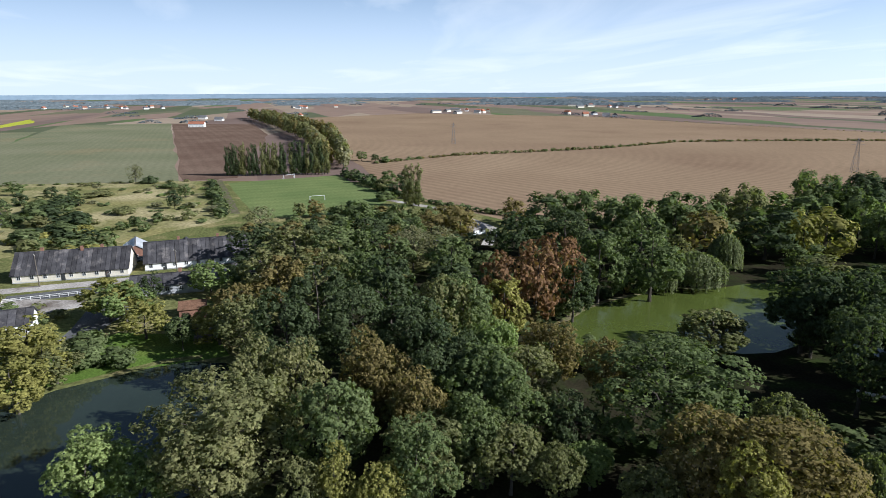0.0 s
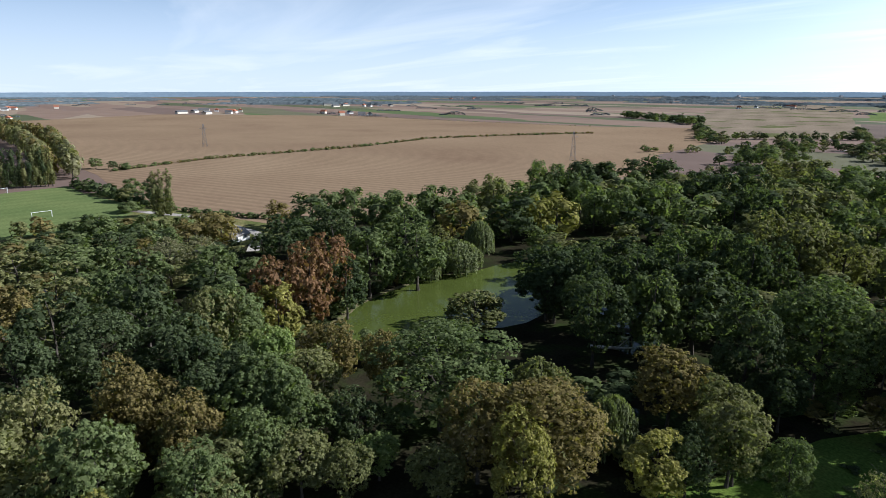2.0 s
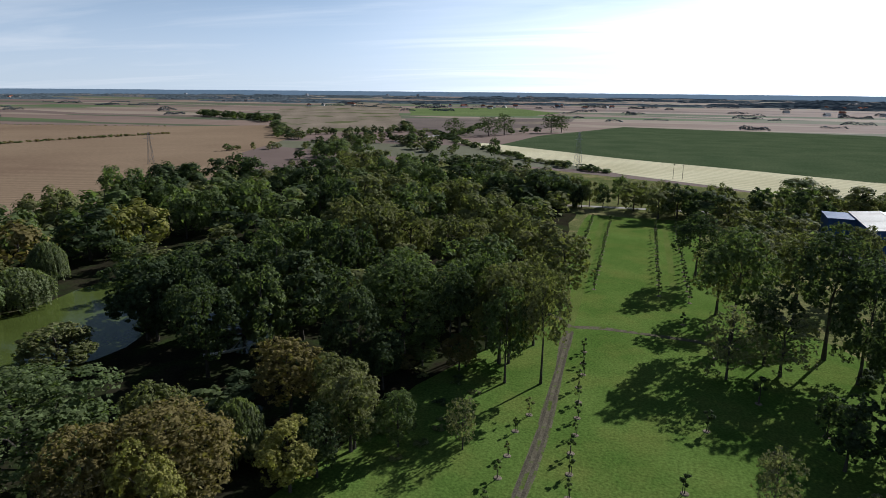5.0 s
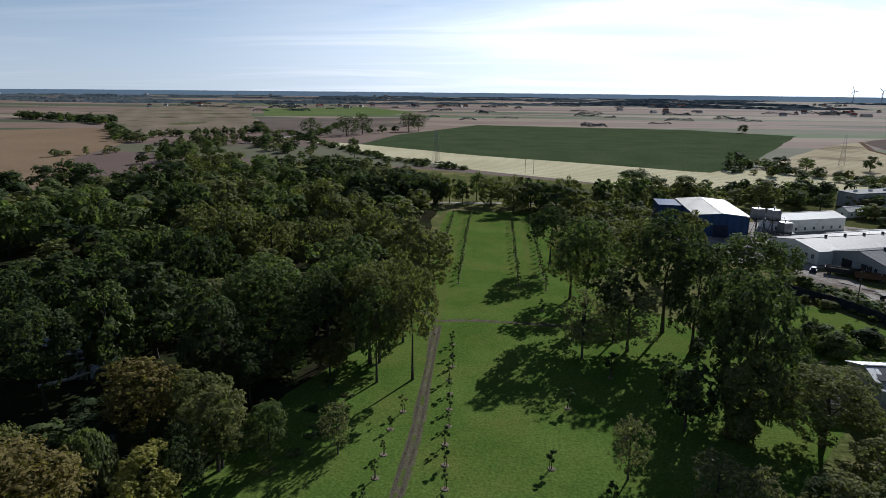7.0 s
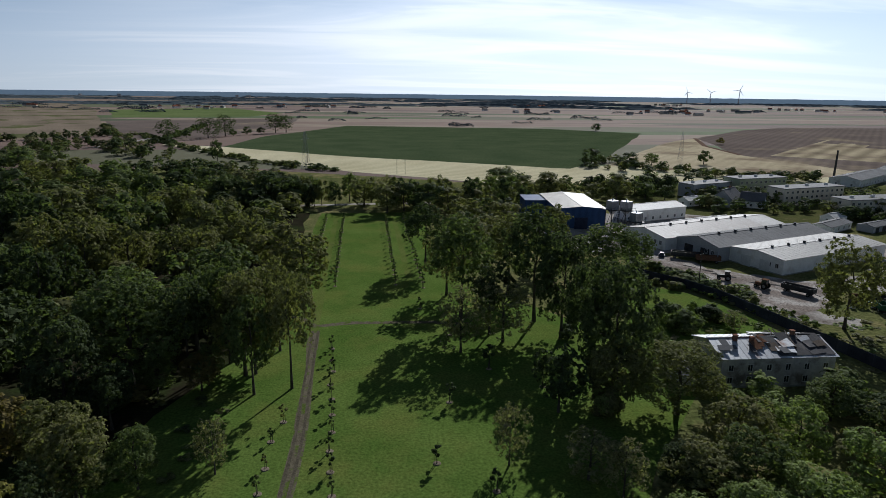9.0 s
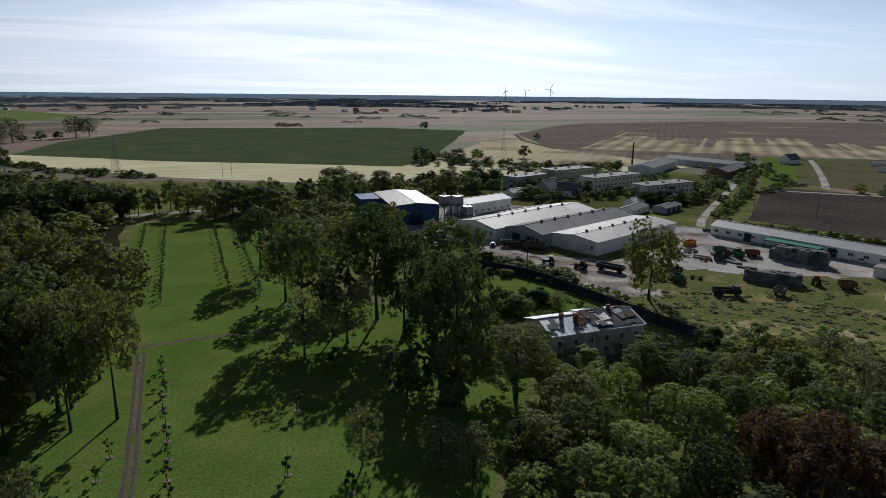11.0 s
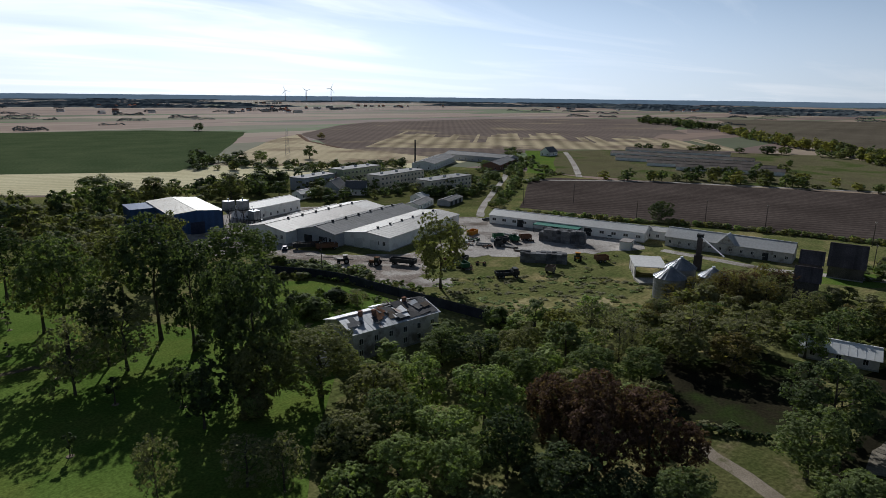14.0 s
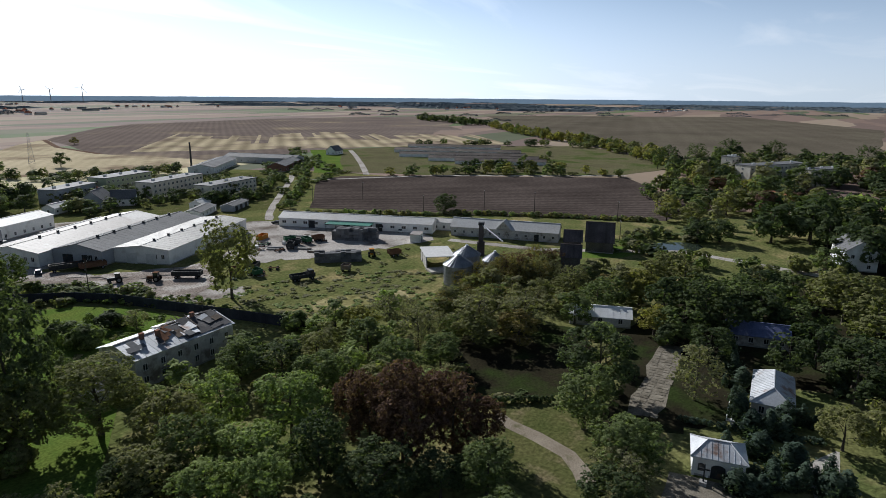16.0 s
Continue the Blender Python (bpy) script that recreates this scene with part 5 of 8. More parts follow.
def fill(poly, gap, hmin, hmax, tints, kind, label, group, tries, seed, stuff=None, space=0.74):
    """Trees between those set one by one, wherever there is room."""
    rng = random.Random(seed)
    xs, ys = [p[0] for p in poly], [p[1] for p in poly]
    for _ in range(tries):
        x, y = rng.uniform(min(xs), max(xs)), rng.uniform(min(ys), max(ys))
        if not inside(x, y, poly) or any(inside(x, y, k) for k in KEEP_FREE):
            continue
        r = gap * rng.uniform(0.42, 0.6)
        if any((x - a) ** 2 + (y - b) ** 2 < (space * (q + r)) ** 2 for a, b, q in placed):
            continue
        low = sight_height(x, y, r)
        if low < hmin * 0.75:
            continue
        k = kind
        if kind == "near":
            d = math.hypot(x, y)
            k = "mid" if d < 88 else "far" if d < 200 else "tiny"
        if stuff is None:
            plant(x, y, min(low, rng.uniform(hmin, hmax)), r, rng.choice(tints), k, label, group)
        else:
            h = min(low, rng.uniform(hmin, hmax) * (0.72 if math.hypot(x, y) < 125 else 1.0))
            stuff.setdefault(rng.choice(tints), []).append((x, y, h, r if k in ("bush", "shrub", "tuft") else min(r, 0.6 * h), k, rng.randrange(len(KINDS[k])), rng.uniform(0, 6.283)))
            placed.append((x, y, r))


mesh_cache = {}


def arrays(me):
    """A mesh's corners and faces as plain arrays, read once."""
    if me.name not in mesh_cache:
        co = np.empty(len(me.vertices) * 3, np.float32); me.vertices.foreach_get("co", co)
        lv = np.empty(len(me.loops), np.int32); me.loops.foreach_get("vertex_index", lv)
        lt = np.empty(len(me.polygons), np.int32); me.polygons.foreach_get("loop_total", lt)
        mesh_cache[me.name] = co.reshape(-1, 3), lv, lt
    return mesh_cache[me.name]


def joined(name, made, label, category):
    """Uncounted growth: all that has one tint in one mesh."""
    for tint, rows in made.items():
        vs, lvs, lts, mi, base = [], [], [], [], 0
        for x, y, h, r, kind, i, a in rows:
            w, s = r / WIDTH[kind], h / 20
            m = np.array(((math.cos(a) * w, -math.sin(a) * w, 0), (math.sin(a) * w, math.cos(a) * w, 0), (0, 0, s)))
            for which, me in enumerate(KINDS[kind][i]):
                co, lv, lt = arrays(me)
                vs.append(co @ m.T + np.array((x, y, 0))); lvs.append(lv + base); lts.append(lt)
                mi.append(np.full(len(lt), which, np.int32))
                base += len(co)
        v, lv, lt = np.concatenate(vs).astype(np.float32), np.concatenate(lvs).astype(np.int32), np.concatenate(lts).astype(np.int32)
        me = bpy.data.meshes.new(name)
        me.vertices.add(len(v)); me.vertices.foreach_set("co", v.ravel())
        me.loops.add(len(lv)); me.loops.foreach_set("vertex_index", lv)
        me.polygons.add(len(lt))
        me.polygons.foreach_set("loop_start", np.concatenate(([0], np.cumsum(lt)[:-1])).astype(np.int32))
        me.materials.append(BARK); me.materials.append(LEAF[tint])
        me.polygons.foreach_set("material_index", np.concatenate(mi))
        me.update(calc_edges=True)
        me.validate()
        tagged(new(name, me), label % TINT[tint], category, kind="stuff")


woodland = {}
fill([(-128, -6), (-150, 20), (-200, 66), (-208, 118), (-206, 235), (-190, 280), (-110, 312), (-50, 286), (-30, 255), (-26, 165), (-28, 112), (-36, 90), (-46, 62), (-56, 20), (-70, -14)],
     13.0, 8, 13, "gdogod", "near", "", "", 2500, 5, woodland, 0.8)
joined("woodland", woodland, "dense park woodland of %s broadleaf trees", "woodland")
thicket = {}
fill([(34, 62), (58, 88), (100, 84), (128, 70), (136, 40), (118, 22), (104, 24), (96, 40), (84, 44), (72, 30), (56, 20), (40, 40)], 7.5, 5, 10.5, "llollog", "near", "", "", 900, 6, thicket, 0.86)
fill([(60, 80), (92, 84), (120, 66), (122, 52), (100, 40), (70, 60)], 4.5, 2.5, 4.5, "gola", "shrub", "", "", 600, 16, thicket)
fill([(36, 258), (30, 205), (52, 205), (60, 240), (58, 262)], 8.0, 6, 10, "oodg", "near", "", "", 120, 19, thicket)
fill([(262, 4), (300, 25), (340, -30), (320, -120), (225, -100), (225, -40), (260, -20)], 12, 8, 16, "gdodlbo", "near", "", "", 110, 8, thicket, 0.95)
fill([(232, 14), (262, 30), (268, 16), (238, 4)], 9, 5, 10, "ogla", "near", "", "", 40, 81, thicket, 0.95)
fill([(150, -30), (200, -34), (225, -100), (180, -90)], 11, 7, 12, "golby", "near", "", "", 60, 82, thicket, 1.0)
fill([(-205, -4), (-226, -20), (-236, -8), (-240, 20), (-240, 44), (-228, 60), (-206, 50), (-196, 20)], 8.5, 5, 8, "gdob", "near", "", "", 400, 20, thicket)
fill([(-158, -20), (-150, 0), (-178, 34), (-196, 40), (-198, 8), (-182, -8)], 9.5, 9, 14, "gdob", "near", "", "", 500, 21, thicket)
fill([(-225, -92), (-262, -96), (-345, -130), (-350, -230), (-235, -220)], 9, 4, 8, "gdgo", "near", "", "", 110, 22, thicket, 0.9)
fill([(-225, -60), (-262, -30), (-370, -50), (-390, -200), (-240, -190)], 7, 1.0, 3.0, "goga", "shrub", "", "", 26, 23, thicket, 0.9)
fill([(390, 10), (400, 60), (470, 66), (560, 30), (560, -90), (420, -70)], 13, 9, 16, "dgda", "near", "", "", 260, 24, thicket)
fill([(270, 40), (330, 60), (400, 60), (390, 10), (300, 14)], 11, 5, 10, "gdoy", "near", "", "", 110, 25, thicket)
fill([(150, 250), (165, 310), (262, 306), (280, 250), (240, 205), (208, 206), (190, 245)], 9, 3.5, 7.5, "gdo", "near", "", "", 420, 26, thicket)
fill([(120, -40), (118, -14), (145, -10), (150, 8), (180, 4), (185, -40)], 9, 6, 11, "goglod", "near", "", "", 260, 27, thicket, 0.86)
fill([(120, 64), (132, 40), (160, 30), (186, 38), (174, 58), (150, 58), (136, 66)], 6.5, 4, 7.5, "aobgoa", "near", "", "", 160, 29, thicket, 0.85)
fill([(100, -16), (118, -10), (130, -40), (100, -40)], 8, 5, 9, "ogdl", "near", "", "", 120, 31, thicket, 0.86)
for x, y, h, r, t in ((-13.4, 99.6, 21, 4.4, "o"), (-20.5, 106, 20, 4.8, "o"), (-19.5, 98, 19, 4.2, "g"), (-26, 111, 20, 4.8, "g"), (-17.5, 116, 19, 4.6, "o"), (-31, 103, 19, 4.6, "d")):
    plant(x, y, h, r, t, "tall", "tall tree with a bare dark trunk and %s crown" % TINT[t], "trees of the park and village")
for x, y, h, r, t, k in ((16.7, 174.4, 19.4, 6.5, "d", "tall"), (19.6, 147.3, 17.1, 6.4, "o", "tall"), (20.8, 131.5, 24.5, 7.4, "g", "tall"), (36.2, 149.5, 20.0, 7.0, "o", "tall"), (27.4, 116.5, 14.0, 6.2, "a", "airy"), (17.9, 112.0, 14.7, 4.6, "a", "airy"), (40.0, 117.5, 23, 6.0, "d", "near"),
                         (37.0, 127.5, 26.5, 7.6, "d", "tall"), (40.7, 91.0, 25, 5.6, "d", "near"), (40.6, 102.0, 23.5, 5.2, "d", "tall"), (25.4, 120.7, 16.1, 4.9, "d", "tall"), (52.5, 171.2, 19.4, 6.0, "o", "mid"), (30.1, 87.1, 11.5, 4.2, "d", "mid"), (38.2, 86.3, 5.0, 2.7, "l", "bush")):
    plant(x, y, h, r, t, k, "%s %s" % (TINT[t], {"bush": "bush at the edge of the lawn", "airy": "thin tree with fine twigs by the lawn"}.get(k, "tree with a bare stem at the lawn edge")), "trees of the park and village")
weeds = {}
fill([(100, 112), (98, 92), (106, 70), (128, 60), (146, 66), (150, 84), (146, 104), (128, 112), (112, 122)], 2.6, 0.25, 0.7, "alal", "tuft", "", "", 420, 47, weeds, 0.75)
fill([(86, 150), (92, 140), (100, 124), (97, 104), (92, 120), (84, 146)], 2.4, 0.8, 2.0, "gal", "tuft", "", "", 260, 48, weeds, 0.7)
fill([(74, 152), (92, 160), (98, 140), (90, 138)], 2.4, 0.8, 2.2, "gao", "tuft", "", "", 200, 49, weeds, 0.7)
fill([(84, 150), (96, 84), (104, 62), (128, 56), (178, 56), (190, 72), (178, 104), (152, 122), (128, 140), (112, 128), (98, 140)], 2.0, 0.25, 0.6, "alao", "tuft", "", "", 160, 40, weeds, 0.8)
fill([(56, 106), (60, 126), (72, 136), (88, 122), (90, 104), (74, 108)], 2.2, 0.4, 1.1, "gla", "tuft", "", "", 160, 41, weeds, 0.8)
fill([(88, 42), (92, 31), (112, 34), (117, 41), (106, 51)], 2.4, 0.4, 1.2, "dga", "tuft", "", "", 160, 42, weeds, 0.8)
fill([(34, 58), (60, 84), (72, 80), (66, 30), (48, 22)], 2.4, 0.5, 1.4, "glo", "tuft", "", "", 200, 43, weeds, 0.8)
fill([(190, 62), (214, 60), (260, 30), (220, 40), (200, 40)], 3.0, 0.5, 1.4, "gla", "tuft", "", "", 140, 44, weeds, 0.8)
fill([(-385, -230), (-374, -46), (-262, -26), (-222, -62), (-210, -110), (-225, -210)], 5.0, 0.6, 2.0, "aogal", "tuft", "", "", 260, 45, weeds, 0.7)
fill([(-48, 58), (-26, 70), (-20, 120), (-30, 118), (-60, 80)], 2.4, 0.4, 1.0, "dgo", "tuft", "", "", 160, 46, weeds, 0.5)
joined("weeds", weeds, "clumps of %s weeds and tall grass", "weeds")
joined("thicket", thicket, "overgrown thicket of %s trees and shrubs", "thicket")

# ---- buildings ----
pane_mesh = {}


def window(parent, x, y, z, w, h, facing):
    """A framed window on a wall; facing: degrees about the upright axis, 0 looks to -y."""
    key = (round(w, 2), round(h, 2))
    if key not in pane_mesh:
        fr = boxes((-w / 2, -0.08, 0, w / 2, 0.04, 0.09), (-w / 2, -0.06, h - 0.08, w / 2, 0.04, h), (-w / 2, -0.06, 0.09, -w / 2 + 0.08, 0.04, h - 0.08),
                   (w / 2 - 0.08, -0.06, 0.09, w / 2, 0.04, h - 0.08), (-0.03, -0.05, 0.09, 0.03, 0.04, h - 0.08))
        pn = boxes((-w / 2 + 0.08, -0.02, 0.09, w / 2 - 0.08, 0.03, h - 0.08))
        pane_mesh[key] = mesh_of("window", fr, M["frame"]), mesh_of("pane", pn, M["glass"])
    a, b = pane_mesh[key]
    ob = part("window", a, None, parent)
    ob.matrix_local = pose(x, y, z, 0, 0, facing)
    part("pane", b, None, ob)


def sheet_roof(ob, L, W, eave, ridge, over, material, n, seam=0.035, label=""):
    """Two slopes of sheets laid side by side, each sheet a piece of its own with a raised seam."""
    rise, half = ridge - eave, W / 2
    slope = math.hypot(half, rise)
    k = over / half
    w = (L + 2 * over) / n
    for side in (-1, 1):
        rf = part("roof", boxes((-L / 2 - over + 0.02, -0.06, -0.10, L / 2 + over - 0.02, slope * (1 + k), -0.02)), material, ob, label)
        # local y runs down the slope from the ridge
        ang = math.degrees(math.atan2(rise, half))
        rf.matrix_local = pose(0, 0, ridge, 0, 0, 180 if side < 0 else 0) @ pose(0, 0, 0, -ang, 0, 0)
        bm = boxes((-w / 2 + 0.003, 0, -0.02, w / 2 - 0.003, slope * (1 + k) + 0.05, 0.03), (w / 2 - 0.035, 0.0, 0.03, w / 2 - 0.004, slope * (1 + k) + 0.05, 0.03 + seam))
        me = mesh_of("roof_sheet", bm, material)
        for i in range(n):
            p = part("roof_sheet", me, None, rf)
            p.location = (-L / 2 - over + w * (i + 0.5), 0, 0)
    cap = part("ridge_cap", boxes((-L / 2 - over, -0.18, ridge - 0.02, L / 2 + over, 0.18, ridge + 0.12)), M["slate_roof"] if material == M["zinc_roof"] else material, ob)
    return cap


def gable_house(name, x, y, ang, L, W, eave, ridge, wall, roof, label, category, n=12, over=0.35, front=(), back=(), ends=(), win=(1.0, 1.2), rows=(0.9,),
                chimneys=(), doors=(), group=""):
    """A long house along its local x. front/back: how many windows; rows: sill heights."""
    ob = thing(name, x, y, ang, label, category, group)
    bm = bmesh.new()
    a = [(-L / 2, -W / 2), (L / 2, -W / 2), (L / 2, W / 2), (-L / 2, W / 2)]
    lo = [bm.verts.new((px, py, -0.2)) for px, py in a]
    hi = [bm.verts.new((px, py, eave)) for px, py in a]
    r0, r1 = bm.verts.new((-L / 2, 0, ridge - 0.06)), bm.verts.new((L / 2, 0, ridge - 0.06))
    bm.faces.new((lo[0], lo[1], hi[1], hi[0])); bm.faces.new((lo[2], lo[3], hi[3], hi[2]))
    bm.faces.new((lo[1], lo[2], hi[2], r1, hi[1])); bm.faces.new((lo[3], lo[0], hi[0], r0, hi[3]))
    part("wall", bm, M[wall], ob)
    part("plinth", boxes((-L / 2 - 0.05, -W / 2 - 0.05, -0.2, L / 2 + 0.05, W / 2 + 0.05, 0.35)), M["concrete"], ob)
    sheet_roof(ob, L, W, eave, ridge, over, M[roof], n, {"tar_roof": 0.10, "white_roof": 0.012, "brown_roof": 0.012}.get(roof, 0.03))
    for cnt, yy, f in ((front, -W / 2 - 0.02, 0), (back, W / 2 + 0.02, 180)):
        if cnt:
            for i in range(cnt):
                for z in rows:
                    window(ob, -L / 2 + L * (i + 0.5) / cnt, yy, z, *win, f)
    if ends:
        for xx, f in ((-L / 2 - 0.02, -90), (L / 2 + 0.02, 90)):
            for i in range(ends):
                for z in rows:
                    window(ob, xx, -W / 2 + W * (i + 0.5) / ends, z, *win, f)
    for cx, cy in chimneys:
        zz = ridge - abs(cy) / (W / 2) * (ridge - eave)
        part("chimney", boxes((cx - 0.35, cy - 0.3, zz - 0.4, cx + 0.35, cy + 0.3, zz + 1.0), (cx - 0.42, cy - 0.37, zz + 1.0, cx + 0.42, cy + 0.37, zz + 1.12)), M["brick"], ob)
    for dx, dw, dh, f in doors:
        yy = -W / 2 - 0.05 if f == 0 else W / 2 + 0.05
        part("door", boxes((dx - dw / 2, yy - 0.04, 0, dx + dw / 2, yy + 0.04, dh)), M["dark_steel"], ob)
    return ob


def hip_house(name, x, y, ang, L, W, eave, ridge, wall, roof, label, category, win=4, ends=2, over=0.4, cut=0.42):
    ob = thing(name, x, y, ang, label, category)
    part("wall", boxes((-L / 2, -W / 2, -0.2, L / 2, W / 2, eave)), M[wall], ob)
    part("plinth", boxes((-L / 2 - 0.05, -W / 2 - 0.05, -0.2, L / 2 + 0.05, W / 2 + 0.05, 0.3)), M["concrete"], ob)
    a, b, r = L / 2 + over, W / 2 + over, L / 2 - W * cut
    bm = bmesh.new()
    v = [bm.verts.new(p) for p in ((-a, -b, eave), (a, -b, eave), (a, b, eave), (-a, b, eave), (-r, 0, ridge), (r, 0, ridge))]
    u = [bm.verts.new((p[0], p[1], eave - 0.15)) for p in ((-a, -b), (a, -b), (a, b), (-a, b))]
    for f in ((v[0], v[1], v[5], v[4]), (v[1], v[2], v[5]), (v[2], v[3], v[4], v[5]), (v[3], v[0], v[4])):
        bm.faces.new(f)
    for i in range(4):
        j = (i + 1) % 4
        bm.faces.new((u[i], u[j], v[j], v[i]))
    bm.faces.new(u[::-1])
    rf = part("roof", bm, M[roof], ob)
    # standing seams down the slopes and caps along the hips
    for i in range(int(2 * a / 0.7)):
        px = -a + 0.7 * (i + 0.5)
        top = 1.0 if abs(px) < r else max(0.0, (a - abs(px)) / (a - r))
        for s in (-1, 1):
            part("seam", bar(bmesh.new(), (px, s * b, eave + 0.02), (px, s * b * (1 - top), eave + (ridge - eave) * top + 0.02), 0.03, 0.03, 4), M[roof], rf)
    cp = bmesh.new()
    for s in (-1, 1):
        for q in (-1, 1):
            bar(cp, (s * a, q * b, eave + 0.02), (s * r, 0, ridge + 0.03), 0.09, 0.09, 5)
    bar(cp, (-r, 0, ridge + 0.03), (r, 0, ridge + 0.03), 0.1, 0.1, 5)
    part("ridge_cap", cp, M[roof], rf)
    for i in range(win):
        for f in (0, 180):
            window(ob, -L / 2 + L * (i + 0.5) / win, (-1 if f == 0 else 1) * (W / 2 + 0.02), 1.0, 0.9, 1.3, f)
    for i in range(ends):
        for f in (-90, 90):
            window(ob, (-1 if f < 0 else 1) * (L / 2 + 0.02), -W / 2 + W * (i + 0.5) / ends, 1.0, 0.9, 1.3, f)
    return ob


def flat_block(name, x, y, ang, L, W, h, wall, label, category, cols, storeys, group=""):
    """A block of flats with a flat roof and rows of windows."""
    ob = thing(name, x, y, ang, label, category, group)
    part("wall", boxes((-L / 2, -W / 2, -0.2, L / 2, W / 2, h)), M[wall], ob)
    part("roof", boxes((-L / 2 - 0.25, -W / 2 - 0.25, h, L / 2 + 0.25, W / 2 + 0.25, h + 0.35)), M["slate_roof"], ob)
    for i in range(3):
        part("chimney", boxes((-L / 2 + L * (i + 0.5) / 3 - 0.8, -0.4, h + 0.35, -L / 2 + L * (i + 0.5) / 3 + 0.8, 0.4, h + 1.3)), M["white_wall"], ob)
    fl = (h - 0.6) / storeys
    for s in range(storeys):
        for i in range(cols):
            for f in (0, 180):
                window(ob, -L / 2 + L * (i + 0.5) / cols, (-1 if f == 0 else 1) * (W / 2 + 0.02), 0.8 + s * fl, 1.4, 1.25, f)
        for f in (-90, 90):
            window(ob, (-1 if f < 0 else 1) * (L / 2 + 0.02), 0, 0.8 + s * fl, 1.2, 1.25, f)
    for i in range(3):
        part("door", boxes((-L / 2 + L * (i + 0.5) / 3 - 0.7, -W / 2 - 0.12, 0, -L / 2 + L * (i + 0.5) / 3 + 0.7, -W / 2 - 0.03, 2.2)), M["dark_steel"], ob)
    return ob


AX = 19.0   # the factory's axes
# long village houses by the road
gable_house("row_house", -187.0, -62, 92, 28.5, 12.0, 2.5, 7.2, "cream_wall", "tar_roof", "long low house with dark sheet roof and pale walls", "house", 24, 0.4, 9, 6, 1,
            chimneys=((-8, 0.2), (2, -0.3), (7, 0.2)), doors=((-2, 1.0, 2.0, 0), (9, 1.0, 2.0, 0)), group="long village houses")
gable_house("row_house", -192.5, -30.5, 97, 28.5, 12.0, 2.5, 7.2, "white_wall", "tar_roof", "long low white house with dark sheet roof", "house", 24, 0.4, 9, 6, 1,
            chimneys=((-5, 0.2), (6, 0.2)), doors=((4, 1.0, 2.0, 0), (-9, 1.0, 2.0, 0)), group="long village houses")
gable_house("low_house", -165, -34, 94, 17, 8, 2.7, 4.6, "grey_wall", "tar_roof", "low house in shade with dark felt roof", "house", 9, 0.4, 5, 4, 1, chimneys=((3, 0.2),), group="long village houses")
gable_house("low_house", -172, -14, 97, 9, 7, 2.7, 4.4, "white_wall", "tar_roof", "small dark-roofed house beside the road", "house", 6, 0.4, 3, 2, 1, group="long village houses")
gable_house("outbuilding", -203, -50, 12, 12, 7, 3.0, 5.2, "brick", "zinc_roof", "brick outbuilding with pale metal roof", "outbuilding", 8, 0.3, 0, 0, 1)
gable_house("outbuilding", -207, -36, 8, 7, 5, 2.4, 3.8, "brick", "tar_roof", "small brick shed with dark roof", "outbuilding", 5, 0.25, 1, 0, 0)
gable_house("outbuilding", -143.5, -25, 94, 5.6, 6, 2.6, 3.6, "brick", "rust", "small brick garage with rust-brown roof", "outbuilding", 6, 0.25, 0, 0, 1)
gable_house("white_house", -141.5, -62, 100, 10, 7.5, 3.0, 5.2, "white_wall", "tar_roof", "small white house with dark felt roof", "house", 7, 0.4, 2, 2, 1)
gable_house("outbuilding", -262, -118, 95, 14, 9, 3.2, 6.0, "white_wall", "slate_roof", "grey-roofed house among trees", "house", 8, 0.4, 3, 3, 1)
gable_house("white_house", -207, 60, 118, 8, 5, 2.4, 3.6, "white_wall", "brown_roof", "small white house by the lane", "house", 7, 0.4, 2, 2, 1)

# factory sheds: three parallel halls, low gables side by side
ux, uy = math.cos(radians(AX)), math.sin(radians(AX))


def along(x, y, a, b):
    """The place a metres along the factory's axis and b across it from (x, y)."""
    return x + ux * a - uy * b, y + uy * a + ux * b


for dx, b, W, e, r, wl, rf, lab in ((0.0, 0.0, 18.2, 4.7, 5.7, "white_wall", "hall_roof", "wide white factory hall with pale sheet roof"),
                                    (-5.0, 17.4, 16.4, 4.7, 6.6, "grey_wall", "slate_roof", "grey factory hall with dark sheet roof"),
                                    (-10.0, 35.6, 19.4, 4.5, 6.2, "white_wall", "brown_roof", "broad factory hall with stained pale roof")):
    cx, cy = along(113.8, 164.5, 23.5 + dx * 0.5 + 2, b)
    hall = gable_house("factory_hall", cx, cy, AX, 49 - dx, W, e, r, wl, rf, lab, "factory hall", 26, 0.25, group="factory halls")
    for i in range(6):
        part("roof_vent", boxes((-18 + i * 7.5, -0.3, r - 0.1, -17.4 + i * 7.5, 0.3, r + 0.6), (-18.06 + i * 7.5, -0.36, r + 0.6, -17.34 + i * 7.5, 0.36, r + 0.68)), M["dark_steel"], hall)
    for yy in (-3.2, 3.2):
        part("gate", boxes((-(49 - dx) / 2 - 0.08, yy - 1.7, 0, -(49 - dx) / 2 - 0.02, yy + 1.7, 3.3)), M["dark_steel"] if wl == "grey_wall" else M["frame"], hall)
    for i in range(2):
        window(hall, -(49 - dx) / 2 - 0.03, -W / 2 + 2.0 + i * 2.4, 1.8, 1.1, 1.4, -90)
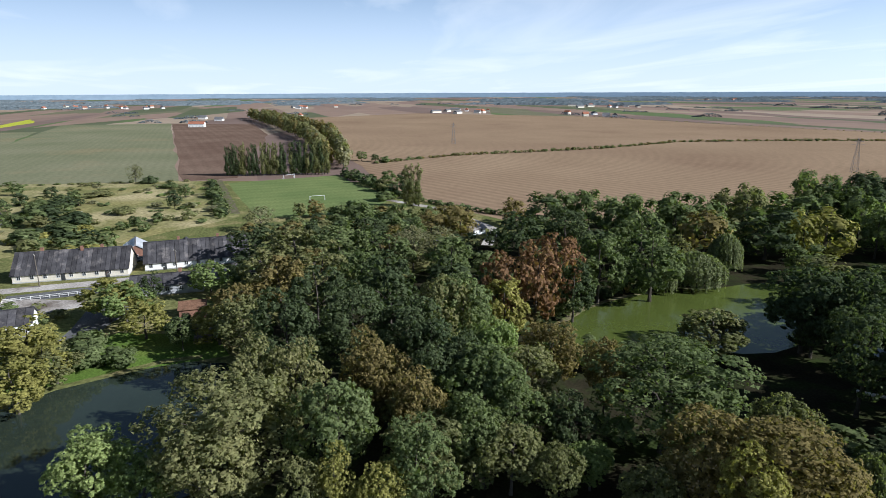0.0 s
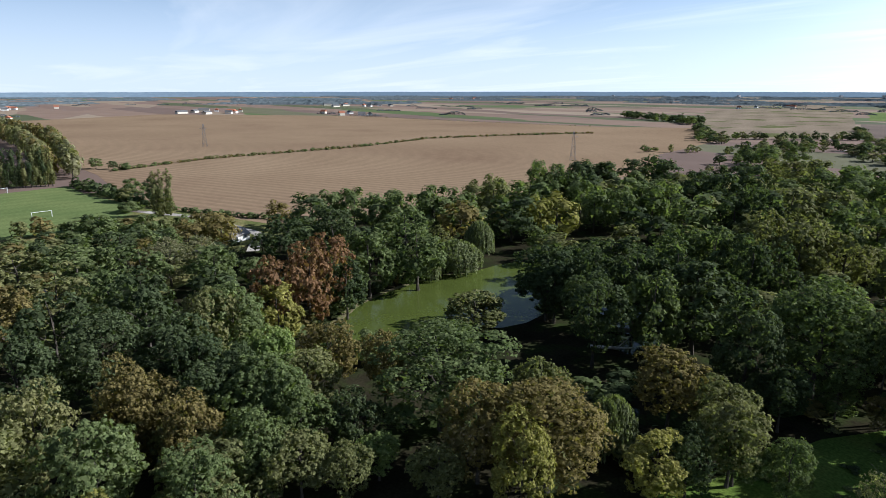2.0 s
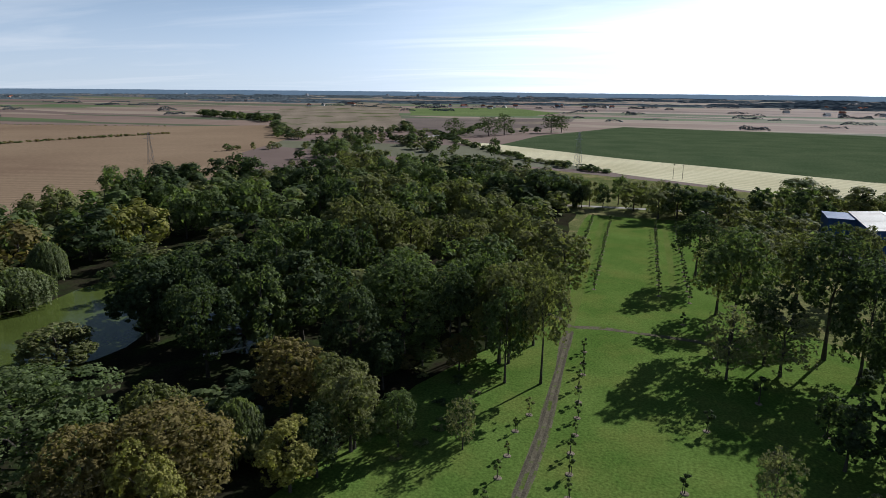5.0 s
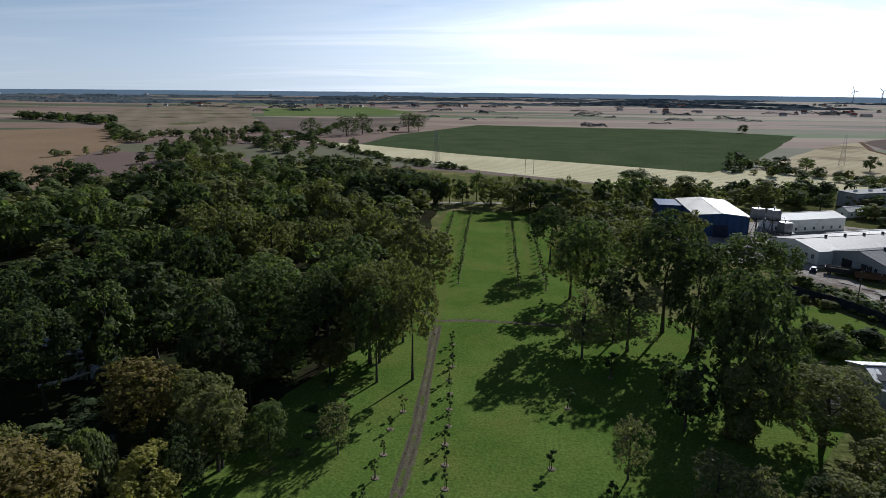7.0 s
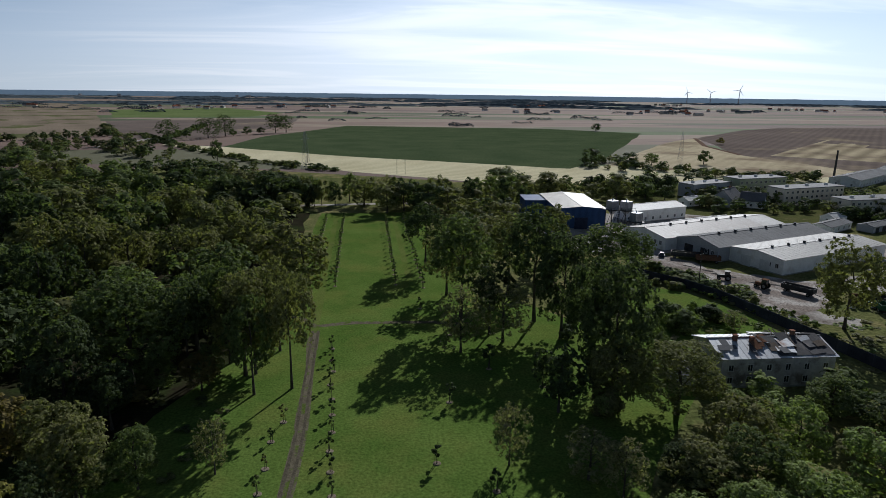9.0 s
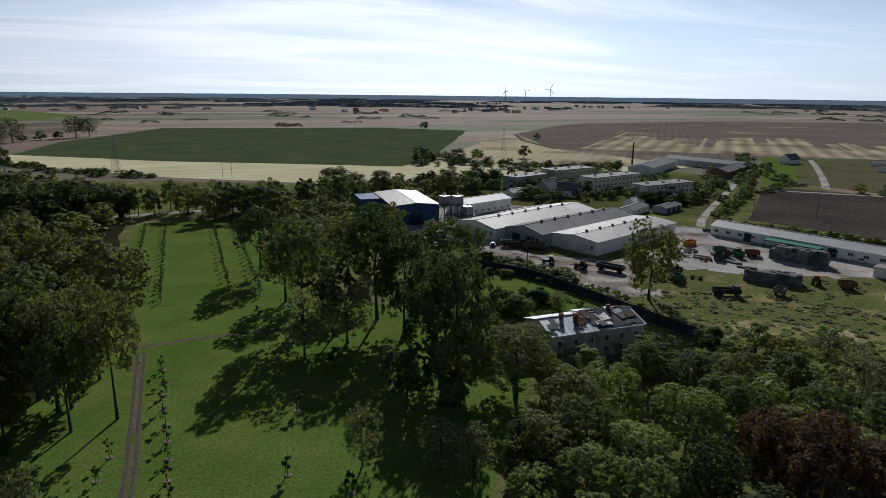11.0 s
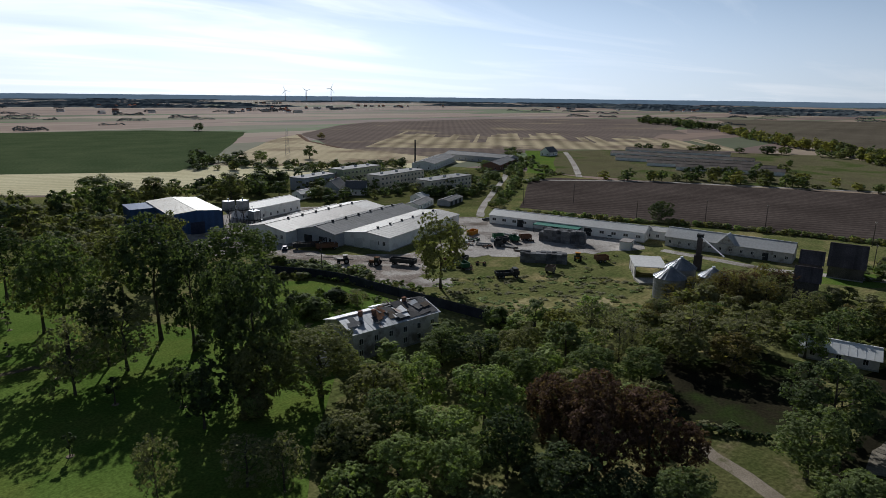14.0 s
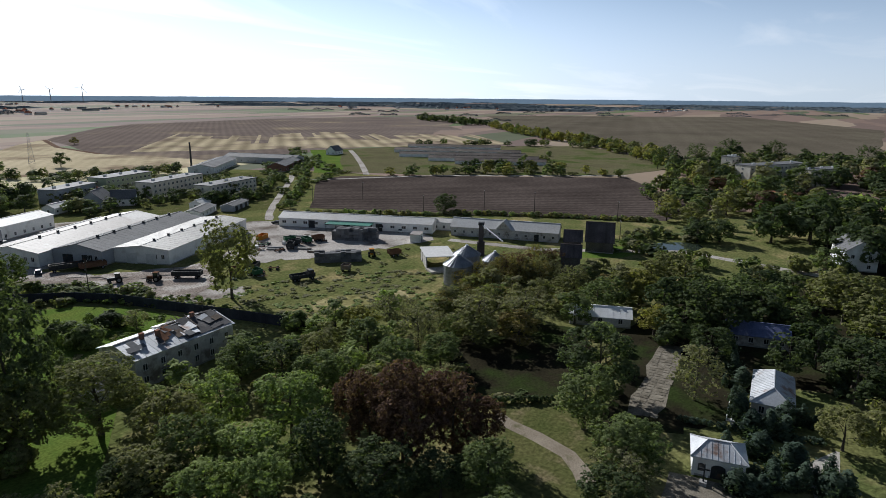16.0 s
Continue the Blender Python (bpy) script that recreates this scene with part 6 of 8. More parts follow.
# blue hall
cx, cy = 82.0, 238.5
blue = gable_house("blue_hall", cx, cy, 85, 35, 18.5, 8.0, 8.8, "blue_wall", "beige_roof", "tall blue sheet-metal hall with pale roof", "factory hall", 18, 0.3)
part("annex", boxes((3, 9.35, -0.2, 17, 18, 7.4), (2.8, 9.35, 7.4, 17.2, 18.2, 7.6)), M["blue_wall"], blue)
part("gate", boxes((-17.6, -2.5, 0, -17.52, 2.5, 4.5)), M["blue_paint"], blue)
gable_house("factory_hall", *along(104, 230, 16, 6), AX, 28, 12, 5.0, 6.4, "white_wall", "white_roof", "white factory workshop with pale roof", "factory hall", 16, 0.25, 7, 5, 2, group="factory halls")
gable_house("factory_hall", *along(118, 214, 12, 2), AX, 26, 7, 3.4, 4.2, "white_wall", "white_roof", "low white lean-to workshop", "factory hall", 14, 0.25, 6, 0, 1, group="factory halls")


def hopper(x, y, h, label):
    """A square sheet-metal hopper held high on a braced steel frame with a walkway."""
    ob = thing("steel_hopper", x, y, AX, label, "hopper", "steel hoppers")
    w = 1.6
    bm = boxes((-w, -w, h - 3.2, w, w, h))
    top = [bm.verts.new((sx * w, sy * w, h - 3.2)) for sx, sy in ((-1, -1), (1, -1), (1, 1), (-1, 1))]
    low = [bm.verts.new((sx * 0.4, sy * 0.4, h - 5.0)) for sx, sy in ((-1, -1), (1, -1), (1, 1), (-1, 1))]
    for i in range(4):
        j = (i + 1) % 4
        bm.faces.new((top[i], low[i], low[j], top[j]))
    bm.faces.new(low[::-1])
    part("tank", bm, M["steel"], ob)
    for i in range(5):
        part("rib", boxes((-w + i * 0.8 - 0.05, -w - 0.07, h - 3.2, -w + i * 0.8 + 0.05, -w, h)), M["steel"], ob)
    for sx in (-1, 1):
        for sy in (-1, 1):
            part("leg", bar(bmesh.new(), (sx * w, sy * w, -0.1), (sx * w, sy * w, h - 3.1), 0.13, 0.13, 5), M["dark_steel"], ob)
    for s in (-1, 1):
        part("brace", bar(bmesh.new(), (-w, s * w, 0.4), (w, s * w, h - 3.6), 0.07, 0.07, 4), M["dark_steel"], ob)
        part("brace", bar(bmesh.new(), (s * w, -w, h - 3.6), (s * w, w, 0.4), 0.07, 0.07, 4), M["dark_steel"], ob)
    part("platform", boxes((-w - 0.9, -w - 0.9, h - 3.5, w + 0.9, w + 0.9, h - 3.4)), M["dark_steel"], ob)
    for q in (-w - 0.85, w + 0.85):
        part("railing", boxes((-w - 0.9, q - 0.03, h - 2.5, w + 0.9, q + 0.03, h - 2.44), *[(-w - 0.9 + k * 1.6, q - 0.03, h - 3.4, -w - 0.84 + k * 1.6, q + 0.03, h - 2.5) for k in range(4)]), M["dark_steel"], ob)
    part("pipe", bar(bmesh.new(), (0, 0, h), (0, 0, h + 0.9), 0.25, 0.25, 8), M["steel"], ob)


for a, b, h in ((2.0, 3.0, 11.6), (7.4, 1.6, 11.2), (7.0, -4.4, 8.0)):
    hopper(*along(90, 214, a, b), h, "square galvanised hopper high on a dark steel frame")
cab = thing("control_cabin", 95.5, 209, AX, "small white cabin beside the steel hoppers", "cabin")
part("wall", boxes((-1.7, -1.4, -0.1, 1.7, 1.4, 2.7)), M["white_wall"], cab)
part("roof", boxes((-1.9, -1.6, 2.7, 1.9, 1.6, 2.9)), M["white_roof"], cab)
window(cab, 0, -1.42, 1.0, 1.2, 1.0, 0)

# long white buildings
la = gable_house("long_workshop", 190.4, 140.2, -73.0, 61, 9.5, 3.7, 5.3, "white_wall", "white_roof", "long white workshop with pale metal roof", "workshop", 34, 0.3, 14, 14, 0, win=(1.7, 1.1), rows=(1.5,),
                 doors=((-17, 2.6, 3.0, 0), (-3, 2.6, 3.0, 0), (10, 2.6, 3.0, 0)))
part("canopy", boxes((-9.5, -10.2, 3.0, 8, -4.9, 3.15)), M["green_roof"], la, "green sheet canopy on posts")
for i in range(5):
    part("post", boxes((-9.2 + i * 4.2, -10.0, -0.1, -9.05 + i * 4.2, -9.85, 3.0)), M["dark_steel"], la)
gable_house("link_building", 206, 110, AX - 91.5, 9, 7, 3.3, 4.2, "white_wall", "white_roof", "short white link building with windows", "workshop", 6, 0.3, 3, 2, 1)
lb = gable_house("old_barn_house", 205.6, 84.8, AX - 97, 39, 9.5, 3.6, 6.0, "old_wall", "white_roof", "long old farm building with peeling white walls", "farm building", 24, 0.35, 12, 12, 1, win=(0.9, 1.1), rows=(1.2,),
                 doors=((-8, 1.6, 2.4, 0), (12, 1.6, 2.4, 0)))
dm = bmesh.new()
v = [dm.verts.new(p) for p in ((-2.5, -5.0, 3.7), (2.5, -5.0, 3.7), (0, -5.0, 6.5), (-2.5, 0, 3.7), (2.5, 0, 3.7), (0, 0, 6.5))]
for f in ((0, 1, 2), (0, 2, 5, 3), (1, 4, 5, 2), (0, 3, 4, 1)):
    dm.faces.new([v[i] for i in f])
part("dormer", dm, M["old_wall"], lb)
part("dormer_roof", boxes((-0.1, -5.3, 6.45, 0.1, 0.2, 6.6)), M["white_roof"], lb)
for s in (-1, 1):
    o = part("dormer_roof", boxes((0, -5.4, 0, 4.0, 0.2, 0.12)), M["white_roof"], lb)
    o.matrix_local = pose(0, 0, 6.55, 0, 48 if s > 0 else 132, 0)
lowshed = thing("brick_kiosk", 182.5, 109, AX, "low white block shed with flat roof", "shed")
part("wall", boxes((-2.6, -1.8, -0.1, 2.6, 1.8, 2.8)), M["white_wall"], lowshed)
part("roof", boxes((-2.8, -2.0, 2.8, 2.8, 2.0, 3.0)), M["brown_roof"], lowshed)
part("door", boxes((-0.5, -1.86, 0, 0.5, -1.81, 2.0)), M["dark_steel"], lowshed)

# grain store with pale roof
gs = thing("open_store", 160.2, 88.4, 38, "open-sided store with pale flat roof", "store")
part("roof", boxes((-6.5, -4.5, 3.6, 6.5, 4.5, 3.8)), M["white_roof"], gs)
for i in range(4):
    for s in (-4.2, 4.2):
        part("post", boxes((-6.0 + i * 4 - 0.1, s - 0.1, -0.1, -6.0 + i * 4 + 0.1, s + 0.1, 3.6)), M["dark_steel"], gs)
part("back_wall", boxes((-6.3, 4.0, -0.1, 6.3, 4.25, 3.6)), M["old_wall"], gs)
slab = thing("concrete_slab", 155, 82, AX - 60, "pale concrete slab in the grass", "slab")
part("slab", boxes((-6, -2.5, -0.1, 6, 2.5, 0.55)), M["paving"], slab)


def grain_silo(x, y, r, h, label):
    ob = thing("grain_silo", x, y, 10, label, "silo", "round grain silos")
    bm = bmesh.new()
    last, n, k = None, 28, int(h / 0.4)
    for i in range(k + 1):
        q = r * (1.012 if i % 2 else 1.0)
        ring = [bm.verts.new((q * math.cos(j * 2 * math.pi / n), q * math.sin(j * 2 * math.pi / n), -0.1 + (h + 0.1) * i / k)) for j in range(n)]
        if last:
            for j in range(n):
                bm.faces.new((last[j], last[(j + 1) % n], ring[(j + 1) % n], ring[j]))
        last = ring
    bm.faces.new(last)
    part("wall", bm, M["steel"], ob)
    rf = part("roof", bar(bmesh.new(), (0, 0, h), (0, 0, h + r * 0.62), r * 1.06, 0.45, 28), M["steel"], ob)
    rb = bar(bmesh.new(), (r * 1.07, 0, h + 0.05), (0.45, 0, h + r * 0.62 + 0.05), 0.11, 0.06, 4)
    me = mesh_of("rib", rb, M["steel"])
    for k in range(22):
        p = part("rib", me, None, rf)
        p.rotation_euler = (0, 0, k * 2 * math.pi / 22)
    part("cap", bar(bmesh.new(), (0, 0, h + r * 0.62), (0, 0, h + r * 0.62 + 0.5), 0.5, 0.4, 10), M["white_paint"], ob)
    part("ladder", boxes((-0.3, -r - 0.2, 0, -0.24, -r - 0.14, h), (0.24, -r - 0.2, 0, 0.3, -r - 0.14, h), *[(-0.3, -r - 0.19, 0.5 + i * 0.6, 0.3, -r - 0.15, 0.55 + i * 0.6) for i in range(int(h / 0.6) - 1)]), M["dark_steel"], ob)
    return ob


grain_silo(144.5, 73.2, 3.9, 5.6, "corrugated steel grain silo with ribbed cone roof")
grain_silo(155.5, 76.0, 3.9, 5.6, "corrugated steel grain silo with ribbed cone roof")
grain_silo(155, 67.0, 3.4, 5.2, "corrugated steel grain silo behind bare shrubs")
ele = thing("grain_elevator", 176, 81, AX, "dark wooden grain elevator with sloping chute", "elevator")
part("tower", boxes((-1.1, -1.1, -0.1, 1.1, 1.1, 4.5), (-0.7, -0.7, 4.5, 0.7, 0.7, 10.0)), M["black_barn"], ele)
part("head", boxes((-0.9, -0.9, 10.0, 0.9, 0.9, 10.9)), M["dark_steel"], ele)
part("chute", bar(bmesh.new(), (0, 0, 10.2), (-14.5, -8.0, 8.2), 0.22, 0.22, 6), M["steel"], ele)

# farm barns
for x, y, a, L, W, e, r, lab in ((203, 49.6, 104, 8.8, 10.0, 4.0, 9.4, "tall dark tarred timber barn"), (171, 49.8, 106, 5.5, 6.0, 5.6, 8.4, "dark weathered timber shed"), (178, 51.5, 106, 5, 6, 8.6, 11.2, "narrow tall dark timber shed")):
    gable_house("timber_barn", x, y, a, L, W, e, r, "grey_boards", "black_barn", lab, "barn", 12, 0.4, doors=((0, 2.6, 2.8, 0),), group="dark timber barns")

# derelict house with broken roof
ru = gable_house("derelict_house", 71.5, 97.2, -2, 21, 10.5, 5.8, 7.4, "old_wall", "zinc_roof", "derelict house with patched rusty metal roof", "house", 18, 0.35, 6, 6, 2, win=(1.0, 1.3), rows=(0.9, 3.2),
                 chimneys=((-6, -0.8), (-3.2, -1.4), (5.8, 0.6)))
rng = random.Random(11)
for i in range(30):
    # the far half is torn open: felt and bare boards, loose sheets, rust
    broken = i < 20
    w, d = (rng.uniform(0.9, 1.9), rng.uniform(0.7, 1.5)) if broken else (rng.uniform(0.4, 1.0), rng.uniform(0.5, 1.3))
    q = part("roof_patch", boxes((-w, -d, 0, w, d, 0.04)), M[("tar_roof", "tar_roof", "zinc_roof", "timber", "tar_roof", "tar_roof", "zinc_roof")[i % 7] if broken else ("rust", "tar_roof", "slate_roof")[i % 3]], ru, "loose patch over the broken roof")
    px, py = (rng.uniform(-0.5, 9.4), rng.uniform(-4.6, 4.4)) if broken else (rng.uniform(-9.5, 1.5), rng.uniform(-4.4, -0.6))
    q.matrix_local = pose(px, py, 7.4 - abs(py) / 5.25 * 1.6 + 0.1 + 0.012 * i, (17 if py < 0 else -17) + rng.uniform(-4, 4), rng.uniform(-4, 4), rng.uniform(-14, 14))
for gx in range(5):
    for gy in (-3.9, -1.5, 2.0):
        q = part("roof_felt", boxes((-1.06, -1.3, 0, 1.06, 1.3, 0.03)), M["tar_roof"], ru, "torn dark felt on the open roof")
        q.matrix_local = pose(1.2 + gx * 2.05, gy, 7.4 - abs(gy) / 5.25 * 1.6 + 0.09, 17 if gy < 0 else -17, rng.uniform(-2, 2), rng.uniform(-4, 4))
for i in range(4):
    q = part("rafter", boxes((-0.07, -2.6, 0, 0.07, 2.6, 0.14)), M["timber"], ru, "bare rafter sticking out of the broken roof")
    q.matrix_local = pose(2.2 + i * 1.15, rng.uniform(-1.5, 0.5), 7.0 + rng.uniform(-0.1, 0.3), 17 + rng.uniform(-3, 5), 0, rng.uniform(-12, 12))
gable_house("lean_shed", 57.5, 96, -2, 7, 6, 2.6, 3.6, "old_wall", "slate_roof", "collapsed low shed beside the derelict house", "shed", 6, 0.25)

# blocks of flats
flat_block("apartment_block", 172, 296, AX + 1, 26, 10, 6.6, "grey_wall", "low grey block of flats", "apartment block", 8, 2, "blocks of flats")
flat_block("apartment_block", 203, 301, 12, 31, 11, 8.6, "green_wall", "pale green three-storey block of flats", "apartment block", 10, 3, "blocks of flats")
flat_block("apartment_block", 210.5, 272, 13, 38, 10, 8.0, "cream_wall", "cream three-storey block of flats", "apartment block", 12, 3, "blocks of flats")
flat_block("apartment_block", 218.5, 241, 8, 34, 10, 7.6, "cream_wall", "cream three-storey block of flats", "apartment block", 11, 3, "blocks of flats")
gable_house("village_house", 168, 268, AX + 20, 14, 9, 4.2, 8.0, "grey_wall", "slate_roof", "grey village house with steep dark roof", "house", 8, 0.4, 3, 3, 2, chimneys=((2, 0.2),))
gable_house("village_house", 177, 262, AX - 60, 10, 8, 3.6, 7.0, "white_wall", "slate_roof", "white village house with grey roof", "house", 7, 0.4, 3, 3, 2)
gable_house("village_house", 150, 268, AX, 10, 6, 3.0, 4.4, "white_wall", "white_roof", "low white shed with pale roof", "shed", 7, 0.3, 3, 3, 1)
gable_house("village_house", 189, 226, AX, 8, 6, 2.8, 4.2, "white_wall", "white_roof", "small shed with bright pale roof", "shed", 6, 0.3, 2, 0, 1)
gable_house("garage_row", 196, 212, AX + 4, 16, 6, 2.6, 3.4, "grey_wall", "slate_roof", "row of grey garages", "garage", 8, 0.3, 0, 0, 0, doors=((-5, 2.4, 2.1, 0), (0, 2.4, 2.1, 0), (5, 2.4, 2.1, 0)))
gable_house("garage_row", 178, 213, AX + 10, 18, 7, 2.8, 3.8, "white_wall", "slate_roof", "low storehouse behind the halls", "storehouse", 8, 0.3, 4, 0, 0)
# far works
gable_house("far_hall", 297, 338, 33, 60, 16, 4.6, 6.4, "white_wall", "slate_roof", "long white hall with grey roof", "factory hall", 24, 0.4, 12, 0, 2, group="far farm halls")
gable_house("far_hall", 347, 341, -79, 60, 14, 4.5, 6.5, "grey_wall", "slate_roof", "long low grey farm hall", "farm hall", 24, 0.4, 10, 0, 2, group="far farm halls")
gable_house("far_hall", 330, 304, 28, 50, 12, 4.0, 6.0, "brick", "slate_roof", "long low brick farm hall", "farm hall", 24, 0.4, 10, 0, 2, group="far farm halls")
ch = thing("chimney_stack", 294, 357, 0, "slim dark factory chimney", "chimney")
part("stack", bar(bmesh.new(), (0, 0, -0.2), (0, 0, 17), 0.75, 0.5, 14), M["dark_steel"], ch)
part("rim", bar(bmesh.new(), (0, 0, 17), (0, 0, 17.5), 0.62, 0.62, 14), M["dark_steel"], ch)
for i, (x0, y0, x1, y1) in enumerate(((518, 318, 547, 234), (477, 307, 508, 198), (444, 281, 481, 183), (428, 244, 462, 165), (419, 216, 445, 153))):
    gable_house("poultry_shed", (x0 + x1) / 2, (y0 + y1) / 2, math.degrees(math.atan2(y1 - y0, x1 - x0)), math.hypot(x1 - x0, y1 - y0), 9, 2.8, 4.4, "white_wall", "felt_roof",
                "long low livestock shed with dark roof and white gable", "livestock shed", 24, 0.3, group="livestock sheds")
gable_house("village_house", 428, 338, 10, 14, 9, 3.6, 7.4, "white_wall", "slate_roof", "farmhouse by the green plot", "house", 8, 0.4, 3, 3, 2)

# right-hand village
hip_house("hip_house", 109.6, -3.9, 0, 12.6, 5.8, 2.8, 4.7, "cream_wall", "zinc_roof", "small house with hipped grey metal roof", "house", 5, 2)
# white paint material on this metal roof stands in for the sun's glint
gable_house("cottage", 134.4, 31.6, -74, 13.2, 6.0, 2.5, 3.9, "old_wall", "white_paint", "low cottage with pale metal roof, sun glint put in as white", "cottage", 10, 0.4, 3, 3, 1)
gable_house("cottage", 138.6, -0.4, -80, 11.5, 6.2, 2.7, 4.4, "old_wall", "blue_roof", "low cottage with shiny blue-grey roof", "cottage", 11, 0.4, 4, 3, 1)
gable_house("village_house", 222, -24, 10, 14, 9, 6.0, 9.2, "white_wall", "slate_roof", "tall white house with grey roof among trees", "house", 8, 0.4, 4, 4, 2, rows=(1.0, 3.8))
flat_block("apartment_block", 447, 27, -32, 10, 8, 13.0, "cream_wall", "narrow cream tower block", "apartment block", 3, 4, "blocks of flats")
flat_block("apartment_block", 426, 3, -37, 50, 11, 11.5, "cream_wall", "long cream block of flats behind trees", "apartment block", 14, 4, "blocks of flats")
flat_block("apartment_block", 433, -23, -40, 30, 11, 9.5, "cream_wall", "cream block of flats behind trees", "apartment block", 9, 3, "blocks of flats")
gable_house("village_house", 330, -2, 30, 13, 9, 3.5, 7.0, "cream_wall", "tile_roof", "house with red tiled roof", "house", 8, 0.4, 3, 3, 2)
gable_house("village_house", 312, -14, -30, 12, 8, 3.4, 6.4, "white_wall", "slate_roof", "white house among dark trees", "house", 8, 0.4, 3, 3, 2)


def chapel():
    """White chapel with arched doorway, hipped grey roof and pilasters."""
    ob = hip_house("chapel", 84.9, 2.4, 98, 6.5, 5.2, 3.0, 4.3, "white_wall", "zinc_roof", "small white chapel with grey metal roof", "chapel", 0, 0, 0.35, 0.36)
    for cx, w, h0, z0 in ((0, 1.8, 1.6, 0.0), (-2.15, 0.8, 0.9, 0.9), (2.15, 0.8, 0.9, 0.9)):
        bm = bmesh.new()
        pts = [(-w / 2, 0), (w / 2, 0)] + [(w / 2 * math.cos(a * math.pi / 8), h0 + w / 2 * 0.55 * math.sin(a * math.pi / 8)) for a in range(9)]
        f = [bm.verts.new((cx + x, 2.63, z0 + z)) for x, z in pts]
        g = [bm.verts.new((cx + x, 2.70, z0 + z)) for x, z in pts]
        bm.faces.new(g)
        for i in range(len(f)):
            j = (i + 1) % len(f)
            bm.faces.new((f[i], f[j], g[j], g[i]))
        part("door" if cx == 0 else "window", bm, M["glass"] if cx else M["dark_steel"], ob)
    for px in (-3.1, -1.3, 1.3, 3.1):
        part("pilaster", boxes((px - 0.18, 2.6, 0, px + 0.18, 2.72, 2.8)), M["white_wall"], ob)
    part("cornice", boxes((-3.4, 2.6, 2.7, 3.4, 2.82, 2.86)), M["white_wall"], ob)


chapel()
cr = thing("wayside_cross", 80.2, 3.6, 90, "dark metal wayside cross on a stone base", "cross")
part("post", boxes((-0.09, -0.09, 0.5, 0.09, 0.09, 3.0), (-0.7, -0.08, 2.2, 0.7, 0.08, 2.38)), M["dark_steel"], cr)
part("base", boxes((-0.45, -0.45, -0.05, 0.45, 0.45, 0.5)), M["concrete"], cr)


# ---- fences, walls, hedges ----
def wall_run(name, pts, h, material, label, category, panel=2.5, rails=False):
    """A fence or wall of panels between posts."""
    ob = thing(name, *pts[0], 0, label, category)
    ox, oy = pts[0]
    me = mesh_of("panel", boxes((0.05, -0.07, -0.2, panel - 0.05, 0.07, h)), material)
    if rails:
        me = mesh_of("rail", boxes((0.0, -0.03, h - 0.08, panel, 0.03, h), (0.0, -0.03, h * 0.5, panel, 0.03, h * 0.5 + 0.07)), material)
    mp = mesh_of("post", boxes((-0.05, -0.05, -0.2, 0.05, 0.05, h)) if rails else boxes((-0.1, -0.1, -0.2, 0.1, 0.1, h + 0.12)), material)
    for (x0, y0), (x1, y1) in zip(pts, pts[1:]):
        d, a = math.hypot(x1 - x0, y1 - y0), math.degrees(math.atan2(y1 - y0, x1 - x0))
        n = max(1, round(d / panel))
        for i in range(n):
            f = i / n
            for m in (me, mp):
                p = part("panel" if m is me else "post", m, None, ob)
                p.matrix_local = pose(x0 + (x1 - x0) * f - ox, y0 + (y1 - y0) * f - oy, 0, 0, 0, a)
                if m is me:
                    p.scale.x = d / n / panel
    return ob


wall_run("board_fence", [(72, 164), (84, 148), (88.2, 138), (90, 128), (94.2, 106), (97, 90), (100, 80)], 2.4, M["plank_wall"], "dark board fence round the factory ground", "fence")
wall_run("road_railing", [(-158.5, -110), (-163.5, -72), (-167, -52)], 1.0, M["frame"], "pale metal railing beside the road", "railing", 2.0, True)


# ---- rows of trees, hedges, scrub ----
def row(pts, gap, hmin, hmax, r, tints, kind, label, group, seed, jitter=0.6):
    rng = random.Random(seed)
    for (x0, y0), (x1, y1) in zip(pts, pts[1:]):
        d = math.hypot(x1 - x0, y1 - y0)
        for i in range(max(1, int(d / gap))):
            f = i * gap / d
            h = rng.uniform(hmin, hmax)
            plant(x0 + (x1 - x0) * f + rng.uniform(-jitter, jitter), y0 + (y1 - y0) * f + rng.uniform(-jitter, jitter), h, r * h / hmax, rng.choice(tints), kind, label, group)


def belt(made, pts, gap, hmin, hmax, r, tints, kind, seed, jitter):
    rng = random.Random(seed)
    for (x0, y0), (x1, y1) in zip(pts, pts[1:]):
        d = math.hypot(x1 - x0, y1 - y0)
        for i in range(max(1, int(d / gap))):
            f, h = (i + rng.random()) * gap / d, rng.uniform(hmin, hmax)
            made.setdefault(rng.choice(tints), []).append((x0 + (x1 - x0) * f + rng.uniform(-jitter, jitter), y0 + (y1 - y0) * f + rng.uniform(-jitter, jitter), h,
                                                           r * rng.uniform(0.7, 1.2), kind, rng.randrange(len(KINDS[kind])), rng.uniform(0, 6.28)))


row([(-394, -41), (-391, -20), (-389, -4)], 2.2, 17.5, 20.5, 1.8, "odo", "poplar", "slender upright poplar beside the pitch", "poplars by the pitch", 1, 0.35)
row([(-389, -3), (-386, 22)], 2.0, 19, 23, 2.0, "ddo", "poplar", "slender upright poplar beside the pitch", "poplars by the pitch", 3, 0.5)
row([(-268, 46.5), (-265, 55)], 2.9, 16, 20, 2.0, "od", "poplar", "tall poplar by the gravel lane", "poplars by the pitch", 5, 0.4)
for xx, y0 in ((-15.6, 160), (-8.8, 157), (7.3, 157), (14.4, 154)):
    row([(xx, y0), (xx + (0.2 if xx > 0 else -0.6), 252)], 4.6, 2.8, 3.8, 0.75, "dg", "sapling", "young staked tree on the park lawn", "young trees along the tracks", int(xx * 7) + 200, 0.25)
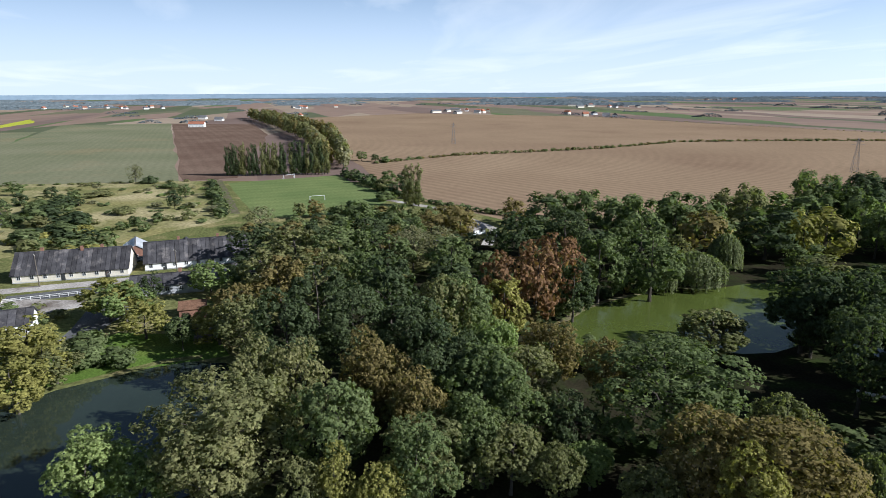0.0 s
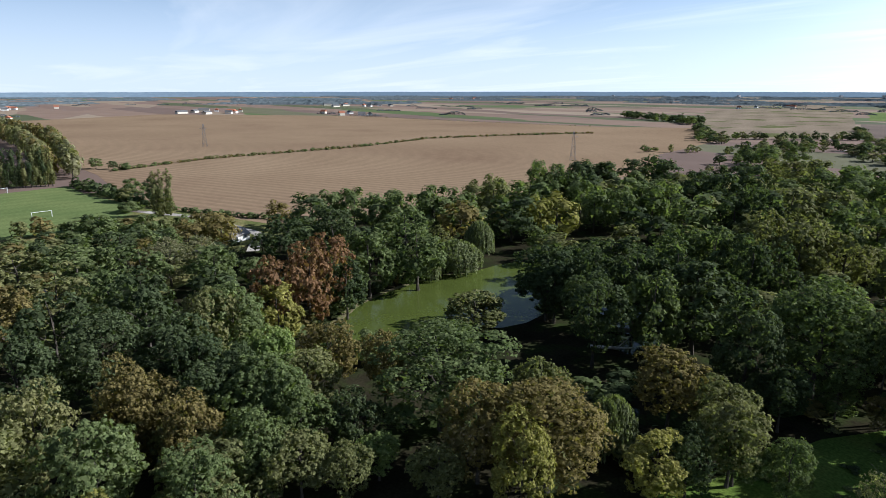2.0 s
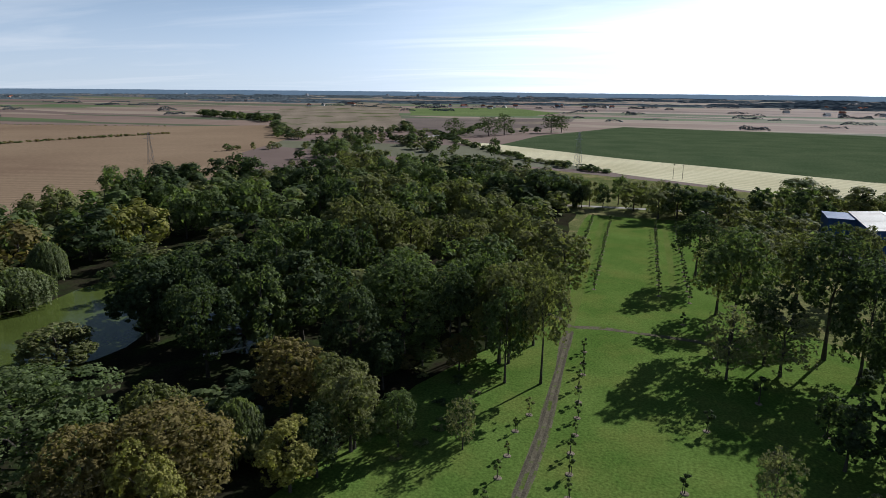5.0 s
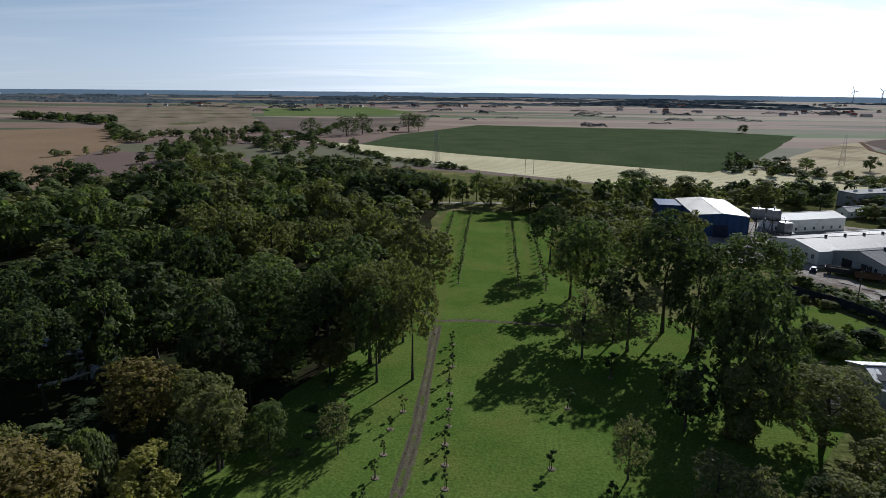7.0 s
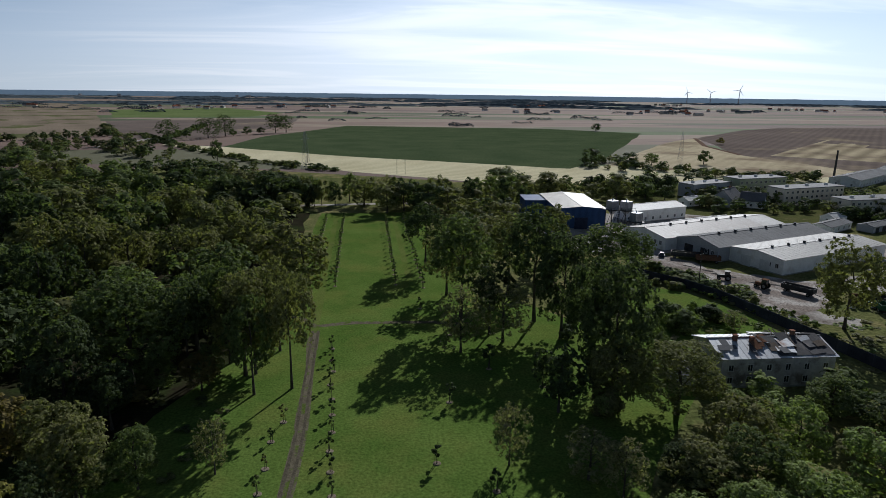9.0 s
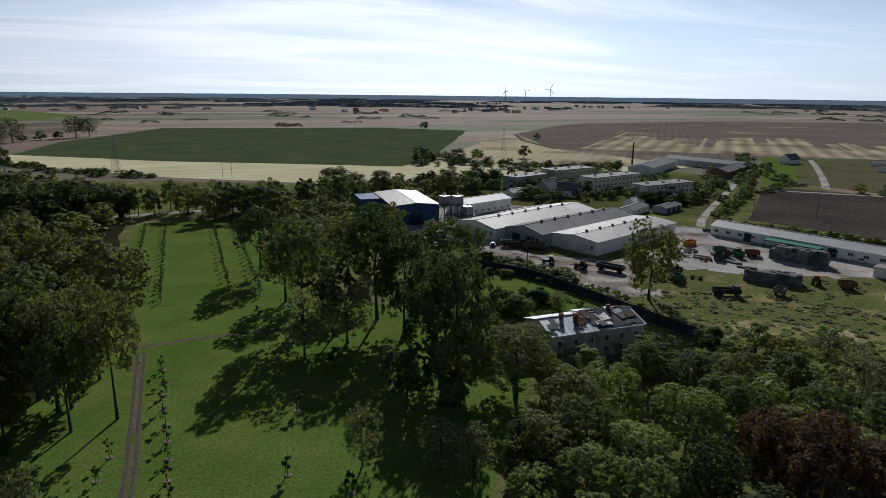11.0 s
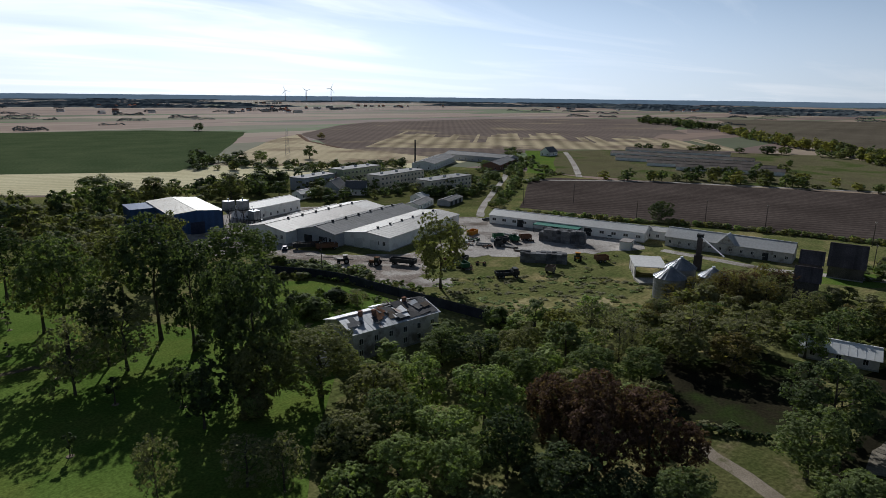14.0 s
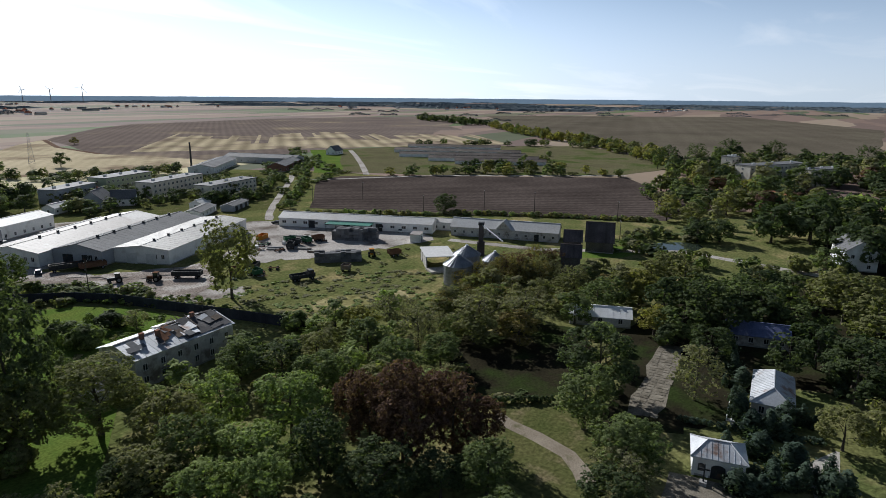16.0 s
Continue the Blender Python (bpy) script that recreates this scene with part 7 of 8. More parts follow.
ring_mesh = mesh_of("soil_ring", bar(bmesh.new(), (0, 0, -0.1), (0, 0, 0.16), 0.75, 0.5, 10), M["soil"])


def soil_rings():
    """A pale disc of bare soil at the foot of each young tree, and a stake beside it."""
    stake = mesh_of("stake", boxes((0.25, -0.04, -0.2, 0.33, 0.04, 1.5)), M["pole_wood"])
    for ob in [o for o in scene.objects if o.name.startswith("young_tree") and not o.parent]:
        for name, me in (("soil_ring", ring_mesh), ("stake", stake)):
            p = part(name, me, None, ob)
            p.scale = (1 / ob.scale.x, 1 / ob.scale.y, 1 / ob.scale.z)


row([(-5.2, 64), (-7.6, 122)], 5.2, 3.0, 4.0, 0.7, "dg", "sapling", "young staked tree on the park lawn", "young trees along the tracks", 12, 0.3)
row([(-15.0, 64), (-13.4, 98)], 6.2, 2.8, 3.8, 0.7, "go", "sapling", "young staked tree on the park lawn", "young trees along the tracks", 13, 0.6)
for x, y, h in ((16, 68, 4.2), (13, 92, 4.5), (17, 121, 4.5), (22, 104, 6.0), (12, 138, 3.6), (9, 75, 3.8), (30, 96, 7.0), (21, 84, 4.0)):
    plant(x, y, h, h * 0.22, "d", "sapling", "young staked tree on the park lawn", "young trees along the tracks")
soil_rings()
row([(61, 116), (70, 132), (80, 124), (78, 110)], 6.0, 2.2, 3.8, 1.5, "ll", "bush", "small round fruit tree on the orchard lawn", "orchard trees", 21, 1.6)
row([(42, 118), (48, 130)], 3.2, 1.6, 2.6, 1.7, "d", "bush", "dark low bush on the lawn", "bushes", 22, 1.2)
# scrub by the football pitch
for x, y, h, r, t in ((-288, -109, 6, 5, "g"), (-334, -117, 6, 5, "d"), (-265, -108, 5, 5, "g"), (-278, -71, 4, 4.5, "o"), (-287, -53, 9, 3.2, "d"), (-317, -53, 7, 4.0, "g"), (-314, -39, 5, 5, "g"),
                      (-253, -61, 4, 3.2, "g"), (-237, -75, 5, 4.5, "y"), (-233, -93, 5, 5, "g"), (-375, -88, 12, 4.6, "a"), (-372, -80, 5, 4, "d"), (-300, -128, 8, 6, "d"), (-276, -124, 9, 7, "g"),
                      (-258, -96, 5, 5, "o"), (-244, -108, 6, 6, "g"), (-262, -84, 4, 5, "g"), (-272, -92, 4, 5, "o"), (-225, -86, 4, 4, "g"), (-352, -66, 3, 5, "g"), (-332, -60, 3, 5, "o"), (-330, -95, 3, 6, "o"),
                      (-348, 50, 7, 6, "g"), (-336, 58, 8, 6, "d"), (-322, 48, 8, 6, "g"), (-311, 42, 7, 6, "o"), (-296, 52, 9, 5, "d"), (-284, 40, 5, 5, "g"), (-456, 47, 8, 5, "g"), (-448, 56, 6, 5, "d"), (-440, 62, 5, 4, "g")):
    k = "airy" if t == "a" else "bush" if h < 6 else "far"
    plant(x, y, h, r, t, k, "%s shrub on dry scrubland" % TINT[t], "bushes")
hedges = {}
belt(hedges, [(-222, -60), (-250, -62), (-270, -40)], 6, 2, 4.5, 3.0, "goa", "shrub", 31, 6)
belt(hedges, [(-260, -30), (-372, -48)], 3, 2, 4, 2.4, "dg", "shrub", 32, 1.5)
belt(hedges, [(-375, -60), (-385, -230)], 5, 0.8, 1.8, 2.0, "go", "shrub", 33, 1.5)
belt(hedges, [(-436, 53), (-473, 120), (-495, 257), (-539, 363), (-527, 450), (-494, 563)], 3.5, 1.2, 3.0, 2.4, "gob", "shrub", 34, 1)
belt(hedges, [(-1098, 556), (-774, 613), (-584, 666)], 8, 0.8, 1.6, 1.6, "gab", "shrub", 35, 2)
belt(hedges, [(-300, 44), (-255, 68), (-222, 92)], 2.6, 1.5, 3.4, 2.0, "gdg", "shrub", 36, 1.2)
belt(hedges, [(-381, 28), (-345, 36), (-300, 46)], 3.0, 3, 7, 3.0, "gd", "shrub", 37, 2.5)
belt(hedges, [(-214, -12), (-222, 20), (-240, 36), (-256, 22), (-246, -6)], 5, 4, 8, 3.6, "gdob", "tiny", 38, 4)
belt(hedges, [(-200, 0), (-197, 24), (-198, 40)], 6, 7, 12, 4.4, "gdo", "tiny", 39, 5)
belt(hedges, [(-205, -60), (-220, -74), (-230, -100), (-240, -140)], 4, 2, 5, 3, "gyo", "shrub", 40, 5)
belt(hedges, [(-251, 729), (-165, 576), (-116, 503), (-69, 441), (-20, 396)], 5, 2, 5, 4, "gdo", "shrub", 41, 5)
belt(hedges, [(-300, 529), (-240, 560), (-186, 600), (-200, 700), (-220, 900)], 8, 3, 8, 5, "gd", "tiny", 42, 5)
belt(hedges, [(-330, 430), (-260, 480), (-225, 560)], 8, 4, 8, 3.6, "goa", "tiny", 43, 10)
belt(hedges, [(-230, 340), (-180, 390), (-110, 400), (-60, 340), (-20, 300)], 8, 3, 7, 3.4, "goa", "tiny", 44, 10)
belt(hedges, [(153, 416), (188, 379), (225, 356), (283, 352)], 6, 3, 8, 4, "dgo", "tiny", 45, 5)
belt(hedges, [(30, 300), (80, 318), (140, 312), (190, 322), (250, 332)], 6, 4, 9, 4, "dgo", "tiny", 46, 6)
belt(hedges, [(150, 250), (165, 275), (190, 306), (240, 296), (262, 270), (250, 240), (236, 220)], 5, 3, 7, 3.4, "gdo", "tiny", 47, 6)
belt(hedges, [(200, 178), (212, 160), (225, 133), (240, 108), (256, 66), (262, 40)], 1.3, 1.2, 2.6, 2.0, "lolya", "shrub", 48, 1.2)
belt(hedges, [(282, 236), (318, 246), (360, 300), (400, 336)], 5, 1.5, 4, 3, "go", "shrub", 49, 5)
belt(hedges, [(268, 245), (300, 290), (340, 330)], 5, 2, 5, 3, "g", "shrub", 50, 4)
belt(hedges, [(335, 215), (375, 160), (412, 92), (400, 80)], 6, 3, 8, 4, "gygo", "tiny", 51, 5)
belt(hedges, [(962, 428), (779, 298), (688, 215), (631, 162), (567, 114), (487, 73)], 6, 9, 15, 6, "yyogo", "tiny", 52, 6)
belt(hedges, [(460, 70), (440, 40), (400, 30), (360, 50), (340, 40), (300, 30)], 5, 6, 12, 5, "gdoyg", "tiny", 53, 14)
belt(hedges, [(380, 20), (340, -10), (300, 0), (290, -40), (360, -60), (430, -60)], 5, 8, 14, 6, "dgodm", "tiny", 54, 14)
belt(hedges, [(500, 180), (430, 140), (400, 150)], 8, 2, 5, 4, "go", "shrub", 55, 14)
belt(hedges, [(232, 18), (236, 36), (222, 42), (206, 40), (204, 26)], 3, 2, 5, 3, "gda", "shrub", 56, 2)
belt(hedges, [(200, 30), (196, 10), (204, -10), (190, -30)], 4, 2, 6, 3, "gdo", "shrub", 57, 5)
belt(hedges, [(76, 154), (84, 145)], 2.8, 1.2, 3.0, 2.0, "glao", "shrub", 58, 2.5)
belt(hedges, [(68, 160), (80, 166), (90, 150)], 3, 2, 4, 2.6, "gdo", "shrub", 59, 3)
belt(hedges, [(96.2, 9), (97, 0.8), (98, -7), (99.5, -12)], 0.9, 1.1, 1.4, 0.8, "c", "shrub", 61, 0.15)
belt(hedges, [(146, 65.5), (150, 62), (156, 60), (163, 56.5), (170, 54.5)], 1.7, 6.0, 9.5, 3.4, "abmb", "airy", 62, 3)
belt(hedges, [(122, 66), (132, 62), (140, 58)], 2.0, 3.5, 6.5, 2.8, "abb", "airy", 64, 2.5)
belt(hedges, [(86.5, 38), (92.5, 28.2)], 0.7, 1.2, 1.5, 0.8, "d", "shrub", 65, 0.15)
belt(hedges, [(-180, -100), (-150, -58), (-126, -52)], 4, 1.5, 3, 2.2, "go", "shrub", 63, 3)
belt(hedges, [(-72, 264), (-34, 270), (-14, 272)], 4.2, 10, 15, 3.6, "dogo", "tiny", 66, 4)
belt(hedges, [(12, 272), (48, 268), (76, 262)], 4.2, 10, 15, 3.6, "dogo", "tiny", 67, 4)
belt(hedges, [(159, 438), (184, 449), (189, 407), (211, 379), (242, 352), (274, 342)], 3.6, 3.5, 7.5, 4, "dgo", "tiny", 71, 4)
belt(hedges, [(-222, 401), (-263, 503), (-274, 595), (-239, 583), (-188, 519), (-150, 470)], 6, 6, 11, 5, "gda", "tiny", 72, 14)
belt(hedges, [(-200, 360), (-150, 395), (-100, 385), (-60, 345), (-40, 320)], 4.5, 6, 11, 5, "gdad", "tiny", 73, 14)
belt(hedges, [(-150, 430), (-110, 430), (-70, 385)], 6, 3, 7, 4, "gdo", "tiny", 74, 8)
belt(hedges, [(-114, 43), (-121, 54), (-128.5, 65), (-133, 75), (-135.5, 85), (-138, 94)], 2.4, 2, 5, 2.4, "gdbgo", "tiny", 75, 0.9)
belt(hedges, [(1172, 700), (1073, 570), (971, 450)], 7, 10, 16, 8, "dgdo", "tiny", 76, 16)
belt(hedges, [(-320, -112), (-285, -100), (-255, -84), (-232, -88), (-226, -70)], 3.2, 3.5, 7, 4.5, "dggd", "tiny", 77, 8)
belt(hedges, [(216, 222), (232, 232), (258, 250), (290, 278)], 3.0, 2, 4.5, 2.4, "gdog", "shrub", 78, 1.5)
belt(hedges, [(206, 192), (243, 217), (274, 240), (306, 266), (352, 304)], 2.6, 2, 4.5, 2.6, "golg", "shrub", 79, 2.0)
belt(hedges, [(300, 268), (380, 335), (440, 392)], 3.5, 2, 5, 3.2, "gdgo", "shrub", 80, 5)
belt(hedges, [(108, 300), (124, 308), (142, 308), (162, 302)], 3.6, 8, 13, 4.6, "dgdd", "tiny", 81, 3)
belt(hedges, [(165, 283), (186, 286), (196, 262)], 5, 4, 8, 4, "dgo", "tiny", 82, 3)
belt(hedges, [(196, 232), (208, 224), (236, 230)], 4, 4, 8, 3.6, "dgo", "tiny", 83, 3)
belt(hedges, [(-470, 735), (-373, 593), (-320, 540)], 9, 5, 10, 6, "gda", "tiny", 84, 9)
belt(hedges, [(-373, 593), (-318, 650), (-264, 704)], 5, 5, 10, 5, "gda", "tiny", 85, 5)
belt(hedges, [(-764, 949), (-640, 890), (-520, 826)], 7, 8, 14, 9, "dgd", "tiny", 86, 14)
belt(hedges, [(-339, 870), (-264, 704), (-221, 629)], 9, 3, 7, 5, "gda", "tiny", 87, 4)
belt(hedges, [(402, 148), (392, 168), (374, 186)], 5, 7, 12, 5, "gyod", "tiny", 88, 5)
belt(hedges, [(560, 318), (600, 250), (640, 178), (560, 120)], 9, 4, 9, 6, "gdo", "tiny", 89, 12)
belt(hedges, [(79, 168), (87, 153), (93, 142), (96, 132)], 1.3, 1.2, 3.2, 2.0, "gdloa", "shrub", 90, 2.2)
belt(hedges, [(86, 168), (93, 155), (98, 143)], 2.0, 0.8, 2.0, 1.8, "glao", "shrub", 91, 2.0)
belt(hedges, [(-66, 62), (-58, 84), (-48, 92), (-40, 98)], 2.4, 2.5, 5.5, 3.0, "ddgb", "tiny", 92, 3)
belt(hedges, [(-60, 52), (-50, 58), (-44, 70)], 2.6, 2, 4.5, 2.6, "ddgo", "tiny", 93, 2.5)
joined("hedgerow", hedges, "uneven hedgerow and scrub of %s bushes", "hedgerow")
avenue = {}
for off in (0, 22):
    belt(avenue, [(-408, 20 + off * 0.5), (-653, 14 + off), (-927, -24 + off), (-1250, -80 + off)], 7.5, 17, 21, 5.5, "oba", "tiny", 70 + off, 2)
joined("tree_avenue", avenue, "long double row of %s trees across the fields", "avenue")
for x, y, h, r, t, k in ((104.6, 116.4, 20, 6.6, "o", "near"), (236, 126, 9, 6, "d", "near"), (-104, 454, 17, 5, "d", "far"), (217, 239, 9, 7, "o", "far"), (467, 70, 19, 9, "d", "airy"), (478, 52, 20, 8, "d", "airy"),
                         (535, 34, 21, 10, "d", "airy"), (555, 3, 20, 8, "d", "airy"), (548, -57, 20, 9, "d", "airy"), (540, -75, 20, 9, "d", "airy"), (-194, 646, 22, 12, "d", "airy"), (-163, 677, 23, 12, "d", "airy"),
                         (-152, 707, 25, 12, "d", "airy"), (-106, 762, 26, 12, "d", "airy"), (-95, 773, 24, 10, "d", "airy"), (-186, 683, 9, 6, "d", "far"), (-134, 734, 10, 8, "d", "far"), (-120, 745, 9, 7, "d", "far"),
                         (-145, 715, 8, 6, "d", "far"), (161, 429, 14, 8, "d", "far"), (188, 426, 11, 7, "d", "far"), (206, 428, 10, 8, "g", "far"), (249, 433, 11, 6, "d", "far"), (369, 614, 8, 7, "b", "far"), (313, 828, 12, 10, "d", "far"),
                         (391, 177, 8, 5, "o", "far"), (390, 160, 7, 5, "y", "far"), (398, 147, 9, 6, "o", "far"), (409, 131, 8, 6, "y", "far")):
    plant(x, y, h, r, t, k, "lone %s tree at a field edge" % TINT[t], "lone field trees", "field_tree")


for x, y, h, t in ((-64, 280, 11.2, "o"), (-58, 279, 13.5, "d"), (-51, 278, 10.7, "g"), (-46, 274, 15.3, "g"), (-41, 283, 11.1, "a"), (-32, 273, 10.8, "g"), (-26, 275, 15.1, "o"), (-20, 277, 12.6, "o"), (-14, 275, 12.5, "d"), (-8, 285, 14.9, "g"), (2, 283, 13.0, "o"), (9, 278, 14.8, "a"), (15, 278, 11.5, "o"), (22, 276, 11.2, "o"), (29, 281, 13.2, "o"), (35, 283, 13.7, "o")):
    plant(x, y, h, h * 0.3, t, "airy" if t == "a" else "far", "slender %s tree at the end of the lawn" % TINT[t], "trees at the end of the lawn", "slender_tree")


# ---- distance: woods, hamlets, horizon ----
def far_growth():
    rng = np.random.default_rng(4)
    cs, ns, ss = [], [], []

    worked = [[(-421, 43), (-330, 520), (-420, 800), (-1098, 556), (-1386, 272), (-787, 27)], [(300, 450), (558, 871), (989, 950), (1333, 793), (1164, 591), (489, 360)],
              [(860, 310), (1500, 690), (1900, 100), (1250, -149), (600, -71)], [(-126, 574), (359, 784), (262, 878), (-27, 930)], [(-383, -240), (-376, -65), (-1080, -191), (-1078, -347)]]

    def wood(x, y, length, depth, ang, h, n):
        u, v = rng.uniform(-0.5, 0.5, n) * length, rng.uniform(-0.5, 0.5, n) * depth
        top = h * (0.62 + 0.38 * np.sin(u / h * 0.9 + rng.uniform(0, 6)) * np.sin(u / h * 0.37 + x)) * np.clip((length / 2 - np.abs(u)) / h + 0.25, 0, 1)
        cs.append(np.stack([x + u * math.cos(ang) - v * math.sin(ang), y + u * math.sin(ang) + v * math.cos(ang), top * rng.uniform(0.08, 1, n) ** 0.8], 1))
        m = unit(rng, n); m[:, 2] = np.abs(m[:, 2]) * 0.7 + 0.1
        ns.append(m / np.linalg.norm(m, axis=1, keepdims=True)); ss.append(np.full(n, h * 0.15))

    # hedges and copses, thin towards the near fields
    for _ in range(700):
        d, az = math.exp(rng.uniform(math.log(880), math.log(2300))), rng.uniform(-0.25, 3.75)
        x, y = d * math.cos(az), d * math.sin(az)
        if rng.random() > 0.12 + 0.6 * (d - 880) / 1400 or noise.noise((x / 800, y / 800, 3.0)) < -0.1 or any(inside(x, y, f) for f in worked):
            continue
        length = rng.uniform(15, 60) * (d / 1300)
        wood(x, y, length, rng.uniform(5, 12), az + math.pi / 2 + rng.normal(0, 0.2), rng.uniform(4.5, 8.5), int(60 + length * 4))
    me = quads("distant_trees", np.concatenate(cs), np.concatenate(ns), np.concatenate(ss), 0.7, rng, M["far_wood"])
    tagged(new("distant_trees", me), "scattered far hedges, copses and woods, haze put in as blue-grey", "woods", kind="stuff")


def far_woods():
    """Long low woods that close up towards the horizon: bumpy ridges of treetops, all in one mesh."""
    rng = np.random.default_rng(12)
    vs, fs = [], []
    for _ in range(1500):
        d, az = rng.uniform(2150, 4780), rng.uniform(-0.25, 3.75)
        x, y = d * math.cos(az), d * math.sin(az)
        if noise.noise((x / 1100, y / 600, 5.0)) < 0.10 - 0.50 * (d - 1750) / 3000:
            continue
        n, ang, h = int(rng.integers(8, 30)), az + math.pi / 2 + rng.normal(0, 0.16), rng.uniform(4.5, 8.5)
        c, s_ = math.cos(ang), math.sin(ang)
        base = len(vs)
        for i in range(n + 1):
            u = (i - n / 2) * 11
            t = h * rng.uniform(0.55, 1.0) * min(1, 0.35 + min(i, n - i) * 0.3)
            for v, z in ((-15, -0.5), (-7, t * 0.7), (1, t), (14, -0.5)):
                w = v + rng.uniform(-2.5, 2.5)
                vs.append((x + u * c - w * s_, y + u * s_ + w * c, z))
        for i in range(n):
            for k in range(3):
                a = base + i * 4 + k
                fs.append((a, a + 4, a + 5, a + 1))
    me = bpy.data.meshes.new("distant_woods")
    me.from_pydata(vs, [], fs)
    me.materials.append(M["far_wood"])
    tagged(new("distant_woods", me), "long low woods towards the horizon, haze put in as blue-grey", "woods", kind="stuff")


far_growth()
far_woods()


def horizon_belt():
    rng = np.random.default_rng(9)
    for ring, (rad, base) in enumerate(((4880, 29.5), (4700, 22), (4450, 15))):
        bm = bmesh.new()
        n = 700
        a = np.linspace(0, 2 * math.pi, n, endpoint=False)
        top = base + (1.6 if ring == 0 else 4.0) * (np.array([noise.noise((math.cos(v) * 30, math.sin(v) * 30, ring * 9.0)) for v in a])) + rng.normal(0, 0.35, n) - \
            (0 if ring == 0 else 6.0) * np.array([max(0, noise.noise((math.cos(v) * 7, math.sin(v) * 7, ring * 5.0 + 2)) * 2) for v in a])
        lo = [bm.verts.new((rad * math.cos(v), rad * math.sin(v), -1)) for v in a]
        mi = [bm.verts.new((rad * math.cos(v), rad * math.sin(v), max(1.0, t))) for v, t in zip(a, top)]
        ba = [bm.verts.new(((rad + 15) * math.cos(v), (rad + 15) * math.sin(v), -1)) for v in a]
        for i in range(n):
            j = (i + 1) % n
            bm.faces.new((lo[j], lo[i], mi[i], mi[j])); bm.faces.new((mi[j], mi[i], ba[i], ba[j]))
        tagged(new("backdrop", mesh_of("backdrop", bm, M["horizon"])), "belt of woods along the horizon, haze put in as blue-grey glow", "horizon", kind="structure")


horizon_belt()


def hamlets():
    """Small far houses, each a thing of its own on shared meshes."""
    kinds = []
    for L, W, e, r, wl, rf in ((12, 9, 4, 8, "white_wall", "tile_roof"), (14, 9, 3.5, 7, "white_wall", "slate_roof"), (24, 10, 4, 7, "cream_wall", "slate_roof"), (11, 9, 5, 8.5, "cream_wall", "tile_roof")):
        w = boxes((-L / 2, -W / 2, -0.2, L / 2, W / 2, e))
        bm = bmesh.new()
        a, b = L / 2 + 0.4, W / 2 + 0.5
        v = [bm.verts.new(p) for p in ((-a, -b, e - 0.2), (a, -b, e - 0.2), (a, b, e - 0.2), (-a, b, e - 0.2), (-a, 0, r), (a, 0, r))]
        for f in ((0, 1, 5, 4), (2, 3, 4, 5), (1, 2, 5), (3, 0, 4), (3, 2, 1, 0)):
            bm.faces.new([v[i] for i in f])
        kinds.append((mesh_of("wall", w, M[wl]), mesh_of("roof", bm, M[rf])))
    rng = random.Random(23)
    for cx, cy, n in ((-2250, -640, 14), (-2100, -430, 10), (-1240, -60, 4), (-1960, 40, 7), (-1420, 420, 10), (-1130, 640, 5), (-1700, 880, 8), (-2500, 1900, 10), (-820, 1750, 6), (-480, 1810, 10), (-190, 1900, 6),
                      (380, 1620, 7), (820, 1560, 8), (1090, 1830, 12), (1500, 2050, 12), (1950, 1500, 6), (2150, 1100, 6), (2500, 400, 8), (620, 2300, 8), (1300, 2700, 10)):
        for _ in range(n):
            ob = thing("farmhouse", cx + rng.gauss(0, 70), cy + rng.gauss(0, 70), rng.uniform(0, 180), "small far farmhouse with gabled roof", "house", "far farmhouses")
            w, r = kinds[rng.randrange(4)]
            part("wall", w, None, ob); part("roof", r, None, ob)
    gable_house("farmstead", -960, -135, 80, 22, 10, 5, 8, "white_wall", "tile_roof", "white farmhouse with red roof in the fields", "house", 8, 0.5, 5, 5, 2)
    for i in range(9):
        a = radians(61 - 24 + rng.uniform(0, 34) + 60)
        d = 4300 + rng.uniform(-150, 200)
        ob = thing("tower_block", d * math.cos(a), d * math.sin(a), rng.uniform(0, 90), "pale far tower block on the horizon", "tower block", "far tower blocks")
        part("wall", boxes((-9, -6, -1, 9, 6, rng.uniform(12, 19))), M["grey_wall"], ob)


hamlets()


# ---- masts, poles, turbines ----
def turbine(x, y, hub, blade, turn):
    ob = thing("wind_turbine", x, y, -32, "white three-bladed wind turbine on the horizon, backlit shade put in as grey", "wind turbine", "wind turbines")
    part("tower", bar(bmesh.new(), (0, 0, -1), (0, 0, hub), 2.6, 1.5, 12), M["turbine_backlit_grey"], ob)
    part("nacelle", boxes((-1.8, -3.5, hub - 1.4, 1.8, 6, hub + 2.0)), M["turbine_backlit_grey"], ob)
    part("hub", bar(bmesh.new(), (0, -5.5, hub), (0, -3.5, hub), 0.7, 1.9, 10), M["turbine_backlit_grey"], ob)
    me = mesh_of("blade", bar(bar(bmesh.new(), (0, -4.4, 0), (0, -4.4, blade * 0.25), 0.9, 1.7, 6), (0, -4.4, blade * 0.25), (0, -4.4, blade), 1.7, 0.35, 6), M["turbine_backlit_grey"])
    for k in range(3):
        p = part("blade", me, None, ob)
        p.matrix_local = pose(0, 0, hub, 0, turn + 120 * k, 0)


for az, d, hub, bl, tn in ((58.0, 4350, 82, 42, 25), (60.15, 4380, 66, 34, 70), (61.96, 4400, 66, 34, 100)):
    turbine(d * math.cos(radians(az)), d * math.sin(radians(az)), hub, bl, tn)


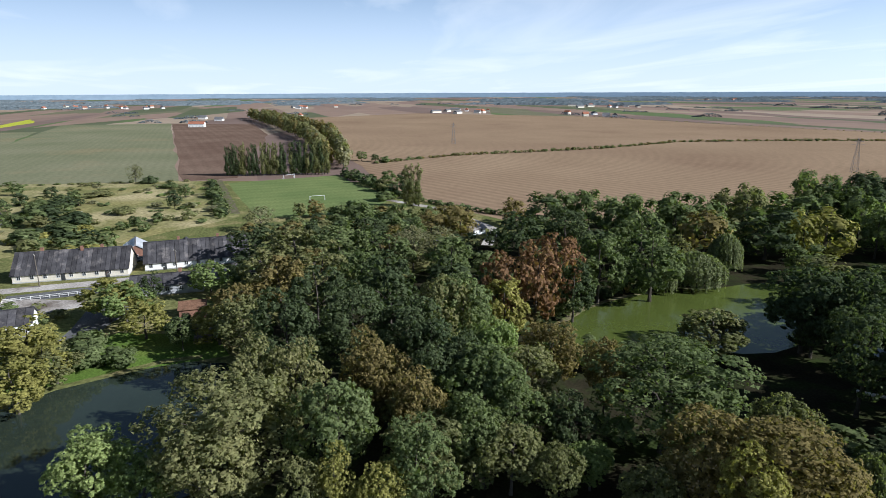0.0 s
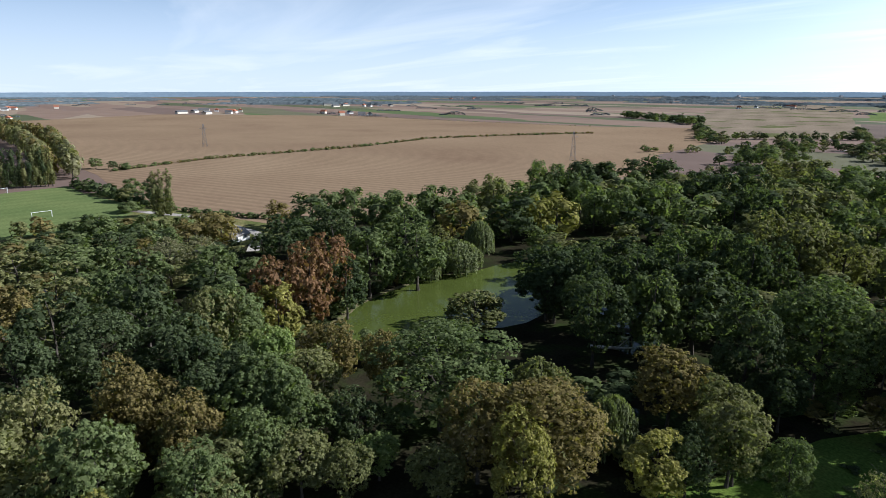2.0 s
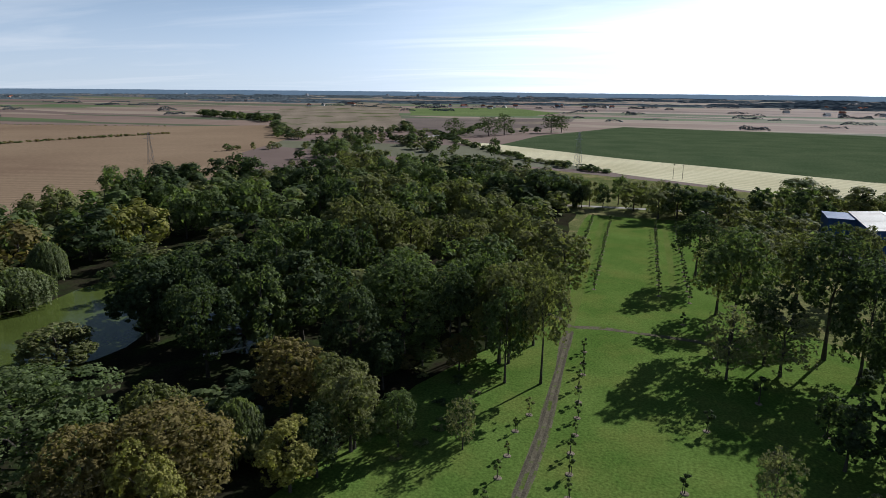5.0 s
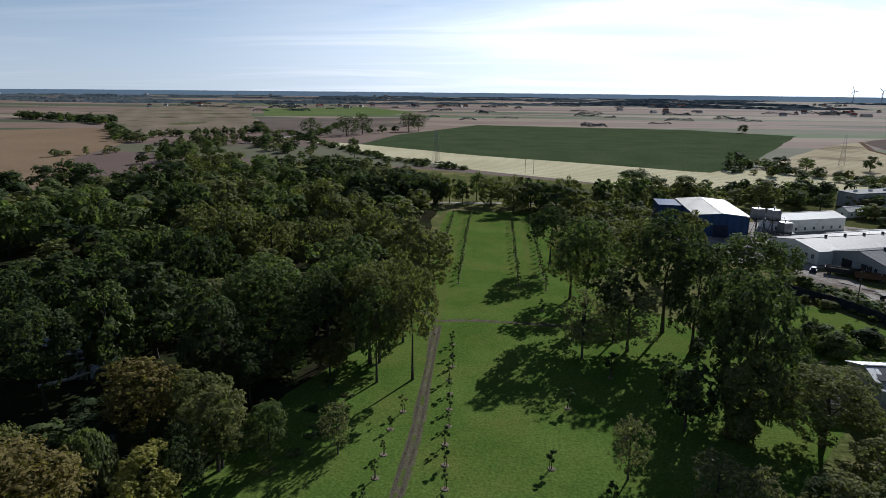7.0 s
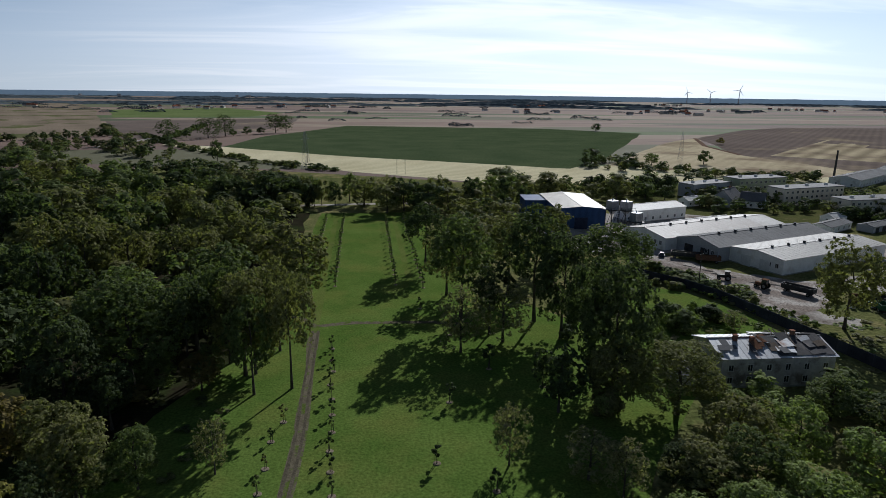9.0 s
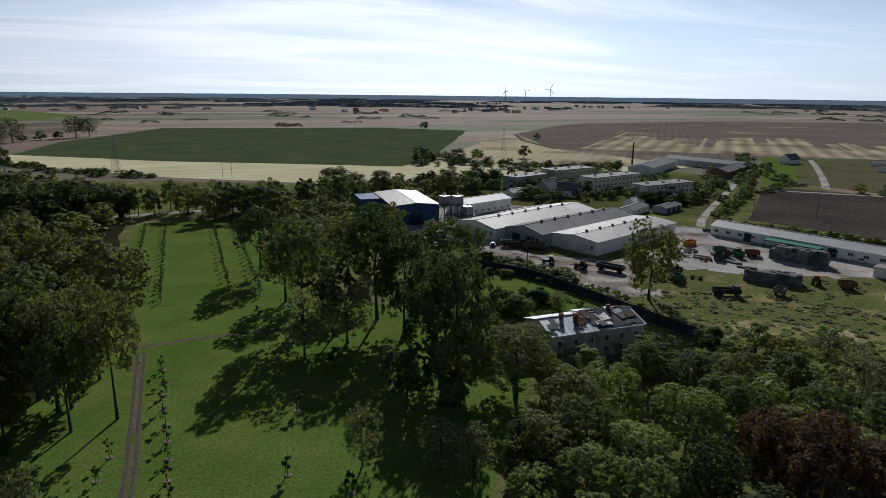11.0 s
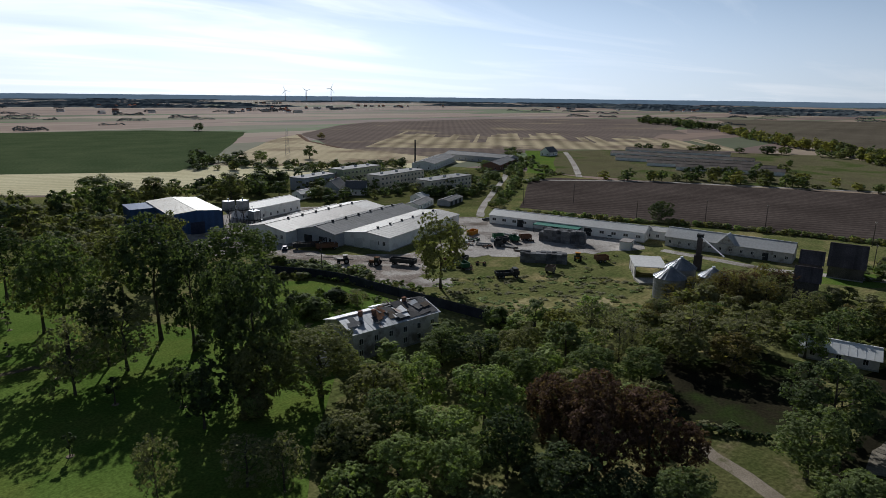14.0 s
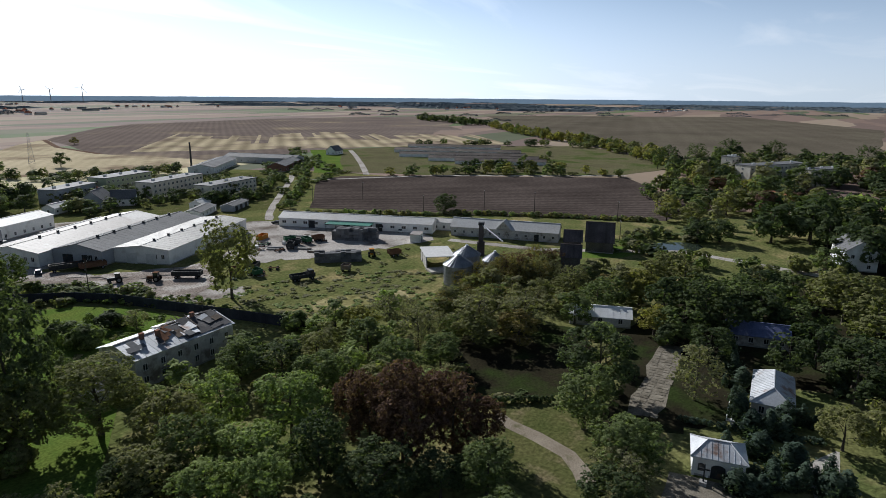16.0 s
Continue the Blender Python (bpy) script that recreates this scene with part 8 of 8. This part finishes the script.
def pylon(x, y, h, ang):
    ob = thing("lattice_pylon", x, y, ang, "grey lattice power pylon in a field", "pylon", "power pylons")
    bm = bmesh.new()
    w0, w1, r = h * 0.09, h * 0.018, 0.07
    for sx in (-1, 1):
        for sy in (-1, 1):
            bar(bm, (sx * w0, sy * w0, -0.2), (sx * w1, sy * w1, h), r, r * 0.7, 4)
    part("leg", bm, M["steel"], ob)
    bm = bmesh.new()
    n = 9
    for i in range(n):
        f, g = i / n, (i + 1) / n
        a, b = w0 + (w1 - w0) * f, w0 + (w1 - w0) * g
        for s in (-1, 1):
            for q in (-1, 1):
                bar(bm, (-a * q, s * a, h * f), (b * q, s * b, h * g), 0.045, 0.045, 3)
                bar(bm, (s * a, -a * q, h * f), (s * b, b * q, h * g), 0.045, 0.045, 3)
    part("brace", bm, M["steel"], ob)
    for z, s in ((h * 0.80, 0.17), (h * 0.90, 0.13)):
        bm = bar(bmesh.new(), (-h * s, 0, z), (h * s, 0, z), 0.09, 0.09, 4)
        bar(bm, (-h * s, 0, z), (0, 0, z + h * 0.05), 0.05, 0.05, 3); bar(bm, (h * s, 0, z), (0, 0, z + h * 0.05), 0.05, 0.05, 3)
        part("crossarm", bm, M["steel"], ob)


for x, y, h in ((-580, 148, 20), (-310, 333, 21), (-39, 412, 24), (250, 470, 22)):
    pylon(x, y, h, 60)


def pole(x, y, h, label="wooden utility pole with crossarm"):
    ob = thing("utility_pole", x, y, 30, label, "utility pole", "utility poles")
    part("post", bar(bmesh.new(), (0, 0, -0.2), (0, 0, h), 0.15, 0.1, 7), M["pole_wood"], ob)
    part("crossarm", boxes((-0.8, -0.06, h - 0.5, 0.8, 0.06, h - 0.38)), M["pole_wood"], ob)
    for s in (-0.7, 0, 0.7):
        part("insulator", boxes((s - 0.05, -0.05, h - 0.38, s + 0.05, 0.05, h - 0.15)), M["frame"], ob)


for x, y, h in ((225, 131, 9), (248, 113, 9.5), (222, 189, 9), (245, 177, 9), (90, 152, 8.5), (258, 93, 9), (252, 55, 9), (217, 46, 8), (-176, -68, 9), (-172, -33, 9), (19, 386, 9), (24, 384, 9), (-41, 446, 8)):
    pole(x, y, h)


# ---- football goals ----
def goal(x, y, ang):
    ob = thing("football_goal", x, y, ang, "white football goal on the pitch", "goal", "football goals")
    for s in (-3.5, 3.5):
        part("post", boxes((s - 0.07, -0.07, -0.1, s + 0.07, 0.07, 2.44)), M["white_paint"], ob)
        part("stay", bar(bmesh.new(), (s, 0, 2.4), (s, 1.6, 0), 0.04, 0.04, 5), M["white_paint"], ob)
    part("crossbar", boxes((-3.57, -0.07, 2.44, 3.57, 0.07, 2.58)), M["white_paint"], ob)


goal(-291.2, 8.7, 101)
goal(-371.5, -4.5, 121)


# ---- vehicles, machines, clutter of the yard ----
def wheel_mesh(r, w):
    return mesh_of("tyre", bar(bmesh.new(), (0, -w / 2, 0), (0, w / 2, 0), r, r, 14), M["rubber"]), mesh_of("rim", bar(bmesh.new(), (0, -w / 2 - 0.01, 0), (0, w / 2 + 0.01, 0), r * 0.5, r * 0.5, 10), M["steel"])


WHEEL, BIG_WHEEL = wheel_mesh(0.48, 0.3), wheel_mesh(0.85, 0.45)


def wheels(ob, xs, half, r, meshes):
    for x in xs:
        for s in (-half, half):
            t = part("wheel", meshes[0], None, ob)
            t.location = (x, s, r)
            part("rim", meshes[1], None, t)


def truck(x, y, ang, paint, label):
    ob = thing("truck", x, y, ang, label, "truck", "trucks in the yard")
    part("chassis", boxes((-3.4, -0.5, 0.6, 3.2, 0.5, 0.9)), M["dark_steel"], ob)
    cb = boxes((1.5, -1.15, 0.8, 3.3, 1.15, 2.0), (1.6, -1.1, 2.0, 2.9, 1.1, 2.8))
    bmesh.ops.bevel(cb, geom=cb.edges[:], offset=0.08, segments=1, affect="EDGES")
    part("cab", cb, M[paint], ob)
    part("windscreen", boxes((2.9, -0.95, 2.05, 2.96, 0.95, 2.7)), M["glass"], ob)
    part("bed", boxes((-3.5, -1.2, 0.95, 1.3, 1.2, 1.1), (-3.5, -1.2, 1.1, -3.4, 1.2, 1.9), (-3.4, -1.2, 1.1, 1.3, -1.12, 1.9), (-3.4, 1.12, 1.1, 1.3, 1.2, 1.9), (1.2, -1.12, 1.1, 1.3, 1.12, 2.3)), M["dark_steel"], ob)
    wheels(ob, (-2.6, -1.5, 2.4), 0.95, 0.48, WHEEL)


def tractor(x, y, ang, paint, label):
    ob = thing("tractor", x, y, ang, label, "tractor", "tractors in the yard")
    bd = boxes((0.2, -0.4, 0.7, 2.2, 0.4, 1.5), (-1.0, -0.5, 0.7, 0.2, 0.5, 1.3))
    bmesh.ops.bevel(bd, geom=bd.edges[:], offset=0.06, segments=1, affect="EDGES")
    part("body", bd, M[paint], ob)
    part("cab", boxes((-1.0, -0.7, 1.3, 0.3, 0.7, 2.5)), M["glass"], ob)
    part("roof", boxes((-1.1, -0.8, 2.5, 0.4, 0.8, 2.65)), M[paint], ob)
    wheels(ob, (-0.6,), 0.9, 0.85, BIG_WHEEL)
    wheels(ob, (1.7,), 0.75, 0.48, WHEEL)


def trailer(x, y, ang, L, paint, label):
    ob = thing("trailer", x, y, ang, label, "trailer", "trailers in the yard")
    part("bed", boxes((-L / 2, -1.2, 0.9, L / 2, 1.2, 1.1), (-L / 2, -1.2, 1.1, -L / 2 + 0.1, 1.2, 2.2), (L / 2 - 0.1, -1.2, 1.1, L / 2, 1.2, 2.2), (-L / 2 + 0.1, -1.2, 1.1, L / 2 - 0.1, -1.1, 2.2), (-L / 2 + 0.1, 1.1, 1.1, L / 2 - 0.1, 1.2, 2.2)), M[paint], ob)
    part("drawbar", bar(bmesh.new(), (L / 2, 0, 0.9), (L / 2 + 1.6, 0, 0.6), 0.08, 0.08, 5), M["dark_steel"], ob)
    wheels(ob, (-L / 2 + 1.2, L / 2 - 1.2), 1.0, 0.48, WHEEL)


def car(x, y, ang, paint, label):
    ob = thing("car", x, y, ang, label, "car", "parked cars")
    bd = boxes((-2.1, -0.85, 0.35, 2.1, 0.85, 0.95))
    bmesh.ops.bevel(bd, geom=bd.edges[:], offset=0.12, segments=2, affect="EDGES")
    part("body", bd, M[paint], ob)
    bm = bmesh.new()
    v = [bm.verts.new(p) for p in ((-1.7, -0.75, 0.9), (1.2, -0.75, 0.9), (1.2, 0.75, 0.9), (-1.7, 0.75, 0.9), (-1.2, -0.62, 1.42), (0.5, -0.62, 1.42), (0.5, 0.62, 1.42), (-1.2, 0.62, 1.42))]
    for f in ((4, 5, 6, 7), (0, 1, 5, 4), (1, 2, 6, 5), (2, 3, 7, 6), (3, 0, 4, 7)):
        bm.faces.new([v[i] for i in f])
    part("cabin_glass", bm, M["glass"], ob)
    part("roof", boxes((-1.2, -0.6, 1.42, 0.5, 0.6, 1.46)), M[paint], ob)
    wheels(ob, (-1.35, 1.35), 0.78, 0.32, CAR_WHEEL)


CAR_WHEEL = wheel_mesh(0.32, 0.2)


def stack(x, y, ang, nx, ny, nz, size, label):
    """A block of stacked crates, each a piece of its own."""
    ob = thing("crate_stack", x, y, ang, label, "stack of crates", "stacks of crates")
    a, b, c = size
    bm = boxes((0.03, 0.03, 0, a - 0.03, b - 0.03, c - 0.12), (0.03, 0.03, c - 0.08, a - 0.03, b - 0.03, c - 0.02))
    me = mesh_of("crate", bm, M["crate_grey"])
    rng = random.Random(int(x * 10))
    for i in range(nx):
        for j in range(ny):
            for k in range(nz - (rng.random() < 0.35)):
                p = part("crate", me, None, ob)
                p.matrix_local = pose((i - nx / 2) * a + rng.uniform(-0.04, 0.04), (j - ny / 2) * b, k * c - 0.02, 0, 0, rng.uniform(-2, 2))


stack(172.5, 131, AX - 90, 7, 4, 4, (1.6, 1.2, 1.1), "tall stack of weathered grey wooden crates")
stack(147.5, 116.5, AX - 70, 9, 4, 3, (1.6, 1.2, 1.0), "long stack of dark weathered crates")
stack(176.0, 124, AX - 90, 3, 3, 4, (1.6, 1.2, 1.1), "stack of weathered grey wooden crates")
tractor(99, 154, 150, "dark_steel", "dark old tractor on the muddy yard")
tractor(105, 146, 120, "rust", "rusty old tractor on the muddy yard")
trailer(111.5, 141, -60, 8, "dark_steel", "long dark tipping trailer in the yard")
trailer(104, 172, -20, 7, "rust", "rusty flat trailer by the halls")
trailer(99.5, 177, -25, 9, "dark_steel", "long dark trailer by the halls")
car(93, 180, 60, "blue_paint", "dark car parked by the halls")
truck(126, 112, -30, "dark_steel", "derelict dark trailer truck in the grass")
tractor(157, 110.5, 40, "orange", "small worn tractor in the grass")
trailer(161, 104.5, -30, 4, "rust", "rusty farm trailer in the grass")
trailer(139, 107, 20, 3, "timber", "low flat cart in the grass")
for i, (x, y, p) in enumerate(((183, 168, "blue_paint"), (185.5, 160, "silver_paint"), (186.5, 154, "blue_paint"), (188, 148, "white_paint"), (180, 172, "dark_steel"), (191, 128, "silver_paint"), (192, 122, "white_paint"))):
    car(x, y, AX + (90 if i % 3 else 20), p, "car parked beside the long workshop")
for i in range(11):
    car(184.2 + i * 0.95 + (i % 3) * 0.5, 155.5 - i * 3.1, AX + (12, -4, 20, 95)[i % 4], ("dark_steel", "blue_paint", "dark_steel", "silver_paint", "dark_steel")[i % 5], "dusty dark car parked along the long workshop")
beam_rng = random.Random(77)
for bx, by, ba, n in ((148, 143, 118, 9), (153, 135.5, 100, 8), (160, 142, 70, 6), (151.5, 128.5, 110, 7), (166, 150, 105, 6)):
    pile = thing("beam_pile", bx, by, ba, "pile of pale concrete beams in the yard", "beams", "yard clutter")
    for k in range(n):
        p = part("beam", boxes((-2.6, -0.16, 0, 2.6, 0.16, 0.3)), M["concrete" if k % 3 else "timber"], pile)
        p.matrix_local = pose(beam_rng.uniform(-0.5, 0.5), (k % 4 - 1.5) * 0.45, 0.31 * (k // 4) - 0.02, 0, 0, beam_rng.uniform(-5, 5))
car(-197.5, -47, 100, "silver_paint", "silver car parked between the houses")
car(226, 262, 40, "white_paint", "white car on the factory road")
skip = thing("orange_skip", 157.5, 158, AX, "open orange steel skip in the yard", "skip")
part("body", boxes((-2.4, -1.2, -0.02, 2.4, 1.2, 0.15), (-2.4, -1.2, 0.15, -2.25, 1.2, 1.7), (2.25, -1.2, 0.15, 2.4, 1.2, 1.7), (-2.25, -1.2, 0.15, 2.25, -1.05, 1.7), (-2.25, 1.05, 0.15, 2.25, 1.2, 1.7)), M["orange"], skip)
rng = random.Random(31)
for i in range(34):
    f = rng.random()
    x, y = (143 + 34 * f + rng.gauss(0, 2.5), 148 - 16 * f * f + rng.gauss(0, 5)) if i < 22 else (122 + rng.gauss(0, 4), 128 + rng.gauss(0, 5))
    kind = i % 4
    a = rng.uniform(0, 180)
    if kind == 0:
        ob = thing("farm_implement", x, y, a, "rusty farm implement among yard clutter", "implement", "yard clutter")
        part("frame", boxes((-1.8, -0.1, 0.5, 1.8, 0.1, 0.7), (-1.2, -1.0, 0.45, -1.0, 1.0, 0.65), (0.9, -1.0, 0.45, 1.1, 1.0, 0.65)), M["green_paint" if i % 8 else "rust"], ob)
        for sx in (-1.1, 1.0):
            part("disc", bar(bmesh.new(), (sx, -1.1, 0.42), (sx, -0.9, 0.42), 0.42, 0.42, 12), M["dark_steel"], ob)
            part("disc", bar(bmesh.new(), (sx, 0.9, 0.42), (sx, 1.1, 0.42), 0.42, 0.42, 12), M["dark_steel"], ob)
    elif kind == 1:
        ob = thing("scrap_pile", x, y, a, "heap of scrap metal and boards", "scrap", "yard clutter")
        for k in range(6):
            p = part("board", boxes((-1.2, -0.2, 0, 1.2, 0.2, 0.12)), M[("rust", "concrete", "timber")[k % 3]], ob)
            p.matrix_local = pose(rng.uniform(-0.5, 0.5), rng.uniform(-0.6, 0.6), 0.1 * k, rng.uniform(-6, 6), rng.uniform(-6, 6), rng.uniform(0, 180))
    elif kind == 2:
        trailer(x, y, a, 4.0, ("green_paint", "rust", "dark_steel")[i % 3], "old farm trailer among yard clutter")
    else:
        ob = thing("pallet_load", x, y, a, "pale sacks stacked on a pallet", "pallet", "yard clutter")
        part("pallet", boxes((-0.6, -0.5, -0.02, 0.6, 0.5, 0.15)), M["timber"], ob)
        part("load", boxes((-0.55, -0.45, 0.15, 0.55, 0.45, 1.2)), M["white_paint"], ob)
# fallen tree by the dark pool
log = thing("fallen_trunk", -73, 92, 30, "pale fallen tree trunk by the pool", "fallen trunk")
part("stem", bar(bar(bmesh.new(), (-4, 0, 0.3), (1, 0.4, 0.6), 0.35, 0.28, 7), (1, 0.4, 0.6), (4, 0, 1.4), 0.28, 0.12, 7), M["old_wall"], log)
part("branch", bar(bar(bmesh.new(), (1, 0.4, 0.6), (3, 2, 2.4), 0.16, 0.05, 5), (0, 0.3, 0.5), (1.5, -1.6, 2.0), 0.16, 0.05, 5), M["old_wall"], log)
bridge = thing("foot_bridge", -78, 101, 35, "low dark footbridge over the pond arm", "bridge")
part("deck", boxes((-5, -0.8, 0.5, 5, 0.8, 0.65)), M["timber"], bridge)
for s in (-0.8, 0.8):
    part("rail", boxes((-5, s - 0.05, 1.4, 5, s + 0.05, 1.5), *[(-5 + i * 2.4, s - 0.05, -0.3, -4.9 + i * 2.4, s + 0.05, 1.4) for i in range(5)]), M["timber"], bridge)
# grave stones beside the hip-roofed house
for i in range(9):
    g = thing("grave_stone", 99.0 + i * 1.25, 0.6 + (i % 2) * 0.7, 0, "small pale grave stone with slab", "grave stone", "grave stones")
    part("slab", boxes((-0.4, -0.3, -0.02, 0.4, 0.9, 0.18)), M["concrete"], g)
    part("headstone", boxes((-0.35, 0.9, -0.02, 0.35, 1.05, 0.9)), M["white_wall"], g)

SHRUBS = ((150, 58, 7.5, 3.6, 'b'), (155, 53.5, 7.5, 3.6, 'b'), (145, 61, 7, 3.4, 'b'), (161, 55, 7.5, 3.4, 'a'), (140, 70, 6, 3, 'b'), (150, 69, 6.5, 2.8, 'b'), (138, 65, 6, 3.5, 'b'), (157, 64, 6.5, 3.6, 'a'), (155, 57, 6, 3.2, 'b'), (160, 52, 6.5, 3.5, 'a'), (156, 44, 7, 4, 'a'), (132, 55, 6, 3.5, 'b'), (120, 65, 5, 3, 'b'), (115, 70, 5, 3, 'a'), (111, 56, 5, 3.2, 'g'), (146, 64, 7, 3.4, 'a'), (136, 47, 6, 3.6, 'a'), (122, 54, 5, 3.4, 'o'))
THUJAS = ((84.5, -2.4), (86.3, -4.4), (88.4, -6.2), (81.3, -3.2), (85.5, -8.1), (87.9, -9.6), (80.7, -0.2), (101.9, 0.3), (107.6, 1.7), (114, 0.9), (104, -10), (104.4, -8.4), (102.9, -5.9), (125.7, -14.0), (118.3, -14.4), (131.3, -13.9), (126.7, -15.8), (119.2, 2.5), (107.3, 0.8), (127.6, 3.5), (114.9, 0.4), (98.9, -1.3), (98.3, -3.6), (99.6, -5.9), (91.5, -2.7), (90.5, -0.9), (90.0, -5.9), (89.2, -7.3), (81.3, -3.4), (83.4, -4.6), (84.5, -6.6), (90.0, -11.3), (84.4, -11.3), (80.6, -2.1), (89.1, 1.6), (113.2, 3.5), (120.6, 5.0), (101.8, 0.9))
# thin brown shrubs in front of the silos, evergreens round the chapel and graves
for x, y, h, r, t in SHRUBS:
    plant(x, y, h, r, t, "airy", "bare-twigged brownish shrub by the silos", "shrubs by the silos")
for i, (x, y) in enumerate(THUJAS):
    h = 2.6 + (i * 7 % 5) * 0.5
    plant(x, y, h, h * (0.34 if i % 3 else 0.5), "c", "conifer", "dark clipped evergreen in the garden", "garden evergreens")
for i, (x, y, a, b) in enumerate(((101, 158, 3.2, 0.9), (106, 150, 2.6, 0.7), (99, 163, 2.0, 0.6), (110, 148.5, 1.8, 0.7), (113, 146, 2.4, 0.5), (96, 168, 2.2, 0.5))):
    rng = random.Random(i)
    pts = [(x + math.cos(k * 0.628) * a * rng.uniform(0.6, 1.1) * 0.8 - math.sin(k * 0.628) * b * 0.6, y - math.cos(k * 0.628) * a * 0.9 * rng.uniform(0.7, 1.0) - math.sin(k * 0.628) * b) for k in range(10)]
    patch("water_puddle", pts, M["puddle"], "shallow puddle on the muddy yard", "puddle", 0.1, 2, i)
